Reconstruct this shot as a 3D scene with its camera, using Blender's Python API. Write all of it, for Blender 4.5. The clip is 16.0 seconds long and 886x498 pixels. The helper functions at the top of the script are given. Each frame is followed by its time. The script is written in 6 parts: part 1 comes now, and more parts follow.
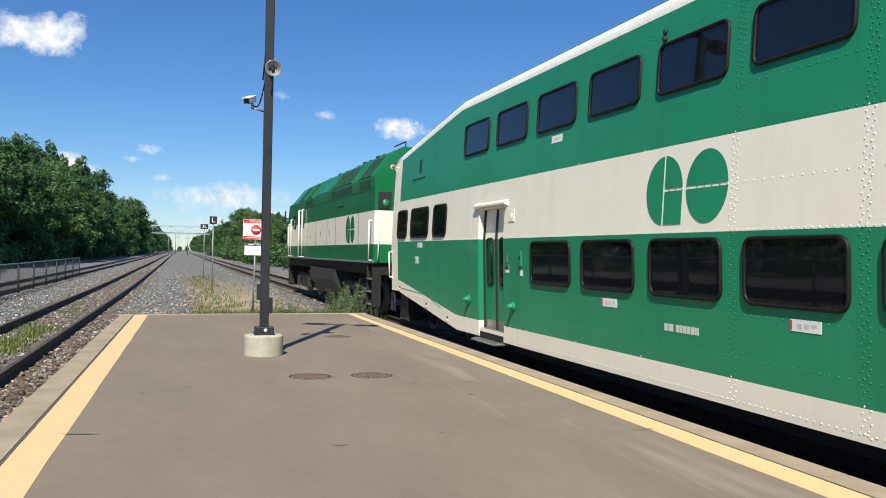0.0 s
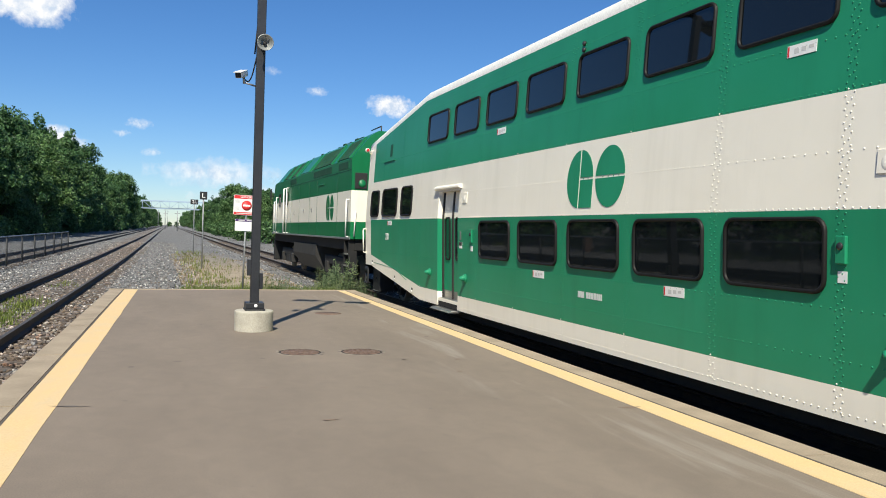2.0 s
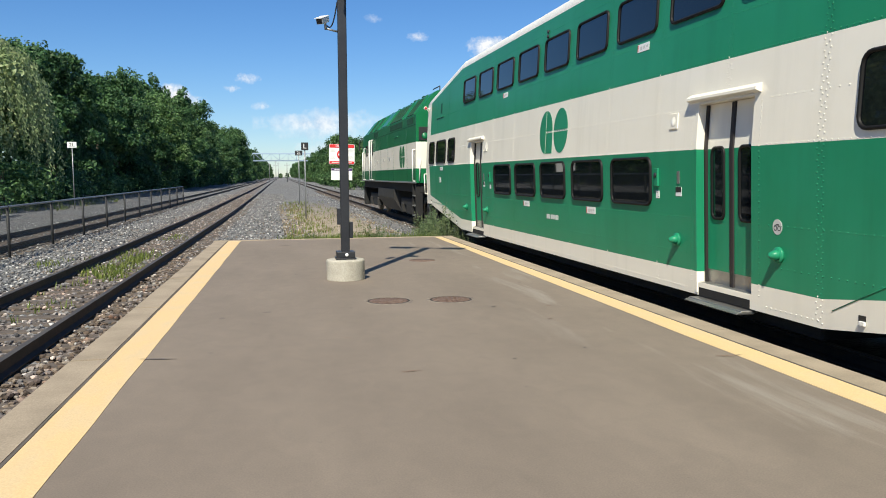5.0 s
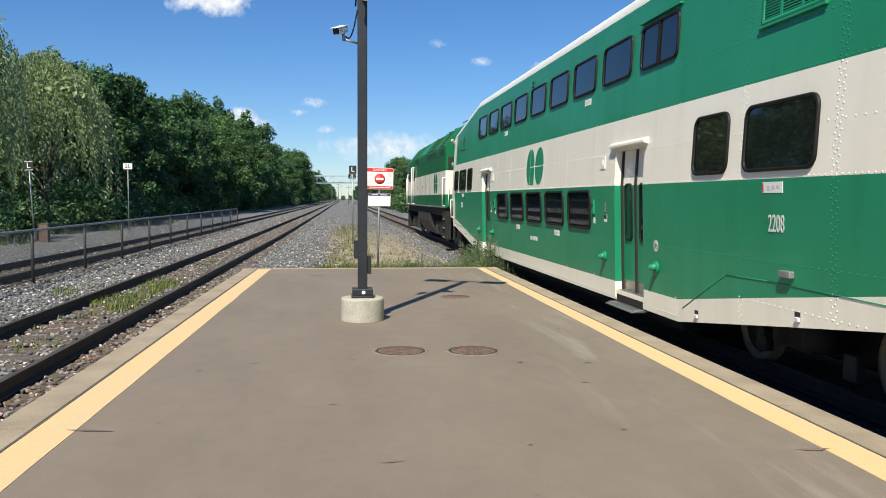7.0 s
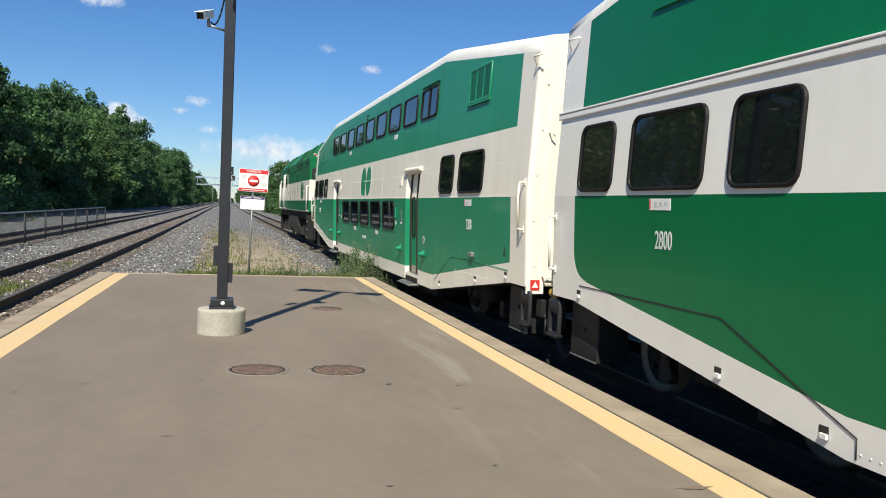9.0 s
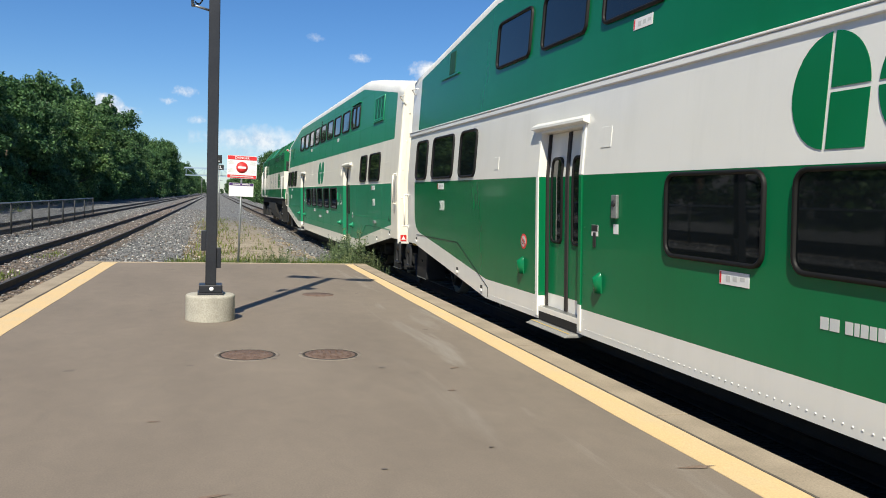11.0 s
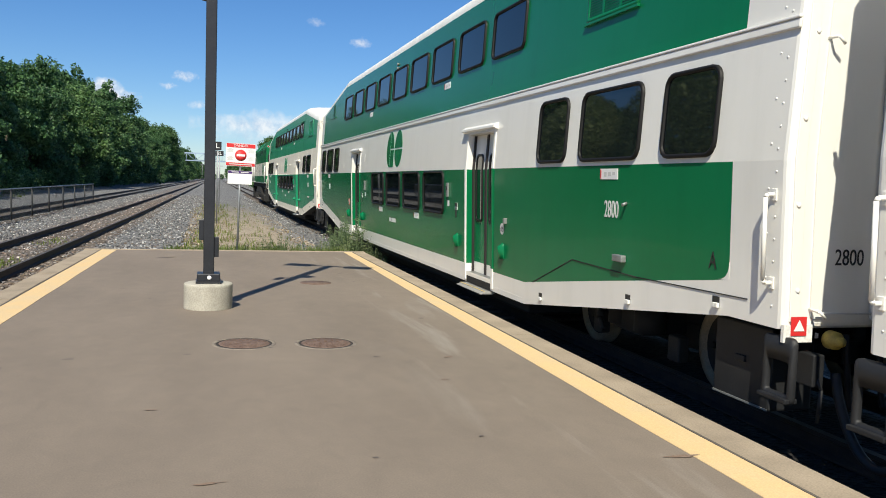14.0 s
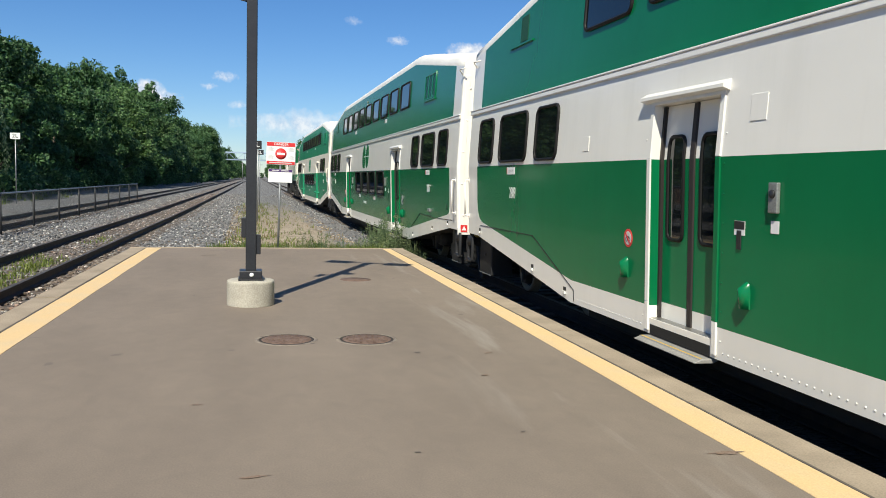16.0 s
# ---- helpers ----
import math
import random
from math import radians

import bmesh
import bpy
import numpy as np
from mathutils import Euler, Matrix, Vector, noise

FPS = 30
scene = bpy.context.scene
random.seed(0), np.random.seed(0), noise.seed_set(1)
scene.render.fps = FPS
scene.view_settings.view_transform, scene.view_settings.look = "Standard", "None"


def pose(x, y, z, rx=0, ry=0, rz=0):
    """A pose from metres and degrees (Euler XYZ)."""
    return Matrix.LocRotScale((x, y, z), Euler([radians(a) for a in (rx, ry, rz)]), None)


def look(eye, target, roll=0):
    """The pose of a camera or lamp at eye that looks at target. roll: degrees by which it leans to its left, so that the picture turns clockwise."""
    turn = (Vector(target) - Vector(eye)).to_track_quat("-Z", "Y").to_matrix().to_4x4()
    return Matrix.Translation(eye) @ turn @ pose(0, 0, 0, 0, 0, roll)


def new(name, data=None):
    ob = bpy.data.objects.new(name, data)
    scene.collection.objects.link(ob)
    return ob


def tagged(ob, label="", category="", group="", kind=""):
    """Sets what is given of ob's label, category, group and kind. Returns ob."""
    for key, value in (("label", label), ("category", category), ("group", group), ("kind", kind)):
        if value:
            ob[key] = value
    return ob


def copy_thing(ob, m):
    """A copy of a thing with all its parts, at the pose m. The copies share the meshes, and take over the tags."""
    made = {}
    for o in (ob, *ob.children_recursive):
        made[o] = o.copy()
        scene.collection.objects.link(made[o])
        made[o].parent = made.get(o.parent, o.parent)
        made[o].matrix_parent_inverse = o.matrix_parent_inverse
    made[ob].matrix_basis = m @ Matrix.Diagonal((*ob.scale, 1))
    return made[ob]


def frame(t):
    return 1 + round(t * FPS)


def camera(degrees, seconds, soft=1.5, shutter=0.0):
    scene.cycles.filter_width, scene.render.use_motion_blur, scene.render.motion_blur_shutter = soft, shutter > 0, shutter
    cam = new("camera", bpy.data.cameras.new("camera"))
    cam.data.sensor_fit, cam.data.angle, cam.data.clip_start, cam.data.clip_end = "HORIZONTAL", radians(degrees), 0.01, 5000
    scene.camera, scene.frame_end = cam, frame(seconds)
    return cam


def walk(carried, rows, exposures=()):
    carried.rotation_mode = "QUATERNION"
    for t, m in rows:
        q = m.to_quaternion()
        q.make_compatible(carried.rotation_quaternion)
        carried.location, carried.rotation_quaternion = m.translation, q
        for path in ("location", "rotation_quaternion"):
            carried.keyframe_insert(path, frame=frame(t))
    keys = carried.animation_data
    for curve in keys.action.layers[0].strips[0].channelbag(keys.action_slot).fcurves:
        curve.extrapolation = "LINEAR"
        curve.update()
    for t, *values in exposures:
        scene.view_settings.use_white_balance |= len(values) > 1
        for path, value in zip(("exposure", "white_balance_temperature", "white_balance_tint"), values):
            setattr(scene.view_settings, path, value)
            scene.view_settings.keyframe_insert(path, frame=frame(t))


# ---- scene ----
cam = camera(57.16, 16.0, soft=0.95)
# seconds, place (x, y, z), turn (rx, ry, rz)
PATH = [
    (0.0, -0.458, -0.258, 1.681, 90.37, -1.06, -18.58),
    (0.5, -0.465, -0.261, 1.671, 89.92, -1.31, -18.88),
    (1.0, -0.460, -0.302, 1.680, 89.80, -1.53, -19.03),
    (1.5, -0.464, -0.281, 1.676, 89.51, -1.55, -18.78),
    (2.0, -0.468, -0.268, 1.667, 88.89, -1.77, -19.24),
    (2.5, -0.462, -0.287, 1.668, 88.46, -1.23, -18.27),
    (3.0, -0.477, -0.228, 1.653, 87.39, -1.01, -16.01),
    (3.5, -0.464, -0.273, 1.663, 86.40, -0.57, -16.03),
    (4.0, -0.465, -0.261, 1.655, 85.75, -0.10, -15.96),
    (4.2, -0.444, -0.278, 1.640, 85.25, 0.16, -14.96),
    (6.3, 0.496, 0.960, 1.727, 84.91, -0.63, -7.91),
    (6.5, 0.539, 1.096, 1.721, 85.21, -0.61, -7.08),
    (7.0, 0.627, 1.439, 1.747, 86.48, -0.30, -7.54),
    (7.5, 0.865, 1.734, 1.778, 88.13, -0.29, -8.58),
    (8.0, 0.910, 1.934, 1.747, 88.78, -0.39, -10.89),
    (8.5, 0.851, 2.070, 1.727, 87.46, -1.60, -14.78),
    (9.0, 0.909, 2.110, 1.736, 87.28, -2.43, -15.55),
    (9.5, 0.915, 2.101, 1.727, 88.13, -1.88, -16.89),
    (10.0, 0.907, 2.147, 1.699, 87.75, -2.06, -17.07),
    (12.3, 0.985, 2.333, 1.622, 84.84, -1.50, -15.03),
    (12.5, 0.973, 2.177, 1.691, 84.66, -1.41, -15.57),
    (13.0, 0.986, 2.179, 1.694, 84.96, -1.49, -16.45),
    (13.5, 0.967, 2.157, 1.708, 85.75, -2.20, -16.39),
    (14.0, 0.971, 2.158, 1.704, 85.52, -2.00, -16.18),
    (14.5, 0.960, 2.157, 1.709, 85.12, -2.31, -15.40),
    (15.0, 0.963, 2.189, 1.697, 85.18, -2.30, -14.60),
    (15.5, 0.970, 2.165, 1.700, 85.38, -1.60, -13.97),
    (16.0, 0.953, 2.151, 1.698, 85.21, -1.45, -13.53),
]
walk(cam, [(t, pose(*p)) for t, *p in PATH], [(0.0, 0.375), (6.3, 0.37), (7.0, 0.36), (7.5, 0.25), (8.0, 0.23), (9.0, 0.31), (16.0, 0.31)])

# ---- light ----
SUN_EL, SUN_AZ = 48.0, 204.0     # degrees; azimuth clockwise from +y
world = bpy.data.worlds.new("sky")
scene.world = world
world.use_nodes = True
wn = world.node_tree.nodes
sky = wn.new("ShaderNodeTexSky")
sky.sky_type = 'NISHITA'
sky.sun_disc = False
sky.sun_elevation, sky.sun_rotation = radians(SUN_EL), radians(SUN_AZ)
sky.air_density, sky.dust_density, sky.ozone_density = 1.0, 0.0, 6.0
bg = wn["Background"]
bg.inputs[1].default_value = 0.079
hue = wn.new("ShaderNodeHueSaturation")
hue.inputs["Saturation"].default_value = 1.16
world.node_tree.links.new(sky.outputs[0], hue.inputs["Color"])
tint = wn.new("ShaderNodeMix")
tint.data_type, tint.blend_type = "RGBA", "MULTIPLY"
tint.inputs[0].default_value = 1.0
tint.inputs[7].default_value = (0.87, 0.96, 1.10, 1)
world.node_tree.links.new(hue.outputs[0], tint.inputs[6])
world.node_tree.links.new(tint.outputs[2], bg.inputs[0])
sd = bpy.data.lights.new("sun", 'SUN')
sd.energy, sd.angle, sd.color = 5.4, radians(0.53), (0.97, 0.92, 0.775)
sun = new("sun", sd)
a_, e_ = radians(SUN_AZ), radians(SUN_EL)
SUN_DIR = Vector((math.sin(a_) * math.cos(e_), math.cos(a_) * math.cos(e_), math.sin(e_)))
sun.matrix_world = look(SUN_DIR * 50, (0, 0, 0))

# ---- plan ----
XT = 6.46            # centre line of the train's track
HALF = 1.5           # half width of the coaches
RAIL = -0.15         # rail head; the platform's top is 0
GROUND = -0.37
# how far the train has gone, by seconds
RUN = [(0.0, 0.00), (0.5, 0.37), (1.0, 0.71), (1.5, 1.26), (2.0, 1.81), (2.5, 2.45), (3.0, 3.18), (3.5, 3.96), (4.0, 4.80), (4.2, 5.21), (6.3, 9.76), (6.5, 10.22), (7.0, 11.49), (7.5, 12.98), (8.0, 14.40), (8.5, 16.02), (9.0, 17.55), (9.5, 19.39), (10.0, 21.06), (12.3, 30.45), (12.5, 31.34), (13.0, 33.48), (13.5, 35.99), (14.0, 38.27), (14.5, 40.90), (15.0, 43.37), (15.5, 46.22), (16.0, 48.84)]


# ---- materials ----
def mat(name, base, rough=0.6, metal=0.0, spec=0.5, coat=0.0):
    m = bpy.data.materials.new(name)
    m.use_nodes = True
    b = m.node_tree.nodes["Principled BSDF"]
    b.inputs["Base Color"].default_value = (*base, 1)
    b.inputs["Roughness"].default_value = rough
    b.inputs["Metallic"].default_value = metal
    b.inputs["Specular IOR Level"].default_value = spec
    b.inputs["Coat Weight"].default_value = coat
    return m


def node(m, kind, **values):
    n = m.node_tree.nodes.new(kind)
    for key, v in values.items():
        n.inputs[key].default_value = v
    return n


def link(m, a, b):
    m.node_tree.links.new(a, b)


def coords(m, scale=(1, 1, 1), which="Object"):
    tc = node(m, "ShaderNodeTexCoord")
    mp = node(m, "ShaderNodeMapping")
    mp.inputs["Scale"].default_value = scale
    link(m, tc.outputs[which], mp.inputs["Vector"])
    return mp.outputs["Vector"]


def noise_tex(m, vec, scale, detail=4.0, rough=0.55, dist=0.0):
    n = node(m, "ShaderNodeTexNoise", Scale=scale, Detail=detail, Roughness=rough, Distortion=dist)
    link(m, vec, n.inputs["Vector"])
    return n.outputs["Fac"]


def ramp(m, fac, stops):
    r = node(m, "ShaderNodeValToRGB")
    el = r.color_ramp.elements
    while len(el) < len(stops):
        el.new(0.5)
    for e, (p, c) in zip(el, stops):
        e.position = p
        e.color = (*c, 1) if len(c) == 3 else c
    link(m, fac, r.inputs["Fac"])
    return r.outputs["Color"]


def mixc(m, fac, a, b, mode="MIX"):
    n = m.node_tree.nodes.new("ShaderNodeMix")
    n.data_type, n.blend_type = "RGBA", mode
    for sock, v in ((n.inputs[0], fac), (n.inputs[6], a), (n.inputs[7], b)):
        if hasattr(v, "is_linked"):
            link(m, v, sock)
        elif isinstance(v, (int, float)):
            sock.default_value = v
        else:
            sock.default_value = (*v, 1)
    return n.outputs[2]


def bump(m, fac, strength, distance):
    b = node(m, "ShaderNodeBump", Strength=strength, Distance=distance)
    link(m, fac, b.inputs["Height"])
    link(m, b.outputs["Normal"], m.node_tree.nodes["Principled BSDF"].inputs["Normal"])


def base_of(m, out):
    link(m, out, m.node_tree.nodes["Principled BSDF"].inputs["Base Color"])


def rough_of(m, out):
    link(m, out, m.node_tree.nodes["Principled BSDF"].inputs["Roughness"])


def varied(name, c1, c2, rough, scale, fine, bump_s=0.1, bump_d=0.004, metal=0.0, spec=0.5):
    """Two tones mixed by a coarse noise, speckled by a fine one."""
    m = mat(name, c1, rough, metal, spec)
    v = coords(m)
    big = noise_tex(m, v, scale, 5)
    small = noise_tex(m, v, fine, 3)
    col = mixc(m, ramp(m, big, [(0.35, (0, 0, 0)), (0.68, (1, 1, 1))]), c1, c2)
    sp = ramp(m, small, [(0.3, (0.8, 0.8, 0.8)), (0.7, (1.12, 1.12, 1.12))])
    base_of(m, mixc(m, 1.0, col, sp, "MULTIPLY"))
    if bump_s:
        bump(m, small, bump_s, bump_d)
    return m


def paint(name, c1, c2, rough, coat, streak=0.25, spec=0.5):
    """Painted metal skin: faint cloudy fading, thin dirt streaks running down, slight waves in the sheet."""
    m = mat(name, c1, rough, 0.0, spec, coat)
    m.node_tree.nodes["Principled BSDF"].inputs["Coat Roughness"].default_value = 0.06
    v = coords(m)
    big = noise_tex(m, v, 0.7, 4)
    col = mixc(m, ramp(m, big, [(0.35, (0, 0, 0)), (0.7, (1, 1, 1))]), c1, c2)
    s = noise_tex(m, coords(m, (2, 2.6, 0.3)), 1.1, 6, 0.65)
    dirt = ramp(m, s, [(0.50, (1, 1, 1)), (0.80, (1 - streak, 1 - streak, 1 - streak * 1.1))])
    base_of(m, mixc(m, 1.0, col, dirt, "MULTIPLY"))
    bump(m, noise_tex(m, v, 1.6, 2), 0.12, 0.02)
    return m


GREEN_OLD = paint("faded_green_paint", (0.014, 0.225, 0.108), (0.019, 0.252, 0.130), 0.40, 0.12, 0.16, 0.3)
GREEN_NEW = paint("deep_green_paint", (0.002, 0.143, 0.048), (0.003, 0.156, 0.057), 0.24, 0.10, 0.08, 0.3)
GREEN_LOCO = paint("engine_green_paint", (0.004, 0.135, 0.045), (0.006, 0.155, 0.056), 0.38, 0.15, 0.15, 0.35)
RADIATOR = varied("sooty_dark_green_grille", (0.012, 0.055, 0.026), (0.022, 0.085, 0.042), 0.6, 1.5, 40, 0.2, spec=0.25)
CREAM_OLD = paint("aged_cream_paint", (0.86, 0.815, 0.705), (0.82, 0.77, 0.655), 0.42, 0.2, 0.09)
CREAM_NEW = paint("light_grey_white_paint", (0.82, 0.80, 0.745), (0.78, 0.76, 0.70), 0.32, 0.35, 0.07)
ROOF = varied("white_roof_paint", (0.82, 0.81, 0.76), (0.74, 0.72, 0.67), 0.5, 1.2, 40, 0.05)
BLACK = varied("black_underframe", (0.0075, 0.0075, 0.0078), (0.013, 0.0125, 0.012), 0.8, 2.0, 45, 0.2)
RUBBER = mat("black_rubber", (0.010, 0.0095, 0.009), 0.55, 0, 0.22)
SEAL_AND_SHADE = mat("brown_black_seal_and_shade", (0.022, 0.017, 0.016), 0.6)
GLASS = mat("tinted_window_glass", (0.006, 0.008, 0.009), 0.03, 0, 0.6)
STEEL = varied("brushed_steel", (0.42, 0.41, 0.39), (0.33, 0.32, 0.30), 0.42, 3.0, 80, 0.05, 0.002, 0.85)
GALV = varied("galvanised_steel", (0.36, 0.37, 0.37), (0.27, 0.275, 0.28), 0.5, 6.0, 60, 0.05, 0.002, 0.7)
WHITE = mat("white_enamel", (0.78, 0.78, 0.76), 0.4)
FLEET = mat("grey_white_number_paint", (0.60, 0.62, 0.60), 0.5)
LIGHTGREY = mat("light_grey_print", (0.55, 0.55, 0.53), 0.55)
RED = mat("red_print", (0.62, 0.03, 0.03), 0.45)
PURPLE = mat("purple_print", (0.07, 0.03, 0.14), 0.45)
INK = mat("black_ink", (0.02, 0.02, 0.02), 0.5)
GEAR = varied("dark_grey_gear", (0.035, 0.033, 0.031), (0.02, 0.019, 0.018), 0.65, 6, 60, 0.1, 0.003, 0.2)
STIRRUP = varied("dark_step_steel", (0.009, 0.0095, 0.011), (0.014, 0.0145, 0.016), 0.6, 6, 60, 0.1, 0.003)
GEARBOX = varied("dark_box_paint", (0.0095, 0.010, 0.011), (0.015, 0.0155, 0.017), 0.6, 4, 50, 0.1, 0.003)
HOODGREY = varied("grey_hood_paint", (0.30, 0.29, 0.265), (0.25, 0.24, 0.22), 0.6, 3, 40, 0.05)
GREYBOX = varied("grey_cast_box", (0.30, 0.31, 0.30), (0.22, 0.23, 0.22), 0.45, 6, 60, 0.05, 0.002, 0.4)
YSTEP = mat("yellow_step_edge", (0.65, 0.42, 0.05), 0.6)
LENS_RED = mat("red_lamp_lens", (0.45, 0.01, 0.01), 0.15, 0, 0.6, 0.5)
POLE = varied("black_pole_paint", (0.018, 0.019, 0.023), (0.028, 0.029, 0.033), 0.42, 2, 50, 0.06)
CONCRETE = varied("cast_concrete", (0.46, 0.43, 0.355), (0.37, 0.34, 0.28), 0.85, 5, 55, 0.35, 0.006)
IRON = varied("rusty_cast_iron", (0.105, 0.064, 0.047), (0.19, 0.128, 0.098), 0.8, 9, 60, 0.3, 0.004)
BARK = varied("bark", (0.10, 0.075, 0.055), (0.055, 0.042, 0.032), 0.9, 5, 30, 0.6, 0.02)
RAILSIDE = varied("rusty_rail_side", (0.030, 0.022, 0.018), (0.055, 0.034, 0.024), 0.75, 6, 60, 0.2)
RAILTOP = varied("worn_rail_head", (0.13, 0.115, 0.10), (0.08, 0.07, 0.06), 0.6, 3, 60, 0.03, 0.002, 0.5)
TIE = varied("weathered_tie_wood", (0.085, 0.068, 0.055), (0.13, 0.105, 0.085), 0.9, 8, 40, 0.4, 0.01)


def platform_mat():
    m = mat("platform_coating", (0.25, 0.22, 0.19), 0.82)
    v = coords(m)
    big = noise_tex(m, coords(m, (1.0, 0.35, 1)), 0.9, 5)
    fine = noise_tex(m, v, 90, 3)
    col = mixc(m, ramp(m, big, [(0.3, (0, 0, 0)), (0.72, (1, 1, 1))]), (0.180, 0.145, 0.113), (0.223, 0.180, 0.140))
    mid = noise_tex(m, coords(m, (1.0, 0.7, 1)), 4.5, 7, 0.65, 0.6)
    col = mixc(m, 1.0, col, ramp(m, mid, [(0.3, (0.93, 0.93, 0.935)), (0.7, (1.06, 1.06, 1.055))]), "MULTIPLY")
    # pale scuffed lanes along the track side, running obliquely
    streak = noise_tex(m, coords(m, (1.9, 0.22, 1)), 1.3, 6, 0.6, 0.4)
    g = node(m, "ShaderNodeSeparateXYZ")
    link(m, v, g.inputs[0])
    lane = node(m, "ShaderNodeMapRange")
    lane.inputs["From Min"].default_value, lane.inputs["From Max"].default_value = 2.5, 3.6
    link(m, g.outputs["X"], lane.inputs["Value"])
    sm = node(m, "ShaderNodeMath")
    sm.operation = "MULTIPLY"
    link(m, ramp(m, streak, [(0.56, (0, 0, 0)), (0.68, (1, 1, 1))]), sm.inputs[0])
    link(m, lane.outputs[0], sm.inputs[1])
    col = mixc(m, sm.outputs[0], col, (0.272, 0.237, 0.198))
    spots = noise_tex(m, v, 3.1, 2, 0.4)
    col = mixc(m, ramp(m, spots, [(0.74, (0, 0, 0)), (0.765, (0.55, 0.55, 0.55))]), col, (0.10, 0.08, 0.07))
    sp = ramp(m, fine, [(0.3, (0.86, 0.86, 0.86)), (0.7, (1.1, 1.1, 1.1))])
    base_of(m, mixc(m, 1.0, col, sp, "MULTIPLY"))
    bump(m, fine, 0.12, 0.002)
    return m


PLATFORM = platform_mat()


def yellow_mat():
    m = mat("yellow_line_paint", (0.72, 0.47, 0.16), 0.7)
    v = coords(m)
    wear = noise_tex(m, coords(m, (1, 0.4, 1)), 4, 5, 0.6)
    col = mixc(m, ramp(m, wear, [(0.42, (0, 0, 0)), (0.75, (1, 1, 1))]), (0.685, 0.485, 0.245), (0.62, 0.475, 0.285))
    fine = noise_tex(m, v, 80, 3)
    base_of(m, mixc(m, 1.0, col, ramp(m, fine, [(0.3, (0.88, 0.88, 0.88)), (0.7, (1.08, 1.08, 1.08))]), "MULTIPLY"))
    bump(m, fine, 0.3, 0.003)
    return m


YELLOW = yellow_mat()
COPING = varied("weathered_coping_concrete", (0.365, 0.295, 0.213), (0.275, 0.222, 0.16), 0.88, 2.2, 70, 0.4, 0.006)
CRACK = mat("joint_filler", (0.10, 0.085, 0.07), 0.9)


def rusted(m, x, col):
    """Brake dust and rust that colour the ballast brown beside the near rails."""
    mr = node(m, "ShaderNodeMapRange")
    mr.inputs["From Min"].default_value, mr.inputs["From Max"].default_value = -5.2, -1.6
    link(m, x, mr.inputs["Value"])
    n = noise_tex(m, coords(m), 1.7, 5, 0.65)
    band = ramp(m, mr.outputs[0], [(0.05, (0, 0, 0)), (0.22, (0.5, 0.5, 0.5)), (0.32, (0.75, 0.75, 0.75)), (0.55, (0.6, 0.6, 0.6)), (0.78, (1, 1, 1)), (0.97, (0, 0, 0))])
    f = mixc(m, 1.0, band, ramp(m, n, [(0.38, (0, 0, 0)), (0.66, (0.85, 0.85, 0.85))]), "MULTIPLY")
    return mixc(m, f, col, mixc(m, 1.0, col, (1.05, 0.62, 0.40), "MULTIPLY"))


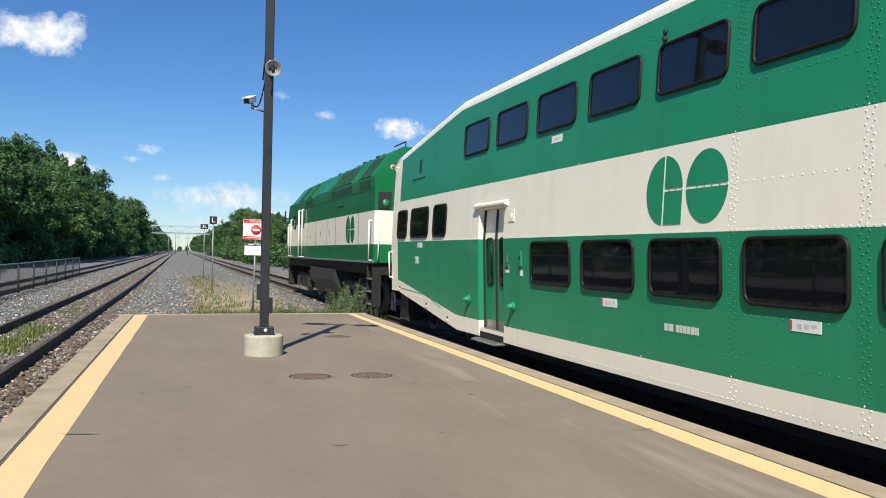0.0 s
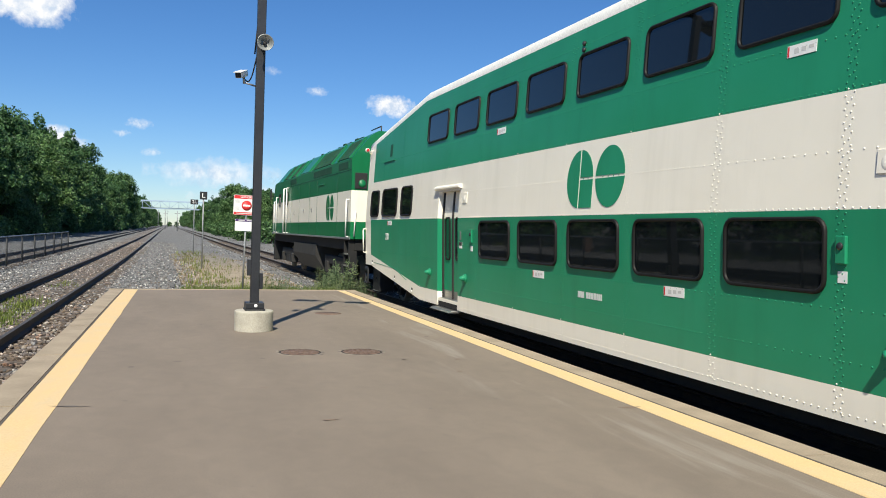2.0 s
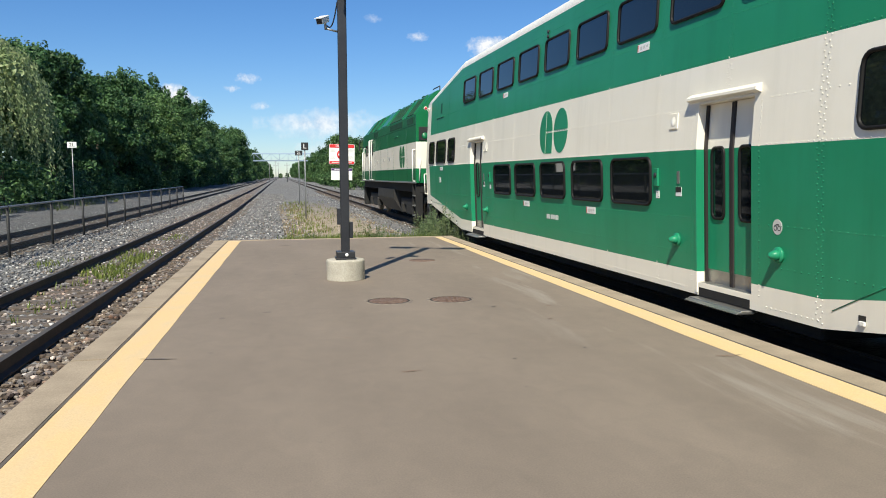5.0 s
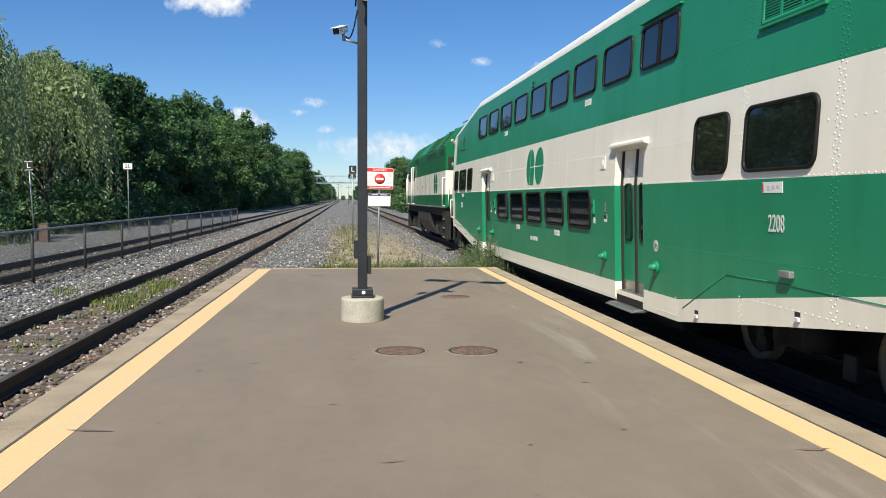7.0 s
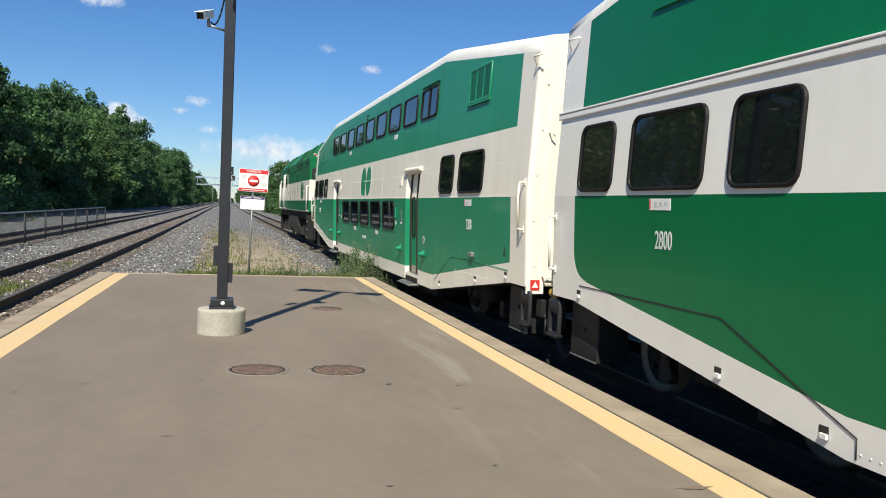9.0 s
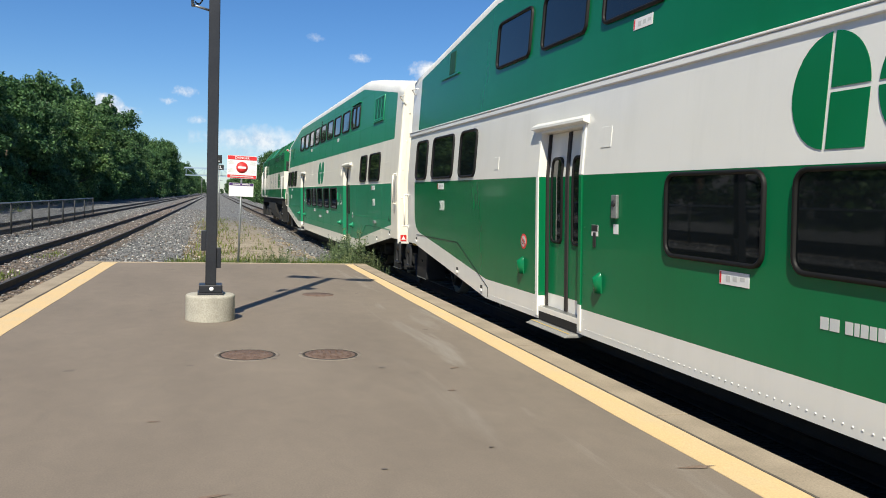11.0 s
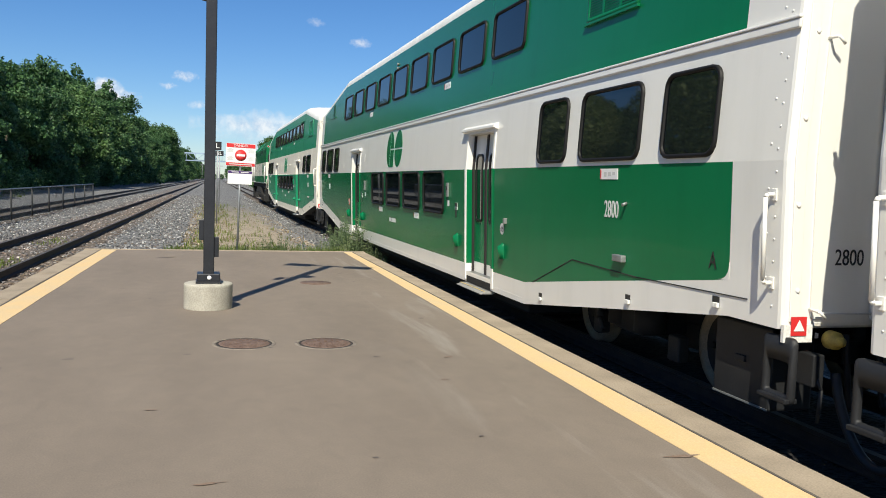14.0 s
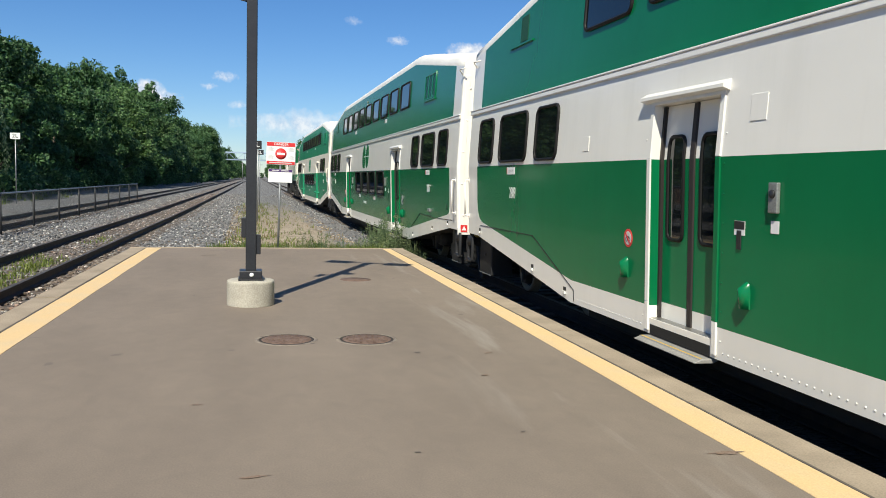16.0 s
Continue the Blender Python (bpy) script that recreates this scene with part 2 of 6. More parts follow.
def ground_mat():
    """Grey ballast beside the tracks, brown soil with dry stalks between them, pale gravel further out."""
    m = mat("ballast_and_soil", (0.2, 0.2, 0.2), 0.95)
    v = coords(m)
    stones = node(m, "ShaderNodeTexVoronoi", Scale=17.0, Randomness=1.0)
    link(m, v, stones.inputs["Vector"])
    tone = ramp(m, stones.outputs["Color"], [(0.0, (0.04, 0.041, 0.043)), (0.5, (0.145, 0.147, 0.148)), (0.8, (0.26, 0.26, 0.255)), (1.0, (0.50, 0.50, 0.49))])
    warm = noise_tex(m, v, 0.25, 5)
    tone = mixc(m, ramp(m, warm, [(0.45, (0, 0, 0)), (0.7, (0.3, 0.3, 0.3))]), tone, (0.19, 0.155, 0.125))
    g = node(m, "ShaderNodeSeparateXYZ")
    link(m, v, g.inputs[0])
    # the strip of soil between the tracks, with an uneven edge
    wob = noise_tex(m, v, 0.9, 4)
    add = node(m, "ShaderNodeMath")
    add.operation = "MULTIPLY_ADD"
    add.inputs[1].default_value = 1.6
    link(m, wob, add.inputs[0])
    link(m, g.outputs["X"], add.inputs[2])
    mr = node(m, "ShaderNodeMapRange")
    mr.inputs["From Min"].default_value, mr.inputs["From Max"].default_value = -2.0, 8.0
    link(m, add.outputs[0], mr.inputs["Value"])
    strip = ramp(m, mr.outputs[0], [(0.30, (0, 0, 0)), (0.38, (1, 1, 1)), (0.62, (1, 1, 1)), (0.68, (0, 0, 0))])
    soil_n = noise_tex(m, v, 3.2, 10, 0.8)
    soil = ramp(m, soil_n, [(0.3, (0.13, 0.095, 0.065)), (0.45, (0.25, 0.20, 0.145)), (0.56, (0.42, 0.355, 0.27)), (0.64, (0.20, 0.175, 0.10)), (0.8, (0.13, 0.15, 0.06))])
    near = node(m, "ShaderNodeMapRange")
    near.inputs["From Min"].default_value, near.inputs["From Max"].default_value = 62.0, 36.0
    link(m, g.outputs["Y"], near.inputs["Value"])
    sn = node(m, "ShaderNodeMath")
    sn.operation = "MULTIPLY"
    link(m, strip, sn.inputs[0])
    link(m, near.outputs[0], sn.inputs[1])
    col = mixc(m, sn.outputs[0], tone, soil)
    # dirty dark bed, blackened further to paint in the shade under the train
    oy = node(m, "ShaderNodeMapRange")
    oy.inputs["From Min"].default_value, oy.inputs["From Max"].default_value = 30.0, 20.0
    link(m, g.outputs["Y"], oy.inputs["Value"])
    ox = node(m, "ShaderNodeMapRange")
    ox.inputs["From Min"].default_value, ox.inputs["From Max"].default_value = 4.2, 4.9
    link(m, g.outputs["X"], ox.inputs["Value"])
    om = node(m, "ShaderNodeMath")
    om.operation = "MULTIPLY"
    link(m, ox.outputs[0], om.inputs[0])
    link(m, oy.outputs[0], om.inputs[1])
    col = mixc(m, om.outputs[0], col, mixc(m, 1.0, tone, (0.07, 0.06, 0.055), "MULTIPLY"))
    base_of(m, rusted(m, g.outputs["X"], col))
    bump(m, stones.outputs["Distance"], 0.9, 0.05)
    return m


GROUND_MAT = ground_mat()


def stone_mat():
    m = mat("ballast_stone", (0.2, 0.2, 0.2), 0.9)
    geo = node(m, "ShaderNodeNewGeometry")
    c = ramp(m, geo.outputs["Random Per Island"], [(0.0, (0.062, 0.063, 0.066)), (0.4, (0.155, 0.157, 0.16)), (0.72, (0.27, 0.27, 0.265)), (0.86, (0.18, 0.14, 0.11)), (0.93, (0.40, 0.39, 0.37)), (1.0, (0.62, 0.61, 0.58))])
    n = noise_tex(m, coords(m), 60, 3)
    g = node(m, "ShaderNodeSeparateXYZ")
    link(m, coords(m), g.inputs[0])
    c = mixc(m, 1.0, c, ramp(m, n, [(0.3, (0.8, 0.8, 0.8)), (0.7, (1.2, 1.2, 1.2))]), "MULTIPLY")
    base_of(m, rusted(m, g.outputs["X"], c))
    return m


STONE = stone_mat()


def tan_stone_mat():
    m = mat("tan_litter_stone", (0.3, 0.25, 0.18), 0.9)
    geo = node(m, "ShaderNodeNewGeometry")
    base_of(m, ramp(m, geo.outputs["Random Per Island"], [(0.0, (0.10, 0.07, 0.045)), (0.4, (0.25, 0.19, 0.13)), (0.8, (0.44, 0.36, 0.26)), (1.0, (0.58, 0.53, 0.45))]))
    return m


TAN_STONE = tan_stone_mat()


def rust_stone_mat():
    m = mat("rusty_ballast_stone", (0.12, 0.09, 0.06), 0.9)
    geo = node(m, "ShaderNodeNewGeometry")
    base_of(m, ramp(m, geo.outputs["Random Per Island"], [(0.0, (0.035, 0.026, 0.020)), (0.45, (0.115, 0.082, 0.058)), (0.8, (0.20, 0.155, 0.115)), (0.95, (0.30, 0.27, 0.23)), (1.0, (0.48, 0.46, 0.42))]))
    return m


RUST_STONE = rust_stone_mat()


def leaf_mat(name, dark, mid, light):
    m = mat(name, mid, 0.5, 0, 0.4)
    geo = node(m, "ShaderNodeNewGeometry")
    info = node(m, "ShaderNodeObjectInfo")
    c = ramp(m, geo.outputs["Random Per Island"], [(0.0, dark), (0.55, mid), (1.0, light)])
    t = ramp(m, info.outputs["Random"], [(0.0, (0.70, 0.76, 0.72)), (0.5, (0.95, 0.97, 0.9)), (1.0, (1.38, 1.22, 1.05))])
    col = mixc(m, 1.0, c, t, "MULTIPLY")
    base_of(m, col)
    nt = m.node_tree
    tr = node(m, "ShaderNodeBsdfTranslucent")
    link(m, col, tr.inputs["Color"])
    mx = node(m, "ShaderNodeMixShader", Fac=0.36)
    link(m, nt.nodes["Principled BSDF"].outputs[0], mx.inputs[1])
    link(m, tr.outputs[0], mx.inputs[2])
    link(m, mx.outputs[0], nt.nodes["Material Output"].inputs["Surface"])
    return m


LEAF = leaf_mat("broad_leaves", (0.026, 0.070, 0.023), (0.070, 0.160, 0.055), (0.175, 0.305, 0.130))
WILLOW = leaf_mat("willow_leaves", (0.11, 0.18, 0.082), (0.20, 0.29, 0.145), (0.35, 0.44, 0.26))
FEATHER = leaf_mat("grey_green_weed_leaves", (0.065, 0.105, 0.045), (0.125, 0.175, 0.08), (0.21, 0.265, 0.145))
WEED = leaf_mat("weed_leaves", (0.06, 0.105, 0.018), (0.12, 0.175, 0.034), (0.20, 0.245, 0.07))
DRY = leaf_mat("dry_stalks", (0.20, 0.14, 0.07), (0.30, 0.22, 0.12), (0.40, 0.31, 0.18))


# ---- building helpers ----
def part(name, bm, mats, parent=None, label="", loc=None, smooth=False):
    """Links a bmesh as one mesh object under a thing or a part."""
    me = bpy.data.meshes.new(name)
    bm.normal_update()
    bm.to_mesh(me)
    bm.free()
    for m in (mats if isinstance(mats, (list, tuple)) else [mats]):
        me.materials.append(m)
    if smooth:
        me.polygons.foreach_set("use_smooth", [True] * len(me.polygons))
    return place(name, me, parent, label, loc)


def place(name, me, parent=None, label="", loc=None, turn=0.0):
    ob = new(name, me)
    ob.parent = parent
    if loc is not None:
        ob.location = loc
    if turn:
        ob.rotation_euler = (0, 0, turn)
    if label:
        tagged(ob, label)
    return ob


def thing(name, label, category, group="", at=(0, 0, 0)):
    ob = new(name)
    ob.location = at
    return tagged(ob, label, category, group)


def box(bm, x0, x1, y0, y1, z0, z1, mi=0, bevel=0.0):
    vs = [bm.verts.new(p) for p in ((x0, y0, z0), (x1, y0, z0), (x1, y1, z0), (x0, y1, z0), (x0, y0, z1), (x1, y0, z1), (x1, y1, z1), (x0, y1, z1))]
    fs = [bm.faces.new([vs[i] for i in q]) for q in ((3, 2, 1, 0), (4, 5, 6, 7), (0, 1, 5, 4), (1, 2, 6, 5), (2, 3, 7, 6), (3, 0, 4, 7))]
    for f in fs:
        f.material_index = mi
    if bevel:
        es = list({e for f in fs for e in f.edges})
        bmesh.ops.bevel(bm, geom=es, offset=bevel, segments=2, affect='EDGES', profile=0.5)
    return bm


def boxed(*a, **k):
    return box(bmesh.new(), *a, **k)


def rod(bm, a, b, r, n=8, r2=None, mi=0):
    """A round bar from a to b."""
    a, b = Vector(a), Vector(b)
    d = (b - a).normalized()
    u = d.orthogonal().normalized()
    v = d.cross(u)
    r2 = r if r2 is None else r2
    ra = [bm.verts.new(a + (u * math.cos(t) + v * math.sin(t)) * r) for t in (2 * math.pi * i / n for i in range(n))]
    rb = [bm.verts.new(b + (u * math.cos(t) + v * math.sin(t)) * r2) for t in (2 * math.pi * i / n for i in range(n))]
    for i in range(n):
        f = bm.faces.new((ra[i], ra[(i + 1) % n], rb[(i + 1) % n], rb[i]))
        f.material_index, f.smooth = mi, True
    bm.faces.new(ra[::-1]).material_index = mi
    bm.faces.new(rb).material_index = mi
    return bm


def tube(bm, pts, r, n=8):
    """A round bar bent along points, as one piece."""
    rows = []
    side = Vector((1, 0, 0))
    for i, p in enumerate(pts):
        d = (pts[min(i + 1, len(pts) - 1)] - pts[max(i - 1, 0)]).normalized()
        u = (side - d * side.dot(d)).normalized()
        v = d.cross(u)
        rows.append([bm.verts.new(p + (u * math.cos(t) + v * math.sin(t)) * r) for t in (2 * math.pi * k / n for k in range(n))])
    for a, b in zip(rows, rows[1:]):
        for i in range(n):
            bm.faces.new((a[i], a[(i + 1) % n], b[(i + 1) % n], b[i])).smooth = True
    bm.faces.new(rows[0][::-1])
    bm.faces.new(rows[-1])
    return bm


def lathe(bm, prof, axis='z', n=20, mi=0):
    """Turns a profile of (radius, height) round an axis through the origin."""
    rings = []
    for r, h in prof:
        ring = []
        for i in range(n):
            t = 2 * math.pi * i / n
            c, s = r * math.cos(t), r * math.sin(t)
            ring.append(bm.verts.new({'z': (c, s, h), 'x': (h, c, s), 'y': (c, h, s)}[axis]))
        rings.append(ring)
    for a, b in zip(rings, rings[1:]):
        for i in range(n):
            f = bm.faces.new((a[i], a[(i + 1) % n], b[(i + 1) % n], b[i]))
            f.smooth, f.material_index = True, mi
    for ring in (rings[0], rings[-1]):
        bm.faces.new(ring).material_index = mi
    bmesh.ops.recalc_face_normals(bm, faces=bm.faces[:])
    return bm


def rounded(u0, u1, h0, h1, r, n=4):
    pts = []
    for cu, ch, a0 in ((u1 - r, h1 - r, 0), (u0 + r, h1 - r, 90), (u0 + r, h0 + r, 180), (u1 - r, h0 + r, 270)):
        for i in range(n + 1):
            t = radians(a0 + 90 * i / n)
            pts.append((cu + r * math.cos(t), ch + r * math.sin(t)))
    return pts


def plate(bm, pts, x0, x1, mi=0):
    """An outline in the (y, z) plane made thick from x0 to x1 (x1 is the outer face, at smaller x)."""
    a = [bm.verts.new((x0, u, h)) for u, h in pts]
    b = [bm.verts.new((x1, u, h)) for u, h in pts]
    n = len(pts)
    for i in range(n):
        bm.faces.new((a[i], a[(i + 1) % n], b[(i + 1) % n], b[i])).material_index = mi
    bm.faces.new(b).material_index = mi
    bm.faces.new(a[::-1]).material_index = mi
    bmesh.ops.recalc_face_normals(bm, faces=bm.faces[:])
    return bm


def ring(bm, outer, inner, x0, x1, mi=0):
    """A frame between two outlines of equal count, rounded on its outer face."""
    n = len(outer)
    mid = [((o[0] + i[0]) / 2, (o[1] + i[1]) / 2) for o, i in zip(outer, inner)]
    rows = [[bm.verts.new((x, u, h)) for u, h in loop] for loop, x in ((outer, x0), (outer, x1 * 0.75 + x0 * 0.25), (mid, x1), (inner, x1 * 0.75 + x0 * 0.25), (inner, x0))]
    for a, b in zip(rows, rows[1:]):
        for i in range(n):
            f = bm.faces.new((a[i], a[(i + 1) % n], b[(i + 1) % n], b[i]))
            f.material_index, f.smooth = mi, True
    bmesh.ops.recalc_face_normals(bm, faces=bm.faces[:])
    return bm


def text_mesh(name, body, size, material, parent, loc, turn, label="", depth=0.003, width=1.0):
    cu = bpy.data.curves.new(name, 'FONT')
    cu.body, cu.size, cu.extrude = body, size, depth
    cu.align_x, cu.align_y = 'CENTER', 'CENTER'
    tmp = bpy.data.objects.new(name, cu)
    scene.collection.objects.link(tmp)
    bpy.context.view_layer.update()
    me = bpy.data.meshes.new_from_object(tmp.evaluated_get(bpy.context.evaluated_depsgraph_get()))
    bpy.data.objects.remove(tmp)
    me.materials.clear()
    me.materials.append(material)
    for v in me.vertices:
        v.co.x *= width
    ob = new(name, me)
    ob.parent = parent
    ob.location = loc
    ob.rotation_euler = [radians(a) for a in turn]
    if label:
        tagged(ob, label)
    return ob


# ---- the large structure ----
def ground():
    """One sheet to the horizon, finer near the platform, dented under the rails' ballast shoulders."""
    bm = bmesh.new()
    xs = [-3000, -600, -120, -40, -20] + [-14 + 0.5 * i for i in range(57)] + [20, 40, 120, 600, 3000]
    ys = [-1500, -300, -60, -20, -6] + [0.8 * i for i in range(100)] + [90, 110, 140, 200, 300, 500, 900, 1800, 4000]
    rnd = random.Random(3)
    rows = []
    for y in ys:
        row = []
        for x in xs:
            z = GROUND
            if -14 < x < 14 and -6 < y < 90:
                z += 0.045 * noise.noise((x * 0.9, y * 0.6, 0)) + 0.02 * noise.noise((x * 3, y * 3, 5))
                if 0.5 < x < 4.6 and y > 22:
                    z += 0.13 * min(1, (y - 22) / 1.5) * max(0.0, 1 - abs(x - 2.5) / 2.1)
                if x < -9.6:
                    z += 0.05
            row.append(bm.verts.new((x, y, z)))
        rows.append(row)
    for a, b in zip(rows, rows[1:]):
        for i in range(len(xs) - 1):
            bm.faces.new((a[i], a[i + 1], b[i + 1], b[i])).smooth = True
    return tagged(part("ground", bm, GROUND_MAT), "grey ballast and brown soil round the tracks", "ground", kind="structure")


ground()

END = 21.75                    # where the platform ends


def left_edge(y):
    return -2.19 + 0.0258 * y


def right_edge(y):
    return 4.64 + 0.004 * y


def slab(bm, x0f, x1f, y0, y1, z0, z1, n=1):
    """A strip between two lines x(y)."""
    rows = []
    for i in range(n + 1):
        y = y0 + (y1 - y0) * i / n
        rows.append([bm.verts.new(p) for p in ((x0f(y), y, z0), (x1f(y), y, z0), (x1f(y), y, z1), (x0f(y), y, z1))])
    for a, b in zip(rows, rows[1:]):
        for i in range(4):
            bm.faces.new((a[i], a[(i + 1) % 4], b[(i + 1) % 4], b[i]))
    bm.faces.new(rows[0])
    bm.faces.new(rows[-1][::-1])
    bmesh.ops.recalc_face_normals(bm, faces=bm.faces[:])
    return bm


def platform():
    bm = slab(bmesh.new(), lambda y: left_edge(y) + 0.36, lambda y: right_edge(y) - 0.325, -45, END, GROUND - 0.25, 0.0, 1)
    deck = tagged(part("platform", bm, PLATFORM), "long grey-brown coated station platform between two tracks", "platform", kind="structure")
    rnd = random.Random(5)
    # yellow safety lines, 4 mm proud, with slightly wavering edges
    for name, f0, f1 in (("platform_line_1", lambda y: left_edge(y) + 0.37 + 0.006 * noise.noise((y * 1.3, 1, 0)), lambda y: left_edge(y) + 0.685 + 0.012 * noise.noise((y * 0.8, 2, 0))),
                         ("platform_line_2", lambda y: 3.965 + 0.0105 * y + 0.012 * noise.noise((y * 0.7, 3, 0)), lambda y: right_edge(y) - 0.336 + 0.006 * noise.noise((y * 1.5, 4, 0)))):
        tagged(part(name, slab(bmesh.new(), f0, f1, -45, END - 0.02, -0.01, 0.004, 200), YELLOW), "worn yellow painted safety line along the platform edge", "platform line", kind="structure")
    # concrete edge pieces, each a slab with a joint
    edge = tagged(new("platform_edge_1"), "weathered concrete coping along the platform edge", "platform edge", kind="structure")
    edge2 = tagged(new("platform_edge_2"), "weathered concrete coping beside the train", "platform edge", kind="structure")
    y = -44.0
    while y < END - 0.1:
        y1 = min(y + 3.05, END)
        for par, f0, f1 in ((edge, lambda v: left_edge(v), lambda v: left_edge(v) + 0.345), (edge2, lambda v: right_edge(v) - 0.308, lambda v: right_edge(v))):
            dz = rnd.uniform(-0.004, 0.003) if par is edge else 0.0
            g_ = 0.005 if par is edge else 0.0015
            bm = slab(bmesh.new(), f0, f1, y + g_, y1 - g_, GROUND - 0.2, dz, 1)
            top = [e for e in bm.edges if all(v.co.z > -0.05 for v in e.verts)]
            bmesh.ops.bevel(bm, geom=top, offset=0.018 if par is edge else 0.008, segments=2, affect='EDGES')
            part("coping_slab", bm, COPING, par)
        y = y1
    # the narrow open joints between coping and deck
    tagged(part("platform_joint_1", slab(bmesh.new(), lambda v: left_edge(v) + 0.343, lambda v: left_edge(v) + 0.366 + 0.011 * noise.noise((v * 2.1, 7, 0)), -44, END, -0.3, 0.0055, 300), CRACK), "dark joint beside the coping", "joint", kind="structure")
    tagged(part("platform_joint_2", slab(bmesh.new(), lambda v: right_edge(v) - 0.330 + 0.010 * noise.noise((v * 2.3, 9, 0)), lambda v: right_edge(v) - 0.309 + 0.008 * noise.noise((v * 3.1, 8, 0)), -44, END, -0.3, 0.0055, 300), CRACK), "dark joint beside the coping", "joint", kind="structure")
    # pale curb across the end
    tagged(part("platform_end", boxed(left_edge(END), right_edge(END), END, END + 0.14, GROUND - 0.2, 0.012, bevel=0.012), COPING), "pale concrete curb across the platform end", "curb", kind="structure")


platform()

RAIL_PROF = [(-0.036, 0.0), (-0.036, -0.03), (-0.012, -0.045), (-0.012, -0.13), (-0.07, -0.155), (-0.07, -0.172), (0.07, -0.172), (0.07, -0.155), (0.012, -0.13), (0.012, -0.045), (0.036, -0.03), (0.036, 0.0)]


def rail(parent, x, y0=-60.0, y1=1500.0):
    bm = bmesh.new()
    ys = [y0, -20, 0, 10, 20, 30, 40, 50, 60, 75, 90, 110, 135, 165, 200, 250, 300, 400, 550, 800, y1]
    rows = [[bm.verts.new((x + px + bend(x, y), y, RAIL + pz)) for px, pz in RAIL_PROF] for y in ys]
    n = len(RAIL_PROF)
    for a, b in zip(rows, rows[1:]):
        for i in range(n):
            f = bm.faces.new((a[i], a[(i + 1) % n], b[(i + 1) % n], b[i]))
            f.material_index = 1 if i == n - 1 else 0
    bmesh.ops.recalc_face_normals(bm, faces=bm.faces[:])
    part("rail", bm, [RAILSIDE, RAILTOP], parent)


def bend(x, y):
    """The line's gentle curve to the right."""
    if x < 0:
        return float(np.interp(y, (-60, 0, 45, 110, 200, 400, 1500), (-1.29, -0.15, 0.72, 1.42, 2.25, 4.3, 17.0)))
    return float(np.interp(y, (50, 86, 133, 194, 383, 683, 1500), (0.0, 0.1, 0.6, 1.2, 3.3, 6.6, 18.0)))


tie_me = None


def track(name, xc, y0, y1, label):
    global tie_me
    t = tagged(new(name), label, "railway track", kind="structure")
    rail(t, xc - 0.7525)
    rail(t, xc + 0.7525)
    if tie_me is None:
        bm = boxed(-1.3, 1.3, -0.115, 0.115, -0.17, 0.0, bevel=0.012)
        tie_me = bpy.data.meshes.new("tie")
        bm.to_mesh(tie_me)
        bm.free()
        tie_me.materials.append(TIE)
    rnd = random.Random(int(xc * 10))
    y = y0
    while y < y1:
        ob = place("tie", tie_me, t, loc=(xc + rnd.uniform(-0.05, 0.05) + bend(xc, y), y, RAIL - 0.178 + rnd.uniform(-0.012, 0.004)), turn=rnd.uniform(-0.02, 0.02))
        y += 0.55 + rnd.uniform(-0.03, 0.03)
    # small plates that hold the rails
    return t


track("track_1", -3.605, 2.0, 75.0, "rusty railway track on grey ballast beside the platform")
track("track_2", -8.25, 8.0, 75.0, "far railway track behind the fence")
track("track_3", XT, 14.0, 110.0, "railway track under the train")


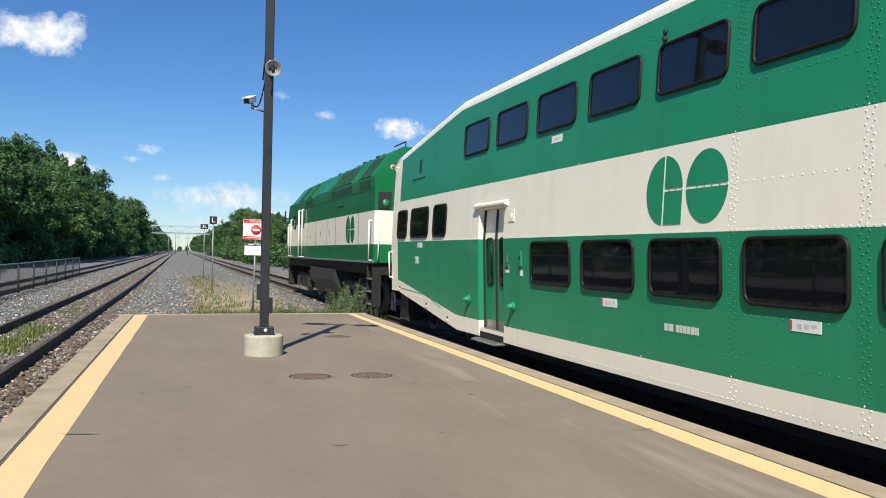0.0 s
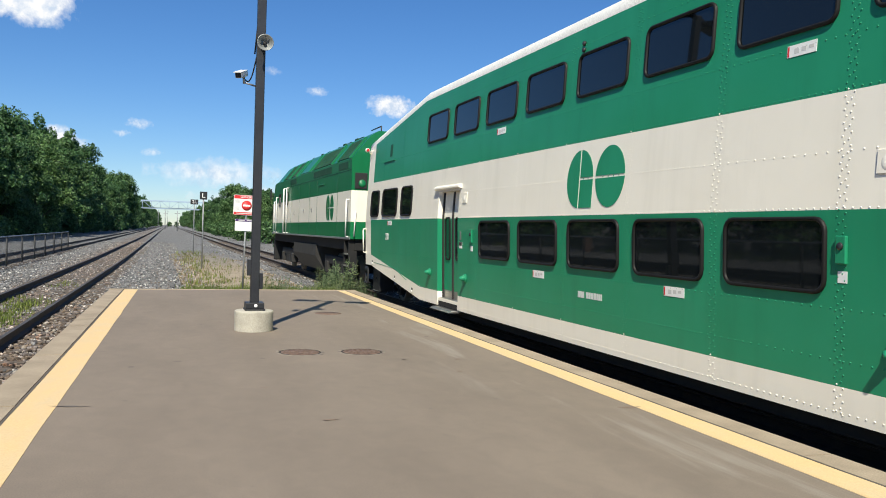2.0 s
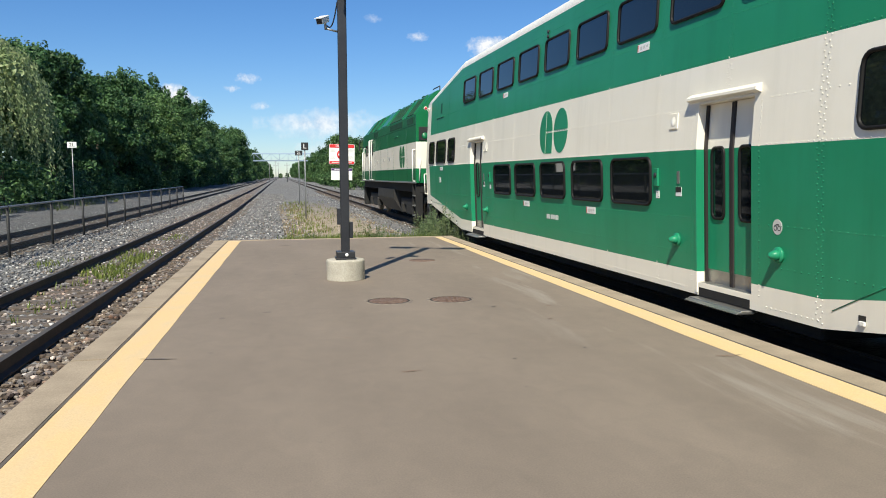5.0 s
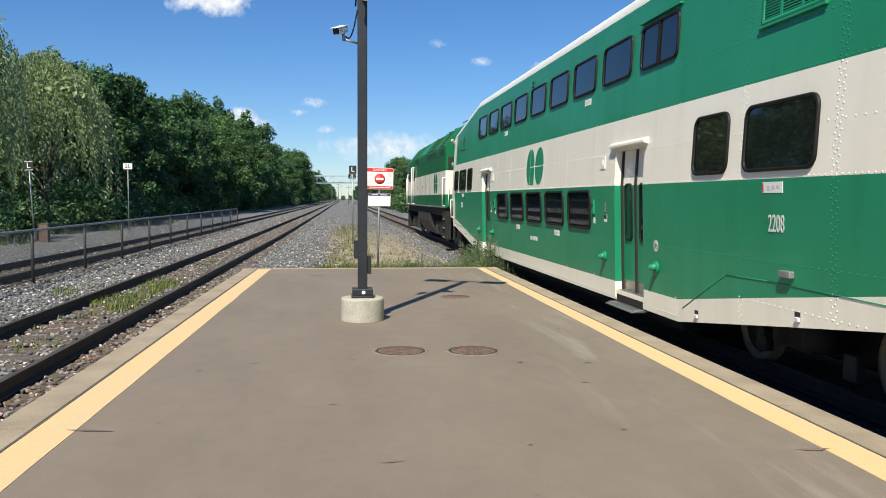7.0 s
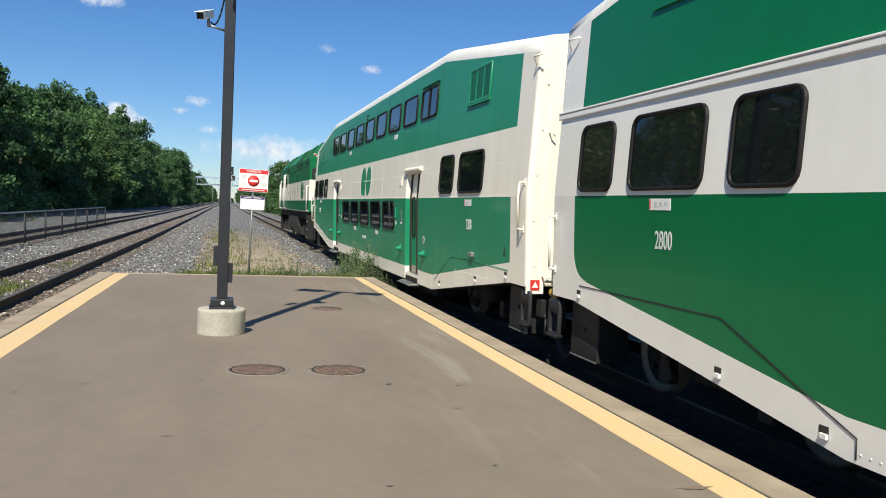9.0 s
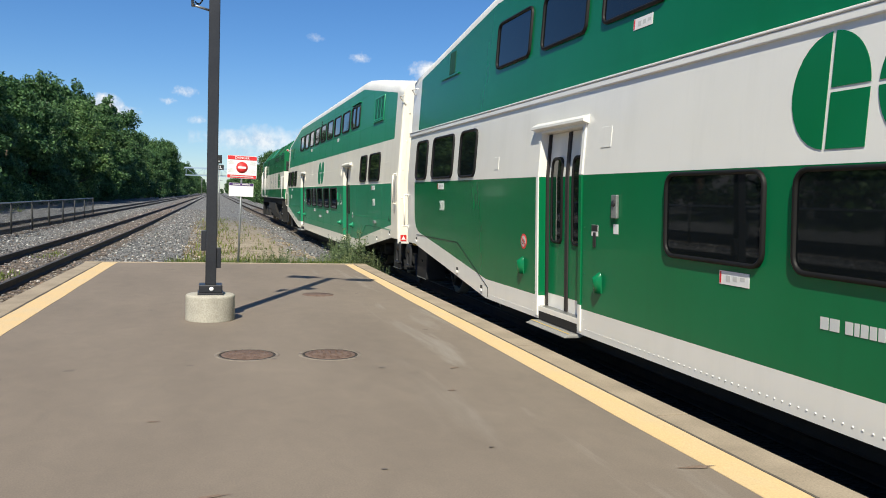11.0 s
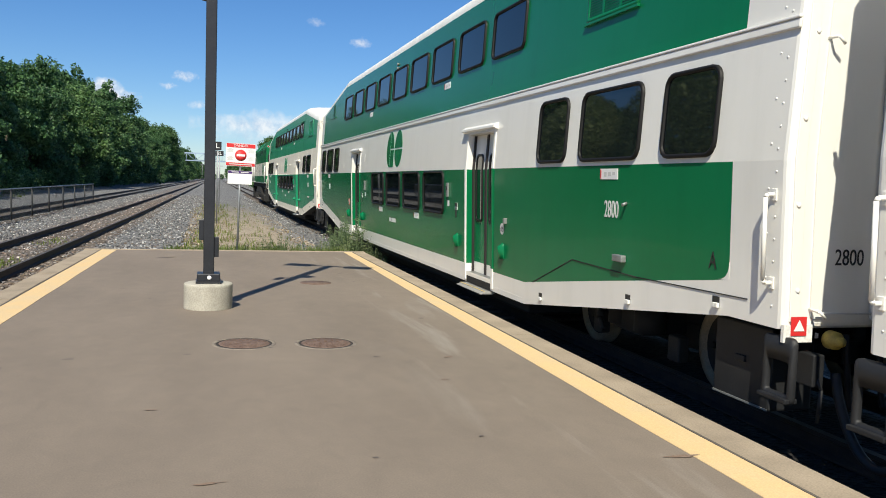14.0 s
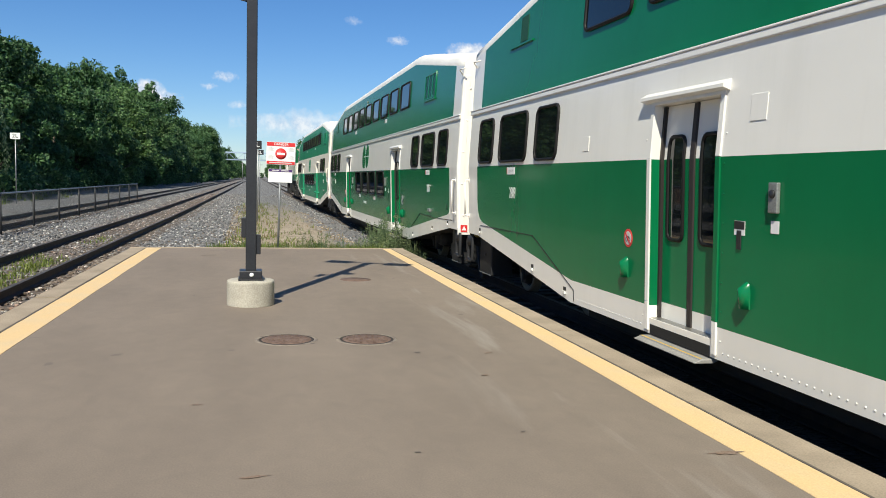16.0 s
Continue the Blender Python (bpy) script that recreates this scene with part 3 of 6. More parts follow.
def stones():
    """Loose ballast: angular stones, too many to count."""
    rnd = random.Random(11)
    shapes = []
    for k in range(10):
        bm = bmesh.new()
        bmesh.ops.create_icosphere(bm, subdivisions=1, radius=1)
        for v in bm.verts:
            v.co *= rnd.uniform(0.65, 1.15)
            v.co.z *= 0.72
        # chip: drop to fewer faces
        bmesh.ops.dissolve_limit(bm, angle_limit=0.5, verts=bm.verts[:], edges=bm.edges[:])
        bmesh.ops.triangulate(bm, faces=bm.faces[:])
        bm.verts.index_update()
        shapes.append(([tuple(v.co) for v in bm.verts], [tuple(v.index for v in f.verts) for f in bm.faces]))
        bm.free()

    def field(name, count, xr, yr, size, keep, label, material=None):
        V, Fs = [], []
        n = 0
        while n < count:
            y = yr[0] + (yr[1] - yr[0]) * rnd.random() ** 1.7
            x = rnd.uniform(*xr)
            if not keep(x, y):
                n += 1
                continue
            s = rnd.uniform(*size)
            vs, fs = rnd.choice(shapes)
            c, sn = math.cos(rnd.random() * 6.28), math.sin(rnd.random() * 6.28)
            c, sn = c / math.hypot(c, sn), sn / math.hypot(c, sn)
            z = GROUND + rnd.uniform(-0.01, 0.05)
            base = len(V)
            V += [(x + s * (c * a - sn * b), y + s * (sn * a + c * b), z + s * d) for a, b, d in vs]
            Fs += [tuple(base + i for i in f) for f in fs]
            n += 1
        me = bpy.data.meshes.new(name)
        me.from_pydata(V, [], Fs)
        me.materials.append(material or STONE)
        tagged(new(name, me), label, "gravel", kind="stuff")

    def clear1(x, y):
        if x > left_edge(y) - 0.03 and y < END + 0.2:
            return False
        q = x - bend(-1, y)
        return min(abs(q + 2.85), abs(q + 4.36)) > 0.09
    field("ballast_stones", 54000, (-6.9, 1.1), (3.0, 95.0), (0.022, 0.048), clear1, "loose angular grey ballast stones")
    field("shoulder_stones", 6000, (-3.0, -1.7), (3.0, 24.0), (0.02, 0.05), clear1, "rust-brown loose ballast between rail and platform", RUST_STONE)
    field("track_stones", 9000, (-13.0, -6.9), (8.0, 60.0), (0.022, 0.05), lambda x, y: min(abs(x - bend(-1, y) + 7.5), abs(x - bend(-1, y) + 9.0)) > 0.09, "loose grey ballast stones round the far track")
    field("strip_stones", 5000, (0.3, 4.3), (22.0, 50.0), (0.02, 0.06), lambda x, y: True, "pale tan stones and litter on the soil", TAN_STONE)
    field("side_stones", 9000, (3.4, 9.5), (22.0, 95.0), (0.022, 0.05), lambda x, y: min(abs(x - XT - 0.75), abs(x - XT + 0.75)) > 0.09, "loose grey ballast stones by the train's track")


stones()


# ---- on the platform ----
def light_pole():
    p = thing("light_pole", "black square steel light pole on a round concrete base", "light pole", at=(1.014, 13.15, 0))
    bm = lathe(bmesh.new(), [(0.0, -0.01), (0.308, -0.01), (0.308, 0.01), (0.308, 0.29), (0.308, 0.312), (0.300, 0.324), (0.285, 0.330), (0.0, 0.334)], n=40)
    part("concrete_base", bm, CONCRETE, p, "round cast concrete base")
    bm = boxed(-0.16, 0.16, -0.16, 0.16, 0.33, 0.36, bevel=0.004)
    box(bm, -0.145, 0.145, -0.145, 0.145, 0.358, 0.46, bevel=0.012)
    part("base_cover", bm, POLE, p)
    part("cover_mark", lathe(bmesh.new(), [(0.0, -0.15), (0.028, -0.15), (0.028, -0.147), (0.0, -0.147)], 'y', 12), WHITE, p, "pale sticker", (0.01, 0, 0.41))
    part("shaft", boxed(-0.068, 0.068, -0.068, 0.068, 0.455, 6.45, bevel=0.01), POLE, p)
    for z, dx in ((1.02, -0.095), (0.80, 0.095)):
        part("junction_box", boxed(dx - 0.03, dx + 0.03, -0.05, 0.05, z - 0.13, z + 0.13, bevel=0.006), POLE, p)
    # lamp arms at the top, out of view but for their shadow
    for s in (-1, 1):
        a = part("lamp_arm", rod(bmesh.new(), (0, 0, 6.4), (0.38 * s, -0.19 * s, 6.4), 0.05), POLE, p)
        bm = boxed(-0.27, 0.27, -0.17, 0.17, -0.09, 0.07, bevel=0.03)
        lamp = part("lamp_head", bm, POLE, a, loc=(0.55 * s, -0.275 * s, 6.4))
        lamp.rotation_euler = (0, 0, -0.46)
    # horn loudspeaker
    bm = lathe(bmesh.new(), [(0.03, 0.16), (0.045, 0.10), (0.05, 0.02), (0.075, -0.05), (0.125, -0.13), (0.13, -0.135), (0.12, -0.13), (0.06, -0.04), (0.03, -0.03)], 'y', 24)
    h = part("loudspeaker_horn", bm, GREYBOX, p, "grey horn loudspeaker", (0.03, -0.21, 4.58), True)
    part("speaker_core", lathe(bmesh.new(), [(0.0, -0.09), (0.028, -0.08), (0.03, -0.02), (0.0, -0.02)], 'y', 12), INK, h)
    part("speaker_bracket", boxed(-0.02, 0.05, -0.13, -0.06, 4.55, 4.62, bevel=0.004), GALV, p)
    part("loudspeaker_back", rod(bmesh.new(), (-0.06, 0.0, 4.9), (-0.095, 0.0, 4.45), 0.012), RUBBER, p)
    # camera on its bracket
    part("camera_bracket", rod(rod(bmesh.new(), (-0.06, -0.04, 3.93), (-0.26, -0.12, 3.96), 0.016), (-0.26, -0.12, 3.94), (-0.27, -0.13, 4.05), 0.02), GALV, p, "galvanised bracket")
    bm = boxed(-0.055, 0.055, -0.15, 0.12, -0.045, 0.045, bevel=0.012)
    box(bm, -0.062, 0.062, -0.19, 0.11, 0.047, 0.056, bevel=0.003)
    c = part("security_camera", bm, WHITE, p, "white security camera housing", (-0.30, -0.14, 4.085))
    c.rotation_euler = (radians(18), 0, radians(-28))
    part("camera_window", boxed(-0.045, 0.045, -0.156, -0.151, -0.038, 0.038), INK, c)
    bm = bmesh.new()
    pts = [Vector((-0.24 + 0.17 * t, -0.06 + 0.04 * t, 4.02 - 0.09 * math.sin(t * 2.6) + 0.42 * t * t)) for t in (i / 8 for i in range(9))]
    for a, b in zip(pts, pts[1:]):
        rod(bm, a, b, 0.011, 6)
    part("camera_cable", bm, RUBBER, p, "black sagging cable")


light_pole()


def manholes():
    proto = None
    for x in (1.368, 2.204):
        y = 10.70 if x < 2 else 10.63
        if proto is None:
            proto = thing("manhole_cover", "rusty round iron manhole cover set in the platform", "manhole cover", "covers in the platform", (x, y, 0))
            bm = lathe(bmesh.new(), [(0.0, 0.004), (0.255, 0.004), (0.262, 0.0), (0.262, -0.02), (0.0, -0.02)], n=40)
            lid = part("lid", bm, IRON, proto, "rust-brown ribbed lid")
            bm = bmesh.new()
            for r in (0.07, 0.14, 0.21):
                for i in range(int(r * 90)):
                    t = 2 * math.pi * i / int(r * 90)
                    lathe_c = (r * math.cos(t), r * math.sin(t))
                    box(bm, lathe_c[0] - 0.012, lathe_c[0] + 0.012, lathe_c[1] - 0.012, lathe_c[1] + 0.012, 0.003, 0.009)
            tagged(part("ribs", bm, IRON, lid), kind="stuff")
            bm = lathe(bmesh.new(), [(0.285, -0.02), (0.285, 0.003), (0.325, 0.0025), (0.34, -0.02)], n=40)
            part("gap", lathe(bmesh.new(), [(0.258, -0.02), (0.258, 0.0022), (0.288, 0.0022), (0.288, -0.02)], n=40), mat("packed_dirt", (0.035, 0.028, 0.023), 0.95), proto, "dark gap")
            part("rim", bm, varied("worn_mortar", (0.27, 0.23, 0.18), (0.15, 0.12, 0.10), 0.9, 9, 70, 0.3), proto, "cracked mortar rim")
        else:
            copy_thing(proto, pose(x, y, 0, 0, 0, 25))
    small = thing("drain_cover", "small rusty iron cover set in the platform", "drain cover", at=(2.75, 15.75, 0))
    part("lid", lathe(bmesh.new(), [(0.0, 0.004), (0.26, 0.004), (0.27, -0.02), (0.0, -0.02)], n=32), IRON, small)


manholes()


def stain(name, x, y, lx, ly, material, turn=0.0, seed=0):
    """A thin rust or oil mark with a ragged outline."""
    rnd = random.Random(seed)
    bm = bmesh.new()
    vs = []
    for i in range(22):
        t = 2 * math.pi * i / 22
        k = rnd.uniform(0.55, 1.1)
        vs.append(bm.verts.new((lx * k * math.cos(t), ly * k * math.sin(t), 0.0025)))
    bm.faces.new(vs)
    ob = part(name, bm, material)
    ob.location, ob.rotation_euler = (x, y, 0.003), (0, 0, turn)
    return tagged(ob, "flat rust-brown stain on the platform", "stain", "stains on the platform", "structure")


RUST = varied("rust_stain", (0.19, 0.125, 0.085), (0.23, 0.17, 0.13), 0.85, 14, 60, 0)
OIL = varied("dark_stain", (0.10, 0.085, 0.075), (0.16, 0.135, 0.115), 0.7, 14, 60, 0)
for i, (x, y, lx, ly, m_) in enumerate(((-1.20, 7.72, 0.19, 0.022, OIL), (3.955, 6.67, 0.15, 0.03, RUST), (0.995, 6.74, 0.10, 0.018, RUST), (0.2, 20.0, 0.22, 0.05, OIL), (2.6, 9.9, 0.05, 0.02, OIL), (2.0, 7.0, 0.025, 0.012, OIL), (0.6, 8.3, 0.05, 0.012, RUST), (3.0, 8.9, 0.05, 0.02, RUST), (2.8, 7.3, 0.025, 0.012, OIL), (3.3, 9.8, 0.06, 0.02, RUST), (1.62, 10.45, 0.03, 0.015, OIL))):
    stain("platform_stain", x, y, lx, ly, m_, 0.15 * (i % 5) - 0.2, i)


# ---- signs past the platform's end ----
def sign_post(x, y, z0, top, r=0.028, lean=(0.0, 0.0), label="", cat="sign", group=""):
    s = thing("track_sign" if cat != "warning sign" else "danger_sign", label, cat, group, (x, y, z0))
    s.rotation_euler = (lean[0], lean[1], 0)
    part("post", rod(bmesh.new(), (0, 0, -0.3), (0, 0, top), r, 10), GALV, s, "galvanised post")
    return s


def danger_sign():
    s = sign_post(1.70, 22.35, GROUND, 2.90, 0.026, (0, 0.022), "white and red danger sign with a purple-edged notice on a post", "warning sign")
    n = -0.032
    bd = part("sign_board", plate_y(-0.345, 0.345, 2.36, 2.90, n, n - 0.012, 0.03), WHITE, s)
    part("red_header", plate_y(-0.335, 0.335, 2.80, 2.892, n - 0.012, n - 0.015, 0.01), RED, bd)
    part("red_footer", plate_y(-0.335, 0.335, 2.368, 2.44, n - 0.012, n - 0.015, 0.01), RED, bd)
    text_mesh("danger_text", "DANGER", 0.085, WHITE, bd, (0, n - 0.017, 2.846), (90, 0, 0), "white lettering")
    part("no_entry_disc", lathe(bmesh.new(), [(0, 0), (0.135, 0), (0.135, -0.004), (0, -0.004)], 'y', 32), RED, bd, "", (0, n - 0.012, 2.62))
    part("no_entry_bar", boxed(-0.095, 0.095, n - 0.020, n - 0.016, 2.595, 2.645), WHITE, bd)
    for sx in (-1, 1):
        for i in range(4):
            for zc in (2.50, 2.69):
                w = (0.07, 0.055, 0.075, 0.04)[i]
                part("small_print", boxed(sx * 0.245 - w, sx * 0.245 + w, n - 0.0145, n - 0.0125, zc + i * 0.024, zc + i * 0.024 + 0.011), LIGHTGREY, bd)
    part("footer_print", boxed(-0.27, 0.27, n - 0.0175, n - 0.0155, 2.393, 2.415), LIGHTGREY, bd)
    nb = part("notice_board", plate_y(-0.285, 0.285, 1.93, 2.25, n, n - 0.01, 0.012), WHITE, s)
    part("purple_header", plate_y(-0.28, 0.28, 2.185, 2.246, n - 0.01, n - 0.013, 0.006), PURPLE, nb)
    for x0, x1 in ((-0.2, -0.03), (0.02, 0.2)):
        part("header_print", boxed(x0, x1, n - 0.0155, n - 0.0135, 2.205, 2.228), LIGHTGREY, nb)
    part("bracket", boxed(-0.012, 0.012, -0.03, 0.0, 2.24, 2.38), GALV, s)


def plate_y(x0, x1, z0, z1, y0, y1, r):
    bm = bmesh.new()
    pts = rounded(x0, x1, z0, z1, r)
    a = [bm.verts.new((x, y0, z)) for x, z in pts]
    b = [bm.verts.new((x, y1, z)) for x, z in pts]
    n = len(pts)
    for i in range(n):
        bm.faces.new((a[i], a[(i + 1) % n], b[(i + 1) % n], b[i]))
    bm.faces.new(b)
    bm.faces.new(a[::-1])
    bmesh.ops.recalc_face_normals(bm, faces=bm.faces[:])
    return bm


danger_sign()


def letter_sign(x, y, top, letters, black, w, h, lean=0.0, foot=False):
    s = sign_post(x, y, GROUND, top, 0.03, (0, lean), ("black" if black else "white") + " track sign lettered " + letters + " on a grey post", "sign", "track signs")
    bd = part("sign_board", plate_y(-w / 2, w / 2, top - h, top, -0.034, -0.044, 0.015), INK if black else WHITE, s)
    if black:
        for a in ((-w / 2, w / 2, top - 0.02, top), (-w / 2, w / 2, top - h, top - h + 0.02)):
            part("border", boxed(a[0] + 0.01, a[1] - 0.01, -0.047, -0.0445, a[2], a[3]), WHITE if foot else INK, bd)
    text_mesh("letter", letters, h * 0.85, WHITE if black else INK, bd, (0, -0.047, top - h / 2), (90, 0, 0), width=1.1)
    if foot:
        part("footing", lathe(bmesh.new(), [(0, 0), (0.12, 0), (0.11, 0.5), (0, 0.52)], n=14), CONCRETE, s, "pale footing")


letter_sign(1.42, 38.6, 3.60, "L", True, 0.33, 0.36)
letter_sign(1.81, 59.0, 3.85, "2L", True, 0.52, 0.34)
letter_sign(-13.2, 41.3, 3.75, "L", True, 0.40, 0.40, -0.05, True)
letter_sign(-12.35, 55.2, 4.26, "2L", False, 0.55, 0.37)


# ---- fence between the left-hand tracks ----
def wire_mat():
    m = mat("chain_link_wire", (0.15, 0.155, 0.15), 0.6, 0.2)
    nt = m.node_tree
    v = coords(m, (1, 1, 1))
    sep = node(m, "ShaderNodeSeparateXYZ")
    link(m, v, sep.inputs[0])
    outs = []
    for op in ("ADD", "SUBTRACT"):
        s = node(m, "ShaderNodeMath")
        s.operation = op
        link(m, sep.outputs["Y"], s.inputs[0])
        link(m, sep.outputs["Z"], s.inputs[1])
        k = node(m, "ShaderNodeMath")
        k.operation = "MULTIPLY"
        k.inputs[1].default_value = 14.0
        link(m, s.outputs[0], k.inputs[0])
        f = node(m, "ShaderNodeMath")
        f.operation = "FRACT"
        link(m, k.outputs[0], f.inputs[0])
        l = node(m, "ShaderNodeMath")
        l.operation = "LESS_THAN"
        l.inputs[1].default_value = 0.10
        link(m, f.outputs[0], l.inputs[0])
        outs.append(l.outputs[0])
    mx = node(m, "ShaderNodeMath")
    mx.operation = "MAXIMUM"
    link(m, outs[0], mx.inputs[0])
    link(m, outs[1], mx.inputs[1])
    link(m, mx.outputs[0], nt.nodes["Principled BSDF"].inputs["Alpha"])
    return m


def fence():
    fx, top = -6.6, 0.945
    f = thing("chain_link_fence", "low grey chain-link fence between two railway tracks", "fence", at=(fx, 0, 0))
    post = rod(bmesh.new(), (0, 0, GROUND - 0.2), (0, 0, top + 0.02), 0.04, 8)
    me = bpy.data.meshes.new("post")
    post.to_mesh(me)
    post.free()
    me.materials.append(GALV_DARK)
    ys = [63.6 - 4.15 * i for i in range(18)]
    for y in ys:
        place("post", me, f, loc=(0, y, 0))
    part("top_rail", rod(bmesh.new(), (0, ys[-1], top), (0, ys[0], top), 0.03, 8), GALV, f)
    part("bottom_wire", rod(bmesh.new(), (0, ys[-1], GROUND + 0.12), (0, ys[0], GROUND + 0.12), 0.008, 6), GALV_DARK, f)
    wm = wire_mat()
    for a, b in zip(ys, ys[1:]):
        part("mesh_panel", boxed(-0.002, 0.002, b, a, GROUND + 0.08, top), wm, f)


GALV_DARK = varied("dull_grey_pipe", (0.06, 0.06, 0.058), (0.04, 0.04, 0.038), 0.6, 4, 50, 0.05, 0.002, 0.4)
fence()
b_ = thing("signal_box", "small dark rusty equipment box behind the fence", "equipment box", at=(-12.6, 40.8, GROUND))
part("cabinet", boxed(-0.2, 0.2, -0.15, 0.15, -0.05, 0.85, bevel=0.02), IRON, b_)
part("lid", boxed(-0.22, 0.22, -0.17, 0.17, 0.85, 0.89, bevel=0.008), IRON, b_)


# ---- far bridge and masts ----
def bridge():
    b = thing("footbridge", "far pale blue-grey steel truss footbridge over the tracks", "bridge", at=(0, 400, 0))
    # paled towards the sky, so the colour holds the haze of distance
    m = mat("hazed_blue_grey_bridge_paint", (0.34, 0.44, 0.55), 0.7)
    for z in (9.2, 12.6):
        part("chord", boxed(-32, 40, -0.3, 0.3, z - 0.28, z + 0.28), m, b)
        part("chord", boxed(-32, 40, 2.7, 3.3, z - 0.28, z + 0.28), m, b)
    part("deck", boxed(-32, 40, -0.3, 3.3, 9.3, 9.5), m, b)
    for i in range(19):
        x = -32 + 4 * i
        bm = rod(bmesh.new(), (x, 0, 9.2), (x, 0, 12.6), 0.12, 6)
        if i < 18:
            rod(bm, (x, 0, 9.2 if i % 2 else 12.6), (x + 4, 0, 12.6 if i % 2 else 9.2), 0.1, 6)
        part("truss_panel", bm, m, b)
    for x in (-30, 38):
        part("pier", boxed(x - 0.6, x + 0.6, 0.5, 2.5, GROUND, 9.0), m, b)


bridge()
for i, (x, y, h) in enumerate(((3.0, 420, 9), (-1.5, 470, 11), (6.0, 380, 8), (1.0, 600, 12), (9.5, 300, 7))):
    p = thing("utility_pole", "distant grey utility pole beside the line", "utility pole", "distant poles", (x + 8 * (i % 2) - 4, y, GROUND))
    part("mast", rod(bmesh.new(), (0, 0, -0.5), (0, 0, h), 0.16, 8, 0.1), GALV, p)
    part("crossarm", boxed(-1.0, 1.0, -0.08, 0.08, h - 1.0, h - 0.85), GALV, p)


# ---- the train ----
# coach space: y forward along the train, z up from the rail head, the platform side at x = -HALF
BODY = 12.6                     # half length of the body
KNEE_LOW, KNEE_UP = 7.6, 7.7    # where sill and roof begin to slope
DOOR0, DOOR1 = 5.27, 6.42       # door opening, from the coach's centre
DOOR_Z0, DOOR_Z1 = 0.49, 2.66


def sill(u):
    a = abs(u)
    return 0.33 if a < KNEE_LOW else 0.33 + 0.56 * min(1.0, (a - KNEE_LOW) / 4.3)


def eave(u):
    a = abs(u)
    return 4.74 if a < KNEE_UP else 4.74 - 0.66 * (a - KNEE_UP) / (BODY - KNEE_UP)


def band_levels(u):
    s = sill(u)
    return [s, s + 0.29, BELT, 3.13, eave(u)]


ROOF_PROF = [(-HALF, 0.0), (-1.49, 0.09), (-1.43, 0.19), (-1.29, 0.25), (-0.9, 0.30), (-0.3, 0.32)]


def coach_body(parent, green, cream, roofm, doors):
    """Skin in painted bands, with real recesses for the doors, a cambered roof, ends and floor."""
    bm = bmesh.new()
    cuts = sorted({s * v for s in (-1, 1) for v in (0.0, 2.6, KNEE_LOW, KNEE_UP, 9.8, 11.96, BODY)} | {v for d in doors for v in d})
    for side in (-1, 1):
        X = side * HALF

        def quad(u0, a0, b0, u1, a1, b1, mi, x=X):
            f = bm.faces.new([bm.verts.new(p) for p in ((x, u0, a0), (x, u1, a1), (x, u1, b1), (x, u0, b0))])
            f.material_index = mi
        for u0, u1 in zip(cuts, cuts[1:]):
            mid = (u0 + u1) / 2
            L0, L1 = band_levels(u0), band_levels(u1)
            door = any(a < mid < b for a, b in doors)
            for k in range(4):
                mi = 1 if k in (1, 3) and abs(mid) < 11.96 else 0
                a, b = L0[k], L0[k + 1]
                if not door:
                    quad(u0, L0[k], L0[k + 1], u1, L1[k], L1[k + 1], mi)
                else:
                    if a < DOOR_Z0:
                        quad(u0, a, min(b, DOOR_Z0), u1, a, min(b, DOOR_Z0), mi)
                    if b > DOOR_Z1:
                        quad(u0, max(a, DOOR_Z1), b, u1, max(a, DOOR_Z1), L1[k + 1] if k == 3 else b, mi)
                    lo, hi = max(a, DOOR_Z0), min(b, DOOR_Z1)
                    if hi > lo:
                        for u in (u0, u1):
                            f = bm.faces.new([bm.verts.new(p) for p in ((X, u, lo), (X, u, hi), (X - side * 0.16, u, hi), (X - side * 0.16, u, lo))])
                            f.material_index = mi
            if door:
                for z in (DOOR_Z0, DOOR_Z1):
                    bm.faces.new([bm.verts.new(p) for p in ((X, u0, z), (X, u1, z), (X - side * 0.16, u1, z), (X - side * 0.16, u0, z))]).material_index = 0
                f = bm.faces.new([bm.verts.new(p) for p in ((X - side * 0.16, u0, DOOR_Z0), (X - side * 0.16, u1, DOOR_Z0), (X - side * 0.16, u1, DOOR_Z1), (X - side * 0.16, u0, DOOR_Z1))])
                f.material_index = 3
    # roof
    prof = ROOF_PROF + [(-x, z) for x, z in ROOF_PROF[::-1]]
    rows = [[bm.verts.new((x, u, eave(u) + z)) for x, z in prof] for u in cuts]
    for a, b in zip(rows, rows[1:]):
        for i in range(len(prof) - 1):
            f = bm.faces.new((a[i], b[i], b[i + 1], a[i + 1]))
            f.material_index, f.smooth = 2, True
    # ends and floor
    for e in (-BODY, BODY):
        out = [(-HALF, z) for z in band_levels(e)] + [(x, eave(e) + z) for x, z in prof[1:-1]] + [(HALF, z) for z in band_levels(e)[::-1]]
        bm.faces.new([bm.verts.new((x, e, z)) for x, z in out]).material_index = 0
    rows = [[bm.verts.new((x, u, sill(u))) for x in (-HALF, HALF)] for u in cuts]
    for a, b in zip(rows, rows[1:]):
        bm.faces.new((a[0], a[1], b[1], b[0])).material_index = 3
    bmesh.ops.remove_doubles(bm, verts=bm.verts[:], dist=0.0005)
    bmesh.ops.recalc_face_normals(bm, faces=bm.faces[:])
    # soften the outer corners at the ends
    es = [e for e in bm.edges if all(abs(abs(v.co.y) - BODY) < 1e-4 and abs(abs(v.co.x) - HALF) < 1e-4 for v in e.verts)]
    bmesh.ops.bevel(bm, geom=es, offset=0.05, segments=3, affect='EDGES', profile=0.5)
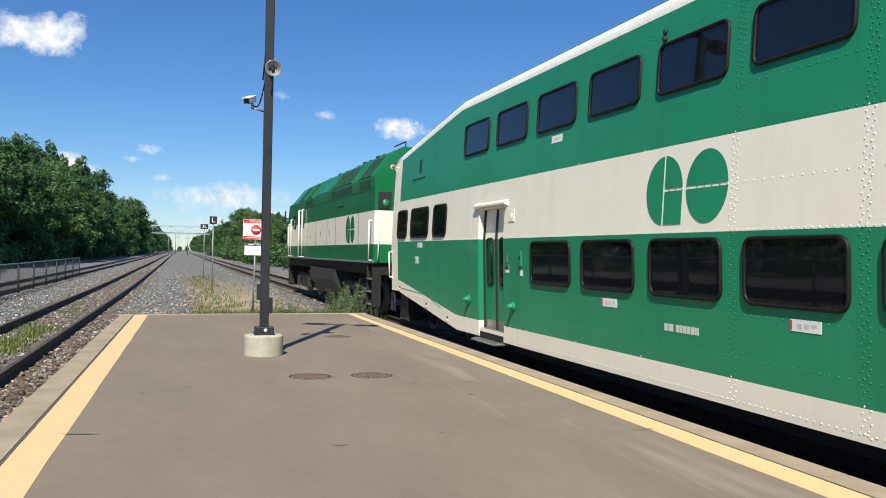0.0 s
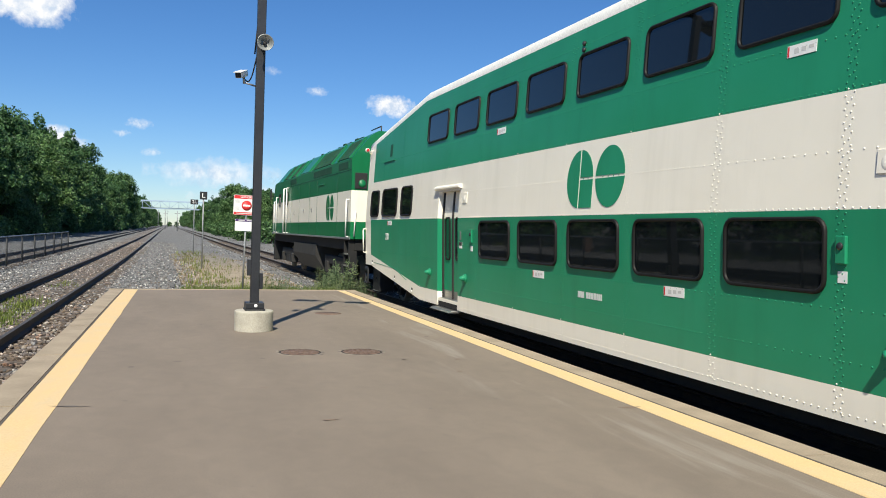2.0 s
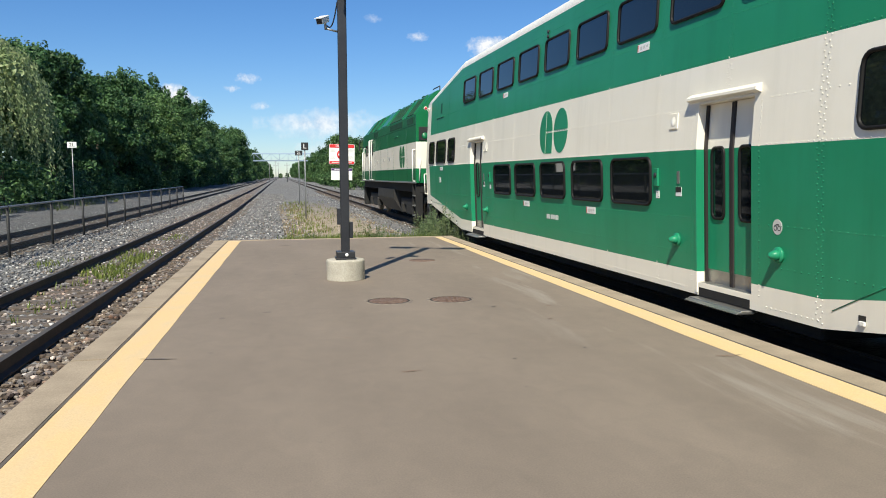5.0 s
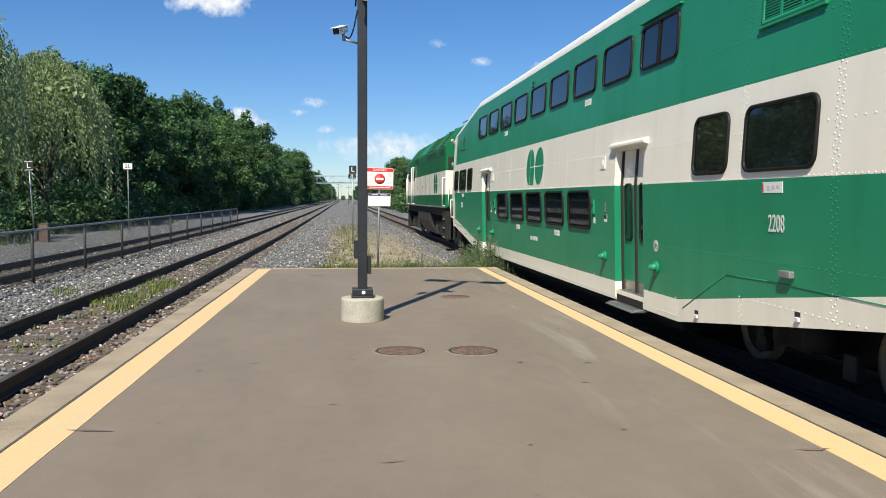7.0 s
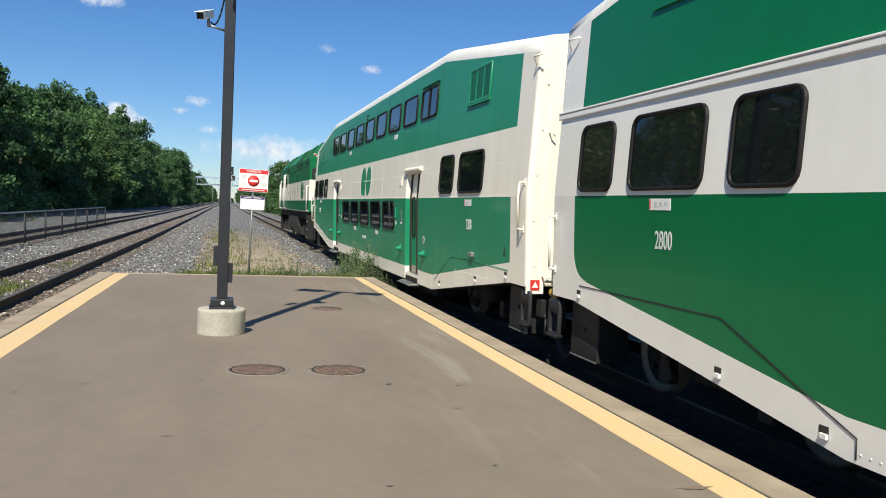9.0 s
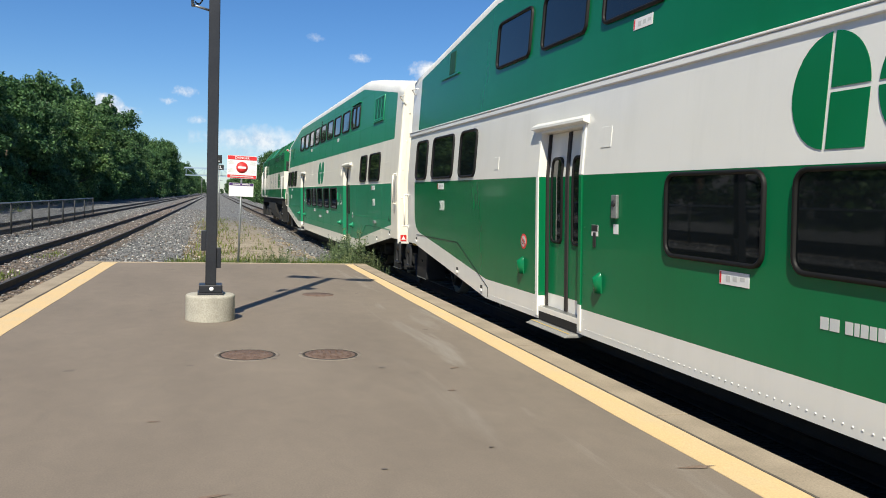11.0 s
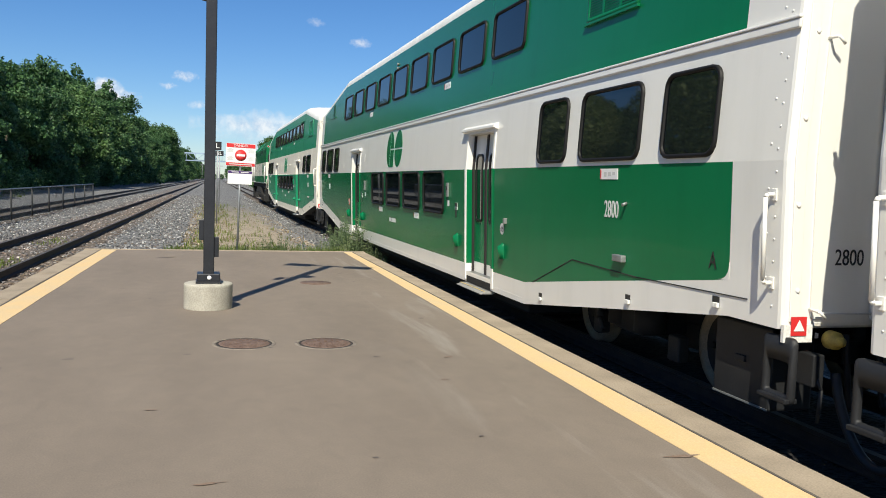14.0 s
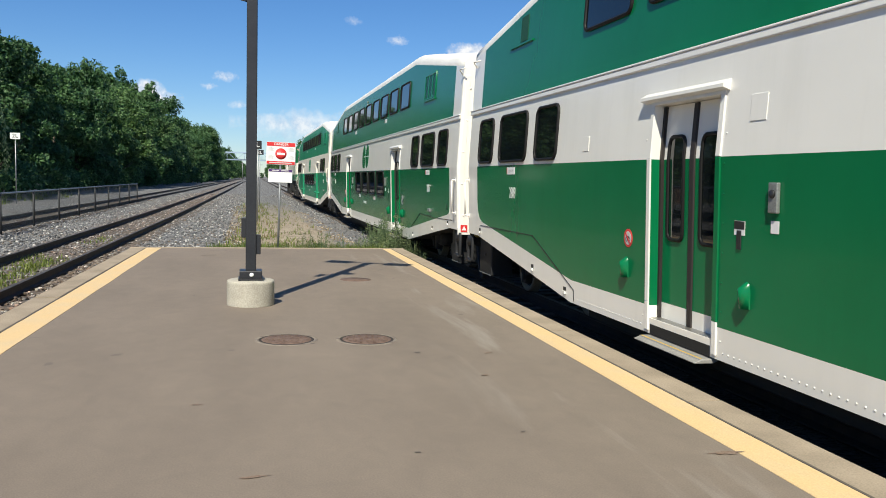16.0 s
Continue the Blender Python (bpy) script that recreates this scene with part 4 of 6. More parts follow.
    return part("body", bm, [cream, green, roofm, BLACK], parent)


BELT = 2.12                     # the side bends here
LEAN_UP, LEAN_DOWN = 0.05, 0.033


def lean_at(z):
    return LEAN_UP * (z - BELT) if z > BELT else LEAN_DOWN * (BELT - z)


def lean_sides(root):
    """Bends both sides of a coach at the belt: the upper part leans inwards, the lower one slightly too."""
    bpy.context.view_layer.update()
    inv = root.matrix_world.inverted()
    moved = set()
    below = ("equipment_box", "box_", "end_step", "tread", "underframe", "coupler", "hose", "truck", "wheel", "axle", "uncoupling", "power_plug", "cable")
    for ob in root.children_recursive:
        if ob.name.startswith(below) or ob.parent.name.startswith(("truck", "wheelset")):
            continue
        if ob.type != 'MESH' or ob.parent in moved:
            if ob.parent in moved:
                moved.add(ob)
            continue
        m = inv @ ob.matrix_world
        if ob.data.users > 1:
            # a piece on shared mesh: shifted and tilted as a whole
            side = -1 if m.translation.x < 0 else 1
            if abs(m.translation.x) < HALF - 0.2:
                continue
            z = m.translation.z
            ob.location.x -= side * lean_at(z)
            ob.rotation_euler.y = math.atan(LEAN_UP if z > BELT else -LEAN_DOWN)
            moved.add(ob)
            continue
        back = m.inverted()
        zs = [(m @ v.co).z for v in ob.data.vertices]
        if min(zs) < BELT - 0.04 and max(zs) > BELT + 0.04 and "rivets" not in ob.name:
            bm = bmesh.new()
            bm.from_mesh(ob.data)
            bmesh.ops.bisect_plane(bm, geom=bm.verts[:] + bm.edges[:] + bm.faces[:], dist=0.0005, plane_co=back @ Vector((0, 0, BELT)), plane_no=back.to_3x3() @ Vector((0, 0, 1)))
            bm.to_mesh(ob.data)
            bm.free()
        for v in ob.data.vertices:
            p = m @ v.co
            k = max(0.0, min(1.0, (abs(p.x) - 0.7) / 0.7))
            if k > 0 and p.z > 0.3:
                p.x -= math.copysign(lean_at(p.z), p.x) * k
                v.co = back @ p


mesh_cache = {}


def window_meshes(w, h, r, fr=0.037):
    key = (round(w, 3), round(h, 3))
    if key not in mesh_cache:
        bm = ring(bmesh.new(), rounded(-w / 2 - fr * .35, w / 2 + fr * .35, -h / 2 - fr * .35, h / 2 + fr * .35, r + fr * .35), rounded(-w / 2 + fr * .65, w / 2 - fr * .65, -h / 2 + fr * .65, h / 2 - fr * .65, max(r - fr * .65, 0.02)), 0.01, -0.035)
        a = bpy.data.meshes.new("window")
        bm.to_mesh(a)
        bm.free()
        a.materials.append(RUBBER)
        bm = plate(bmesh.new(), rounded(-w / 2 + .02, w / 2 - .02, -h / 2 + .02, h / 2 - .02, max(r - .02, 0.02)), 0.004, -0.008)
        b = bpy.data.meshes.new("pane")
        bm.to_mesh(b)
        bm.free()
        b.materials.append(GLASS)
        mesh_cache[key] = (a, b)
    return mesh_cache[key]


def window(parent, u, h, w, hh, r=0.11, side=-1):
    a, b = window_meshes(w, hh, r)
    ob = place("window", a, parent, loc=(side * (HALF + 0.001), u, h), turn=0.0 if side < 0 else math.pi)
    place("pane", b, ob)
    return ob


def door(parent, u0, u1, green, cream, side=-1, new_type=False):
    """Two sliding leaves in a recess, with a hood above and a step below."""
    d = new("door")
    d.parent = parent
    d.location = (side * HALF, (u0 + u1) / 2, 0)
    if side > 0:
        d.rotation_euler = (0, 0, math.pi)
    w = (u1 - u0) / 2
    for s in (-1, 1):
        a, b = sorted((s * 0.035, s * (w - 0.003)))
        bm = bmesh.new()
        for z0, z1, mi in ((DOOR_Z0 + .005, 0.66, 2), (0.66, BELT, 1), (BELT, DOOR_Z1 - .005, 0)):
            box(bm, 0.125, 0.155, a, b, z0, z1, mi)
        leaf = part("door_leaf", bm, [cream, green, STEEL if not new_type else cream], d)
        wu = s * (w * 0.52)
        z0, z1 = (1.27, 2.15) if not new_type else (1.30, 2.36)
        ww = 0.30 if not new_type else 0.33
        out, inn = rounded(wu - ww / 2, wu + ww / 2, z0, z1, 0.09), rounded(wu - ww / 2 + .035, wu + ww / 2 - .035, z0 + .035, z1 - .035, 0.06)
        part("window_seal", ring(bmesh.new(), out, inn, 0.127, 0.10), RUBBER, leaf)
        part("pane", plate(bmesh.new(), rounded(wu - ww / 2 + .02, wu + ww / 2 - .02, z0 + .02, z1 - .02, 0.07), 0.124, 0.117), GLASS, leaf)
    part("door_seal", boxed(0.105, 0.15, -0.042, 0.042, DOOR_Z0, DOOR_Z1 - 0.01, bevel=0.012), SEAL_AND_SHADE, d, "dark rubber seal where the leaves meet")
    # dark strips that stand for the line of shade along each jamb
    part("jamb_seal", boxed(0.09, 0.15, w - 0.035, w - 0.001, DOOR_Z0, DOOR_Z1 - 0.01), SEAL_AND_SHADE, d)
    part("jamb_seal", boxed(0.09, 0.15, -w + 0.001, -w + 0.035, DOOR_Z0, DOOR_Z1 - 0.01), SEAL_AND_SHADE, d)
    # bolted jamb strip on the forward edge; the newer doors have a raised frame in the band colours
    if new_type:
        for a, b in ((w + 0.002, w + 0.075), (-w - 0.075, -w - 0.002)):
            for z0, z1, m_ in ((0.36, 0.66, cream), (0.662, BELT, green if a < 0 else cream), (BELT + 0.002, DOOR_Z1 + 0.06, cream)):
                part("jamb_strip", boxed(-0.016, 0.02, a, b, z0, z1, bevel=0.006), m_, d)
        part("head_strip", boxed(-0.016, 0.02, -w, w, DOOR_Z1 + 0.002, DOOR_Z1 + 0.06, bevel=0.006), cream, d)
    else:
        for z0, z1, m_ in ((0.36, 0.62, cream), (0.621, BELT, green), (BELT + 0.001, DOOR_Z1 + 0.03, cream)):
            part("jamb_strip", boxed(-0.012, 0.02, w + 0.002, w + 0.055, z0, z1, bevel=0.005), m_, d)
        part("head_strip", boxed(-0.012, 0.02, -w, w, DOOR_Z1 + 0.001, DOOR_Z1 + 0.03, bevel=0.004), cream, d)
    # hood: a small sloped ledge
    bm = bmesh.new()
    prof = [(0.0, 2.69), (0.0, 2.79), (-0.075, 2.745), (-0.075, 2.715)]
    e0 = [bm.verts.new((x, -w - 0.12, z)) for x, z in prof]
    e1 = [bm.verts.new((x, w + 0.22, z)) for x, z in prof]
    for i in range(4):
        bm.faces.new((e0[i], e0[(i + 1) % 4], e1[(i + 1) % 4], e1[i]))
    bm.faces.new(e0)
    bm.faces.new(e1[::-1])
    bmesh.ops.recalc_face_normals(bm, faces=bm.faces[:])
    part("hood", bm, cream, d, "small rain hood")
    part("kick_plate", boxed(0.02, 0.13, -w + .01, w - .01, 0.47, 0.495), STEEL, d)
    st = boxed(-0.13 if not new_type else -0.11, 0.10, -w, w, 0.27, 0.315, bevel=0.012)
    step = part("step", st, STEEL if not new_type else HOODGREY, d, "metal step plate")
    if new_type:
        part("step_edge", boxed(-0.10, -0.085, -w + .02, w - .02, 0.312, 0.3165), YSTEP, step, "yellow edge line")
    # flat black plate on the skin, painted as the shade of a recess
    part("step_well", boxed(-0.004, 0.001, -w + .03, w - .03, 0.325, 0.43), BLACK, d, "black plate standing for the shaded recess above the step")
    part("step_riser", boxed(0.09, 0.14, -w, w, 0.30, 0.48), BLACK, d)


def logo(parent, u, green, base_z=2.22, w=0.72, h=0.80):
    """The two green plain shapes on the light band: each 4 mm thick."""
    lo = new("emblem")
    lo.parent = parent
    lo.location = (-HALF - 0.002, u, base_z + h / 2)
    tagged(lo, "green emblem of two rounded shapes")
    rx, rz, g = w / 2, h / 2, 0.017
    c1, c2 = w / 2 + 0.035, -w / 2 - 0.035

    def arc(c, a0, a1, n=14):
        return [(c + rx * math.cos(radians(a0 + (a1 - a0) * i / n)), rz * math.sin(radians(a0 + (a1 - a0) * i / n))) for i in range(n + 1)]
    # forward is +y, which is to the left as seen from the platform
    shapes = [
        [p for p in arc(c1, -90, 90) if p[0] >= c1 + g - 1e-6] + [(c1 + g, rz * 0.999), (c1 + g, -rz * 0.999)],
        [(c1 - g, g)] + [(c1 - g, rz * 0.999)] + [p for p in arc(c1, 90, 180) if p[0] < c1 - g and p[1] > g] + [(c1 - rx, g)],
        [(c1 - g, -g), (c1 - rx, -g), (c1 - rx, -rz), (c1 - g, -rz)],
        [p for p in arc(c2, 0, 180, 24) if p[1] > g] + [(c2 - rx, g), (c2 + rx, g)],
        [p for p in arc(c2, 180, 360, 24) if p[1] < -g] + [(c2 + rx, -g), (c2 - rx, -g)],
    ]
    for pts in shapes:
        part("emblem_piece", plate(bmesh.new(), pts, 0.0, -0.004), green, lo)


def placard(parent, u, z, w=0.40, h=0.11):
    p = part("placard", boxed(-HALF - 0.005, -HALF, u - w / 2, u + w / 2, z - h / 2, z + h / 2), WHITE, parent, "white notice plate with small print")
    part("red_edge", boxed(-HALF - 0.0065, -HALF - 0.0052, u + w / 2 - 0.027, u + w / 2 - 0.005, z - h / 2 + .008, z + h / 2 - .008), RED, p)
    for i in range(3):
        a = u + w / 2 - 0.09 - i * 0.09
        part("small_print", boxed(-HALF - 0.0065, -HALF - 0.0052, a - 0.06, a, z - 0.03 + 0.01 * i, z + 0.02), LIGHTGREY, p)


def bars(parent, u, z, widths, h, gap=0.05):
    """Lettering that is not to be read: plain bars of its size."""
    x = u
    for w in widths:
        if w > 0:
            part("lettering_bar", boxed(-HALF - 0.004, -HALF - 0.001, x - w, x, z - h / 2, z + h / 2), FLEET, parent, "plain white lettering bar")
            x -= w + gap
        else:
            x += w


def rivet_field(name, parent, spots, mats, r=0.011):
    """Many small domed rivet heads in one mesh; spots are (u, z, material index)."""
    V, Fs, M = [], [], []
    for u, z, mi in spots:
        b = len(V)
        n = 6
        for rr, dx in ((r, 0.001), (r * 0.76, -0.0042)):
            for i in range(n):
                t = 2 * math.pi * i / n
                V.append((-HALF + dx, u + rr * math.cos(t), z + rr * math.sin(t)))
        V.append((-HALF - 0.0060, u, z))
        for i in range(n):
            j = (i + 1) % n
            Fs.append((b + i, b + n + i, b + n + j, b + j))
            Fs.append((b + n + i, b + 2 * n, b + n + j))
            M += [mi, mi]
    me = bpy.data.meshes.new(name)
    me.from_pydata(V, [], Fs)
    for m in mats:
        me.materials.append(m)
    me.polygons.foreach_set("material_index", M)
    me.polygons.foreach_set("use_smooth", [True] * len(Fs))
    ob = new(name, me)
    ob.parent = parent
    tagged(ob, "rows of small painted rivet heads", kind="stuff")
    return ob


def band_index(u, z):
    if abs(u) > 11.96:
        return 0
    L = band_levels(u)
    return 1 if (L[1] < z < L[2]) or (L[3] < z < L[4]) else 0


BOLT = {}


def disc(r):
    return [(r * math.cos(2 * math.pi * i / 28), r * math.sin(2 * math.pi * i / 28)) for i in range(28)]


def wheelset(parent, u, name="wheelset", r=0.42):
    w = new(name)
    w.parent = parent
    w.location = (0, u, r)
    for s in (-1, 1):
        bm = lathe(bmesh.new(), [(0.0, -0.04), (0.10, -0.06), (0.13, -0.035), (0.33, -0.02), (0.35, -0.055), (r, -0.055), (r, 0.06), (r + 0.025, 0.07), (r + 0.025, 0.085), (0.3, 0.085), (0.0, 0.085)], 'x', 28)
        if s > 0:
            for v in bm.verts:
                v.co.x *= -1
            bmesh.ops.reverse_faces(bm, faces=bm.faces[:])
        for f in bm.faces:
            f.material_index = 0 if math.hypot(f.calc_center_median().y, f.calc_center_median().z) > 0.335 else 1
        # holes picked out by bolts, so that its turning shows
        part("wheel", bm, [WHEEL, BLACK], w, "black wheel with a tan rim coloured as sunlit", (s * 0.755, 0, 0))
        if s not in BOLT:
            bm = rod(bmesh.new(), (s * 0.06, 0, 0), (s * 0.025, 0, 0), 0.035, 8)
            BOLT[s] = bpy.data.meshes.new("wheel_bolt")
            bm.to_mesh(BOLT[s])
            bm.free()
            BOLT[s].materials.append(BLACK)
        for i in range(6):
            t = math.pi * i / 3
            place("wheel_bolt", BOLT[s], w, loc=(s * 0.755, 0.2 * math.cos(t), 0.2 * math.sin(t)))
    part("axle", rod(bmesh.new(), (-0.8, 0, 0), (0.8, 0, 0), 0.08, 12), BLACK, w)
    WHEELS.append((w, u, r))
    return w


WHEELS = []
# tan rim lightened so that the colour carries the sunlight on it
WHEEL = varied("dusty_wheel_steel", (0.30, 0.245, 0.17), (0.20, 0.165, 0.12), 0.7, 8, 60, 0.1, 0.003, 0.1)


def truck(parent, u):
    t = new("truck")
    t.parent = parent
    t.location = (0, u, 0)
    for s in (-1, 1):
        bm = boxed(s * 0.50 - 0.08, s * 0.50 + 0.08, -1.55, 1.55, 0.50, 0.68, bevel=0.03)
        box(bm, s * 0.50 - 0.07, s * 0.50 + 0.07, -0.55, 0.55, 0.24, 0.52, bevel=0.03)
        part("side_frame", bm, BLACK, t)
        for k in (-1.3, 1.3):
            part("axle_box", boxed(s * 0.50 - 0.13, s * 0.50 + 0.13, k - 0.17, k + 0.17, 0.27, 0.58, bevel=0.03), BLACK, t)
            part("brake_calliper", boxed(s * 0.98 - 0.07, s * 0.98 + 0.05, k * 0.62 - 0.10, k * 0.62 + 0.10, 0.20, 0.46, bevel=0.02), GEAR, t)
        for k in (-0.28, 0.28):
            part("air_spring", rod(bmesh.new(), (s * 1.0, k, 0.40), (s * 1.0, k, 0.66), 0.17, 14), BLACK, t)
        part("damper", rod(rod(bmesh.new(), (s * 1.15, 0.55, 0.42), (s * 1.15, 0.75, 0.70), 0.04, 10), (s * 1.15, 0.47, 0.30), (s * 1.15, 0.56, 0.44), 0.028, 8), GEAR, t)
    part("bolster", boxed(-1.1, 1.1, -0.3, 0.3, 0.35, 0.62, bevel=0.03), BLACK, t)
    for k in (-1.3, 1.3):
        wheelset(parent, u + k)


def coach(number, yc, new_type, low, high, wins, doors, label):
    green, cream = (GREEN_NEW, CREAM_NEW) if new_type else (GREEN_OLD, CREAM_OLD)
    c = thing("rail_coach", label, "rail coach", "coaches of the train", (XT, yc, RAIL))
    coach_body(c, green, cream, ROOF, doors)
    mark = 0.28 if new_type else 0.0
    for side in (-1, 1):
        for u in low:
            window(c, -side * (u - (0.02 if not new_type else 0.0)), 1.725, 1.32 if not new_type else 1.36, 0.655 if not new_type else 0.74, 0.12, side)
        for k in range(9):
            window(c, -side * (high - 1.68 * k), 4.065, 1.28, 0.60 if not new_type else 0.66, 0.10, side)
        for u, w in wins:
            window(c, -side * u, 2.545, w, 0.68 if not new_type else 0.74, 0.12, side)
        for a, b in doors:
            door(c, a, b, green, cream, side, new_type)
    logo(c, mark, green)
    bars(c, 0.36 + mark, 1.04, (0.075, 0.085, -0.04, 0.065, 0.04, 0.06, 0.055, 0.055, 0.02, 0.035), 0.085, 0.014)
    for u, z in ((-1.85, 1.24), (1.60, 1.24), (3.3, 3.60), (-3.6, 3.60), (10.05, 2.03), (-9.9, 2.03)):
        placard(c, u, z, 0.38 if z != 3.60 else 0.36)
    text_mesh("coach_number", number, 0.25, FLEET, c, (-HALF - 0.004, -9.97, 1.66), (90, 0, -90), "white fleet number", 0.002, 0.62)
    text_mesh("coach_number", number, 0.25, FLEET, c, (-HALF - 0.004, 10.3 if not new_type else 9.97, 1.68), (90, 0, -90), "white fleet number", 0.002, 0.62)
    rear, front = sum(doors[0]) / 2, sum(doors[1]) / 2
    for u in (front - (1.0 if not new_type else 1.09), front + 1.12, rear + 1.08, rear - 1.08):
        bell2(c, u, 0.98, new_type, green)
    # door gear: call box, key slot, speaker plate
    for u, s in ((rear + 1.62, 1), (front - (1.34 if not new_type else 1.44), -1)):
        bm = boxed(-HALF - 0.035, -HALF, u - 0.055, u + 0.055, 1.66, 1.90, bevel=0.008)
        cb = part("call_box", bm, GREYBOX if new_type else green, c, "door call box")
        part("call_button", lathe(bmesh.new(), [(0, -0.012), (0.03, -0.012), (0.035, 0), (0, 0)], 'x', 14), INK, cb, "", (-HALF - 0.035, u, 1.81))
        part("call_label", boxed(-HALF - 0.004, -HALF, u - 0.05, u + 0.05, 1.50, 1.60), WHITE, c, "white label")
        k = u - (0.58 if not new_type else 0.47) * s
        lz = 0.0 if not new_type else -0.14
        part("key_plate", boxed(-HALF - 0.012, -HALF, k - 0.03, k + 0.03, 1.70 + 2.6 * lz, 1.86 + 2.6 * lz, bevel=0.004), STEEL if not new_type else INK, c)
        lb = part("door_label", boxed(-HALF - 0.004, -HALF, k - 0.075, k + 0.075, 1.54 + lz * .6, 1.66 + lz * .6), WHITE, c, "white and black label")
        part("label_header", boxed(-HALF - 0.006, -HALF - 0.0042, k - 0.073, k + 0.073, 1.59 + lz * .6, 1.658 + lz * .6), INK, lb)
        v = u - 0.42 * s
        if new_type:
            if s < 0:
                for q, z, h in ((7.19, 2.34, 0.09), (front - 1.15, 2.51, 0.11)):
                    part("speaker_plate", boxed(-HALF - 0.006, -HALF, q - h, q + h, z - h, z + h, bevel=0.003), cream, c)
            continue
        sp = part("speaker_plate", boxed(-HALF - 0.014, -HALF, v - 0.11, v + 0.11, 2.40, 2.60, bevel=0.005), cream, c)
        part("speaker_dome", lathe(bmesh.new(), [(0, -0.003), (0.06, -0.003), (0.066, 0), (0, 0)], 'x', 20), cream, sp, "", (-HALF - 0.013, v, 2.49))
    # louvred vents under the roof slope
    ve = 0.0 if not new_type else 0.4
    v0, v1, w0, w1 = -10.60 + ve, -9.47 + ve, 3.70, 4.30
    vent = part("vent", ring(bmesh.new(), rounded(v0, v1, w0, w1, 0.012, 1), rounded(v0 + .05, v1 - .05, w0 + .05, w1 - .05, 0.008, 1), -HALF, -HALF - 0.02), green, c)
    part("vent_sill", boxed(-HALF - 0.035, -HALF, v0 - 0.03, v1 + 0.03, w0 - 0.03, w0, bevel=0.004), green, vent)
    # flat back plate, its darker green standing for shade behind the slats
    part("vent_recess", boxed(-HALF - 0.003, -HALF, v0 + .03, v1 - .03, w0 + .03, w1 - .03), VENT_DARK, vent)
    for k in (1, 2):
        u = v0 + (v1 - v0) * k / 3
        part("mullion", boxed(-HALF - 0.016, -HALF - 0.003, u - 0.022, u + 0.022, w0 + .04, w1 - .04), green, vent)
    for k in range(18):
        z = w0 + .06 + k * 0.0285
        part("slat", boxed(-HALF - 0.011, -HALF - 0.003, v0 + .045, v1 - .045, z, z + 0.012), green, vent)
    if new_type:
        part("small_vent", boxed(-HALF - 0.006, -HALF, 9.72, 10.04, 4.0, 4.38), VENT_DARK, c)
    else:
        part("small_vent", boxed(-HALF - 0.006, -HALF, 10.25, 10.45, 3.72, 4.02), VENT_DARK, c)
    l0, lz = (9.95, 3.60) if not new_type else (9.45, 3.95)
    part("vent_ledge", boxed(-HALF - 0.025, -HALF, l0, l0 + 1.05, lz, lz + 0.025), green, c)
    if not new_type:
        # the rearmost upper window slides, under a small drip rail
        part("window_bar", boxed(-HALF - 0.03, -HALF - 0.004, -6.745, -6.695, 3.77, 4.36), RUBBER, c, "dark bar between two sliding panes")
        part("drip_rail", boxed(-HALF - 0.05, -HALF, -7.42, -6.03, 4.425, 4.45, bevel=0.006), green, c)
    # grab rails, end hooks
    for u in (12.50, -12.47):
        up = 0.45 if not new_type and u < 0 else 0.0
        bm = rod(bmesh.new(), (-HALF - 0.08, u, 1.24 + up), (-HALF - 0.08, u, 1.85 + up), 0.017)
        for z, f in ((1.22 + up, 1), (1.87 + up, -1)):
            rod(bm, (-HALF, u, z), (-HALF - 0.065, u, z), 0.017)
            rod(bm, (-HALF - 0.065, u, z), (-HALF - 0.08, u, z + 0.02 * f), 0.017)
            box(bm, -HALF - 0.012, -HALF, u - 0.03, u + 0.03, z - 0.045, z + 0.045, bevel=0.005)
        part("grab_rail", bm, cream, c)
        bm = rod(bmesh.new(), (-HALF + 0.03, u, 3.90), (-HALF - 0.10, u - 0.16, 4.0), 0.013)
        rod(bm, (-HALF - 0.10, u - 0.16, 4.0), (-HALF - 0.02, u - 0.30, 4.02), 0.013)
        part("roof_hook", bm, cream, c)
    # number lamps, marker, cable, jacking brackets over black plates painted as shaded holes
    for z in (4.43, 4.52):
        part("side_lamp", lathe(bmesh.new(), [(0, -0.03), (0.03, -0.03), (0.035, 0.0), (0, 0)], 'x', 12), INK if not new_type else GREYBOX, c, "", (-HALF, 0.55, z))
    for s in (-1, 1):
        bm = bmesh.new()
        pts = PIPE[new_type, s]
        for (a, za), (b, zb) in zip(pts, pts[1:]):
            rod(bm, (-HALF - 0.003, s * a, za), (-HALF - 0.003, s * b, zb), 0.0055, 6)
        part("pipe", bm, BLACK if new_type else green, c, "thin pipe along the side")
        for u in ((8.15, 10.35, 11.8) if s < 0 else (7.8, 9.05, 11.8) if new_type else (8.15, 9.6, 11.8)):
            part("jacking_pad", boxed(-HALF - 0.006, -HALF, s * u - 0.045, s * u + 0.045, sill(u) + 0.06, sill(u) + 0.15), INK, c)
            part("pad_bracket", boxed(-HALF - 0.03, -HALF - 0.004, s * u - 0.05, s * u + 0.02, sill(u) + 0.06, sill(u) + 0.10, bevel=0.004), ROOF, c)
    part("lift_bracket", boxed(-HALF - 0.06, -HALF, -10.3, -10.1, 1.15, 1.22, bevel=0.01), GREYBOX, c)
    if new_type:
        part("lock_box", boxed(-HALF - 0.04, -HALF, rear - 1.24, rear - 1.17, 1.35, 1.43, bevel=0.006), GREYBOX, c)
        part("lock_knob", rod(bmesh.new(), (-HALF, -10.28, 1.74), (-HALF - 0.05, -10.28, 1.72), 0.016), GREYBOX, c)
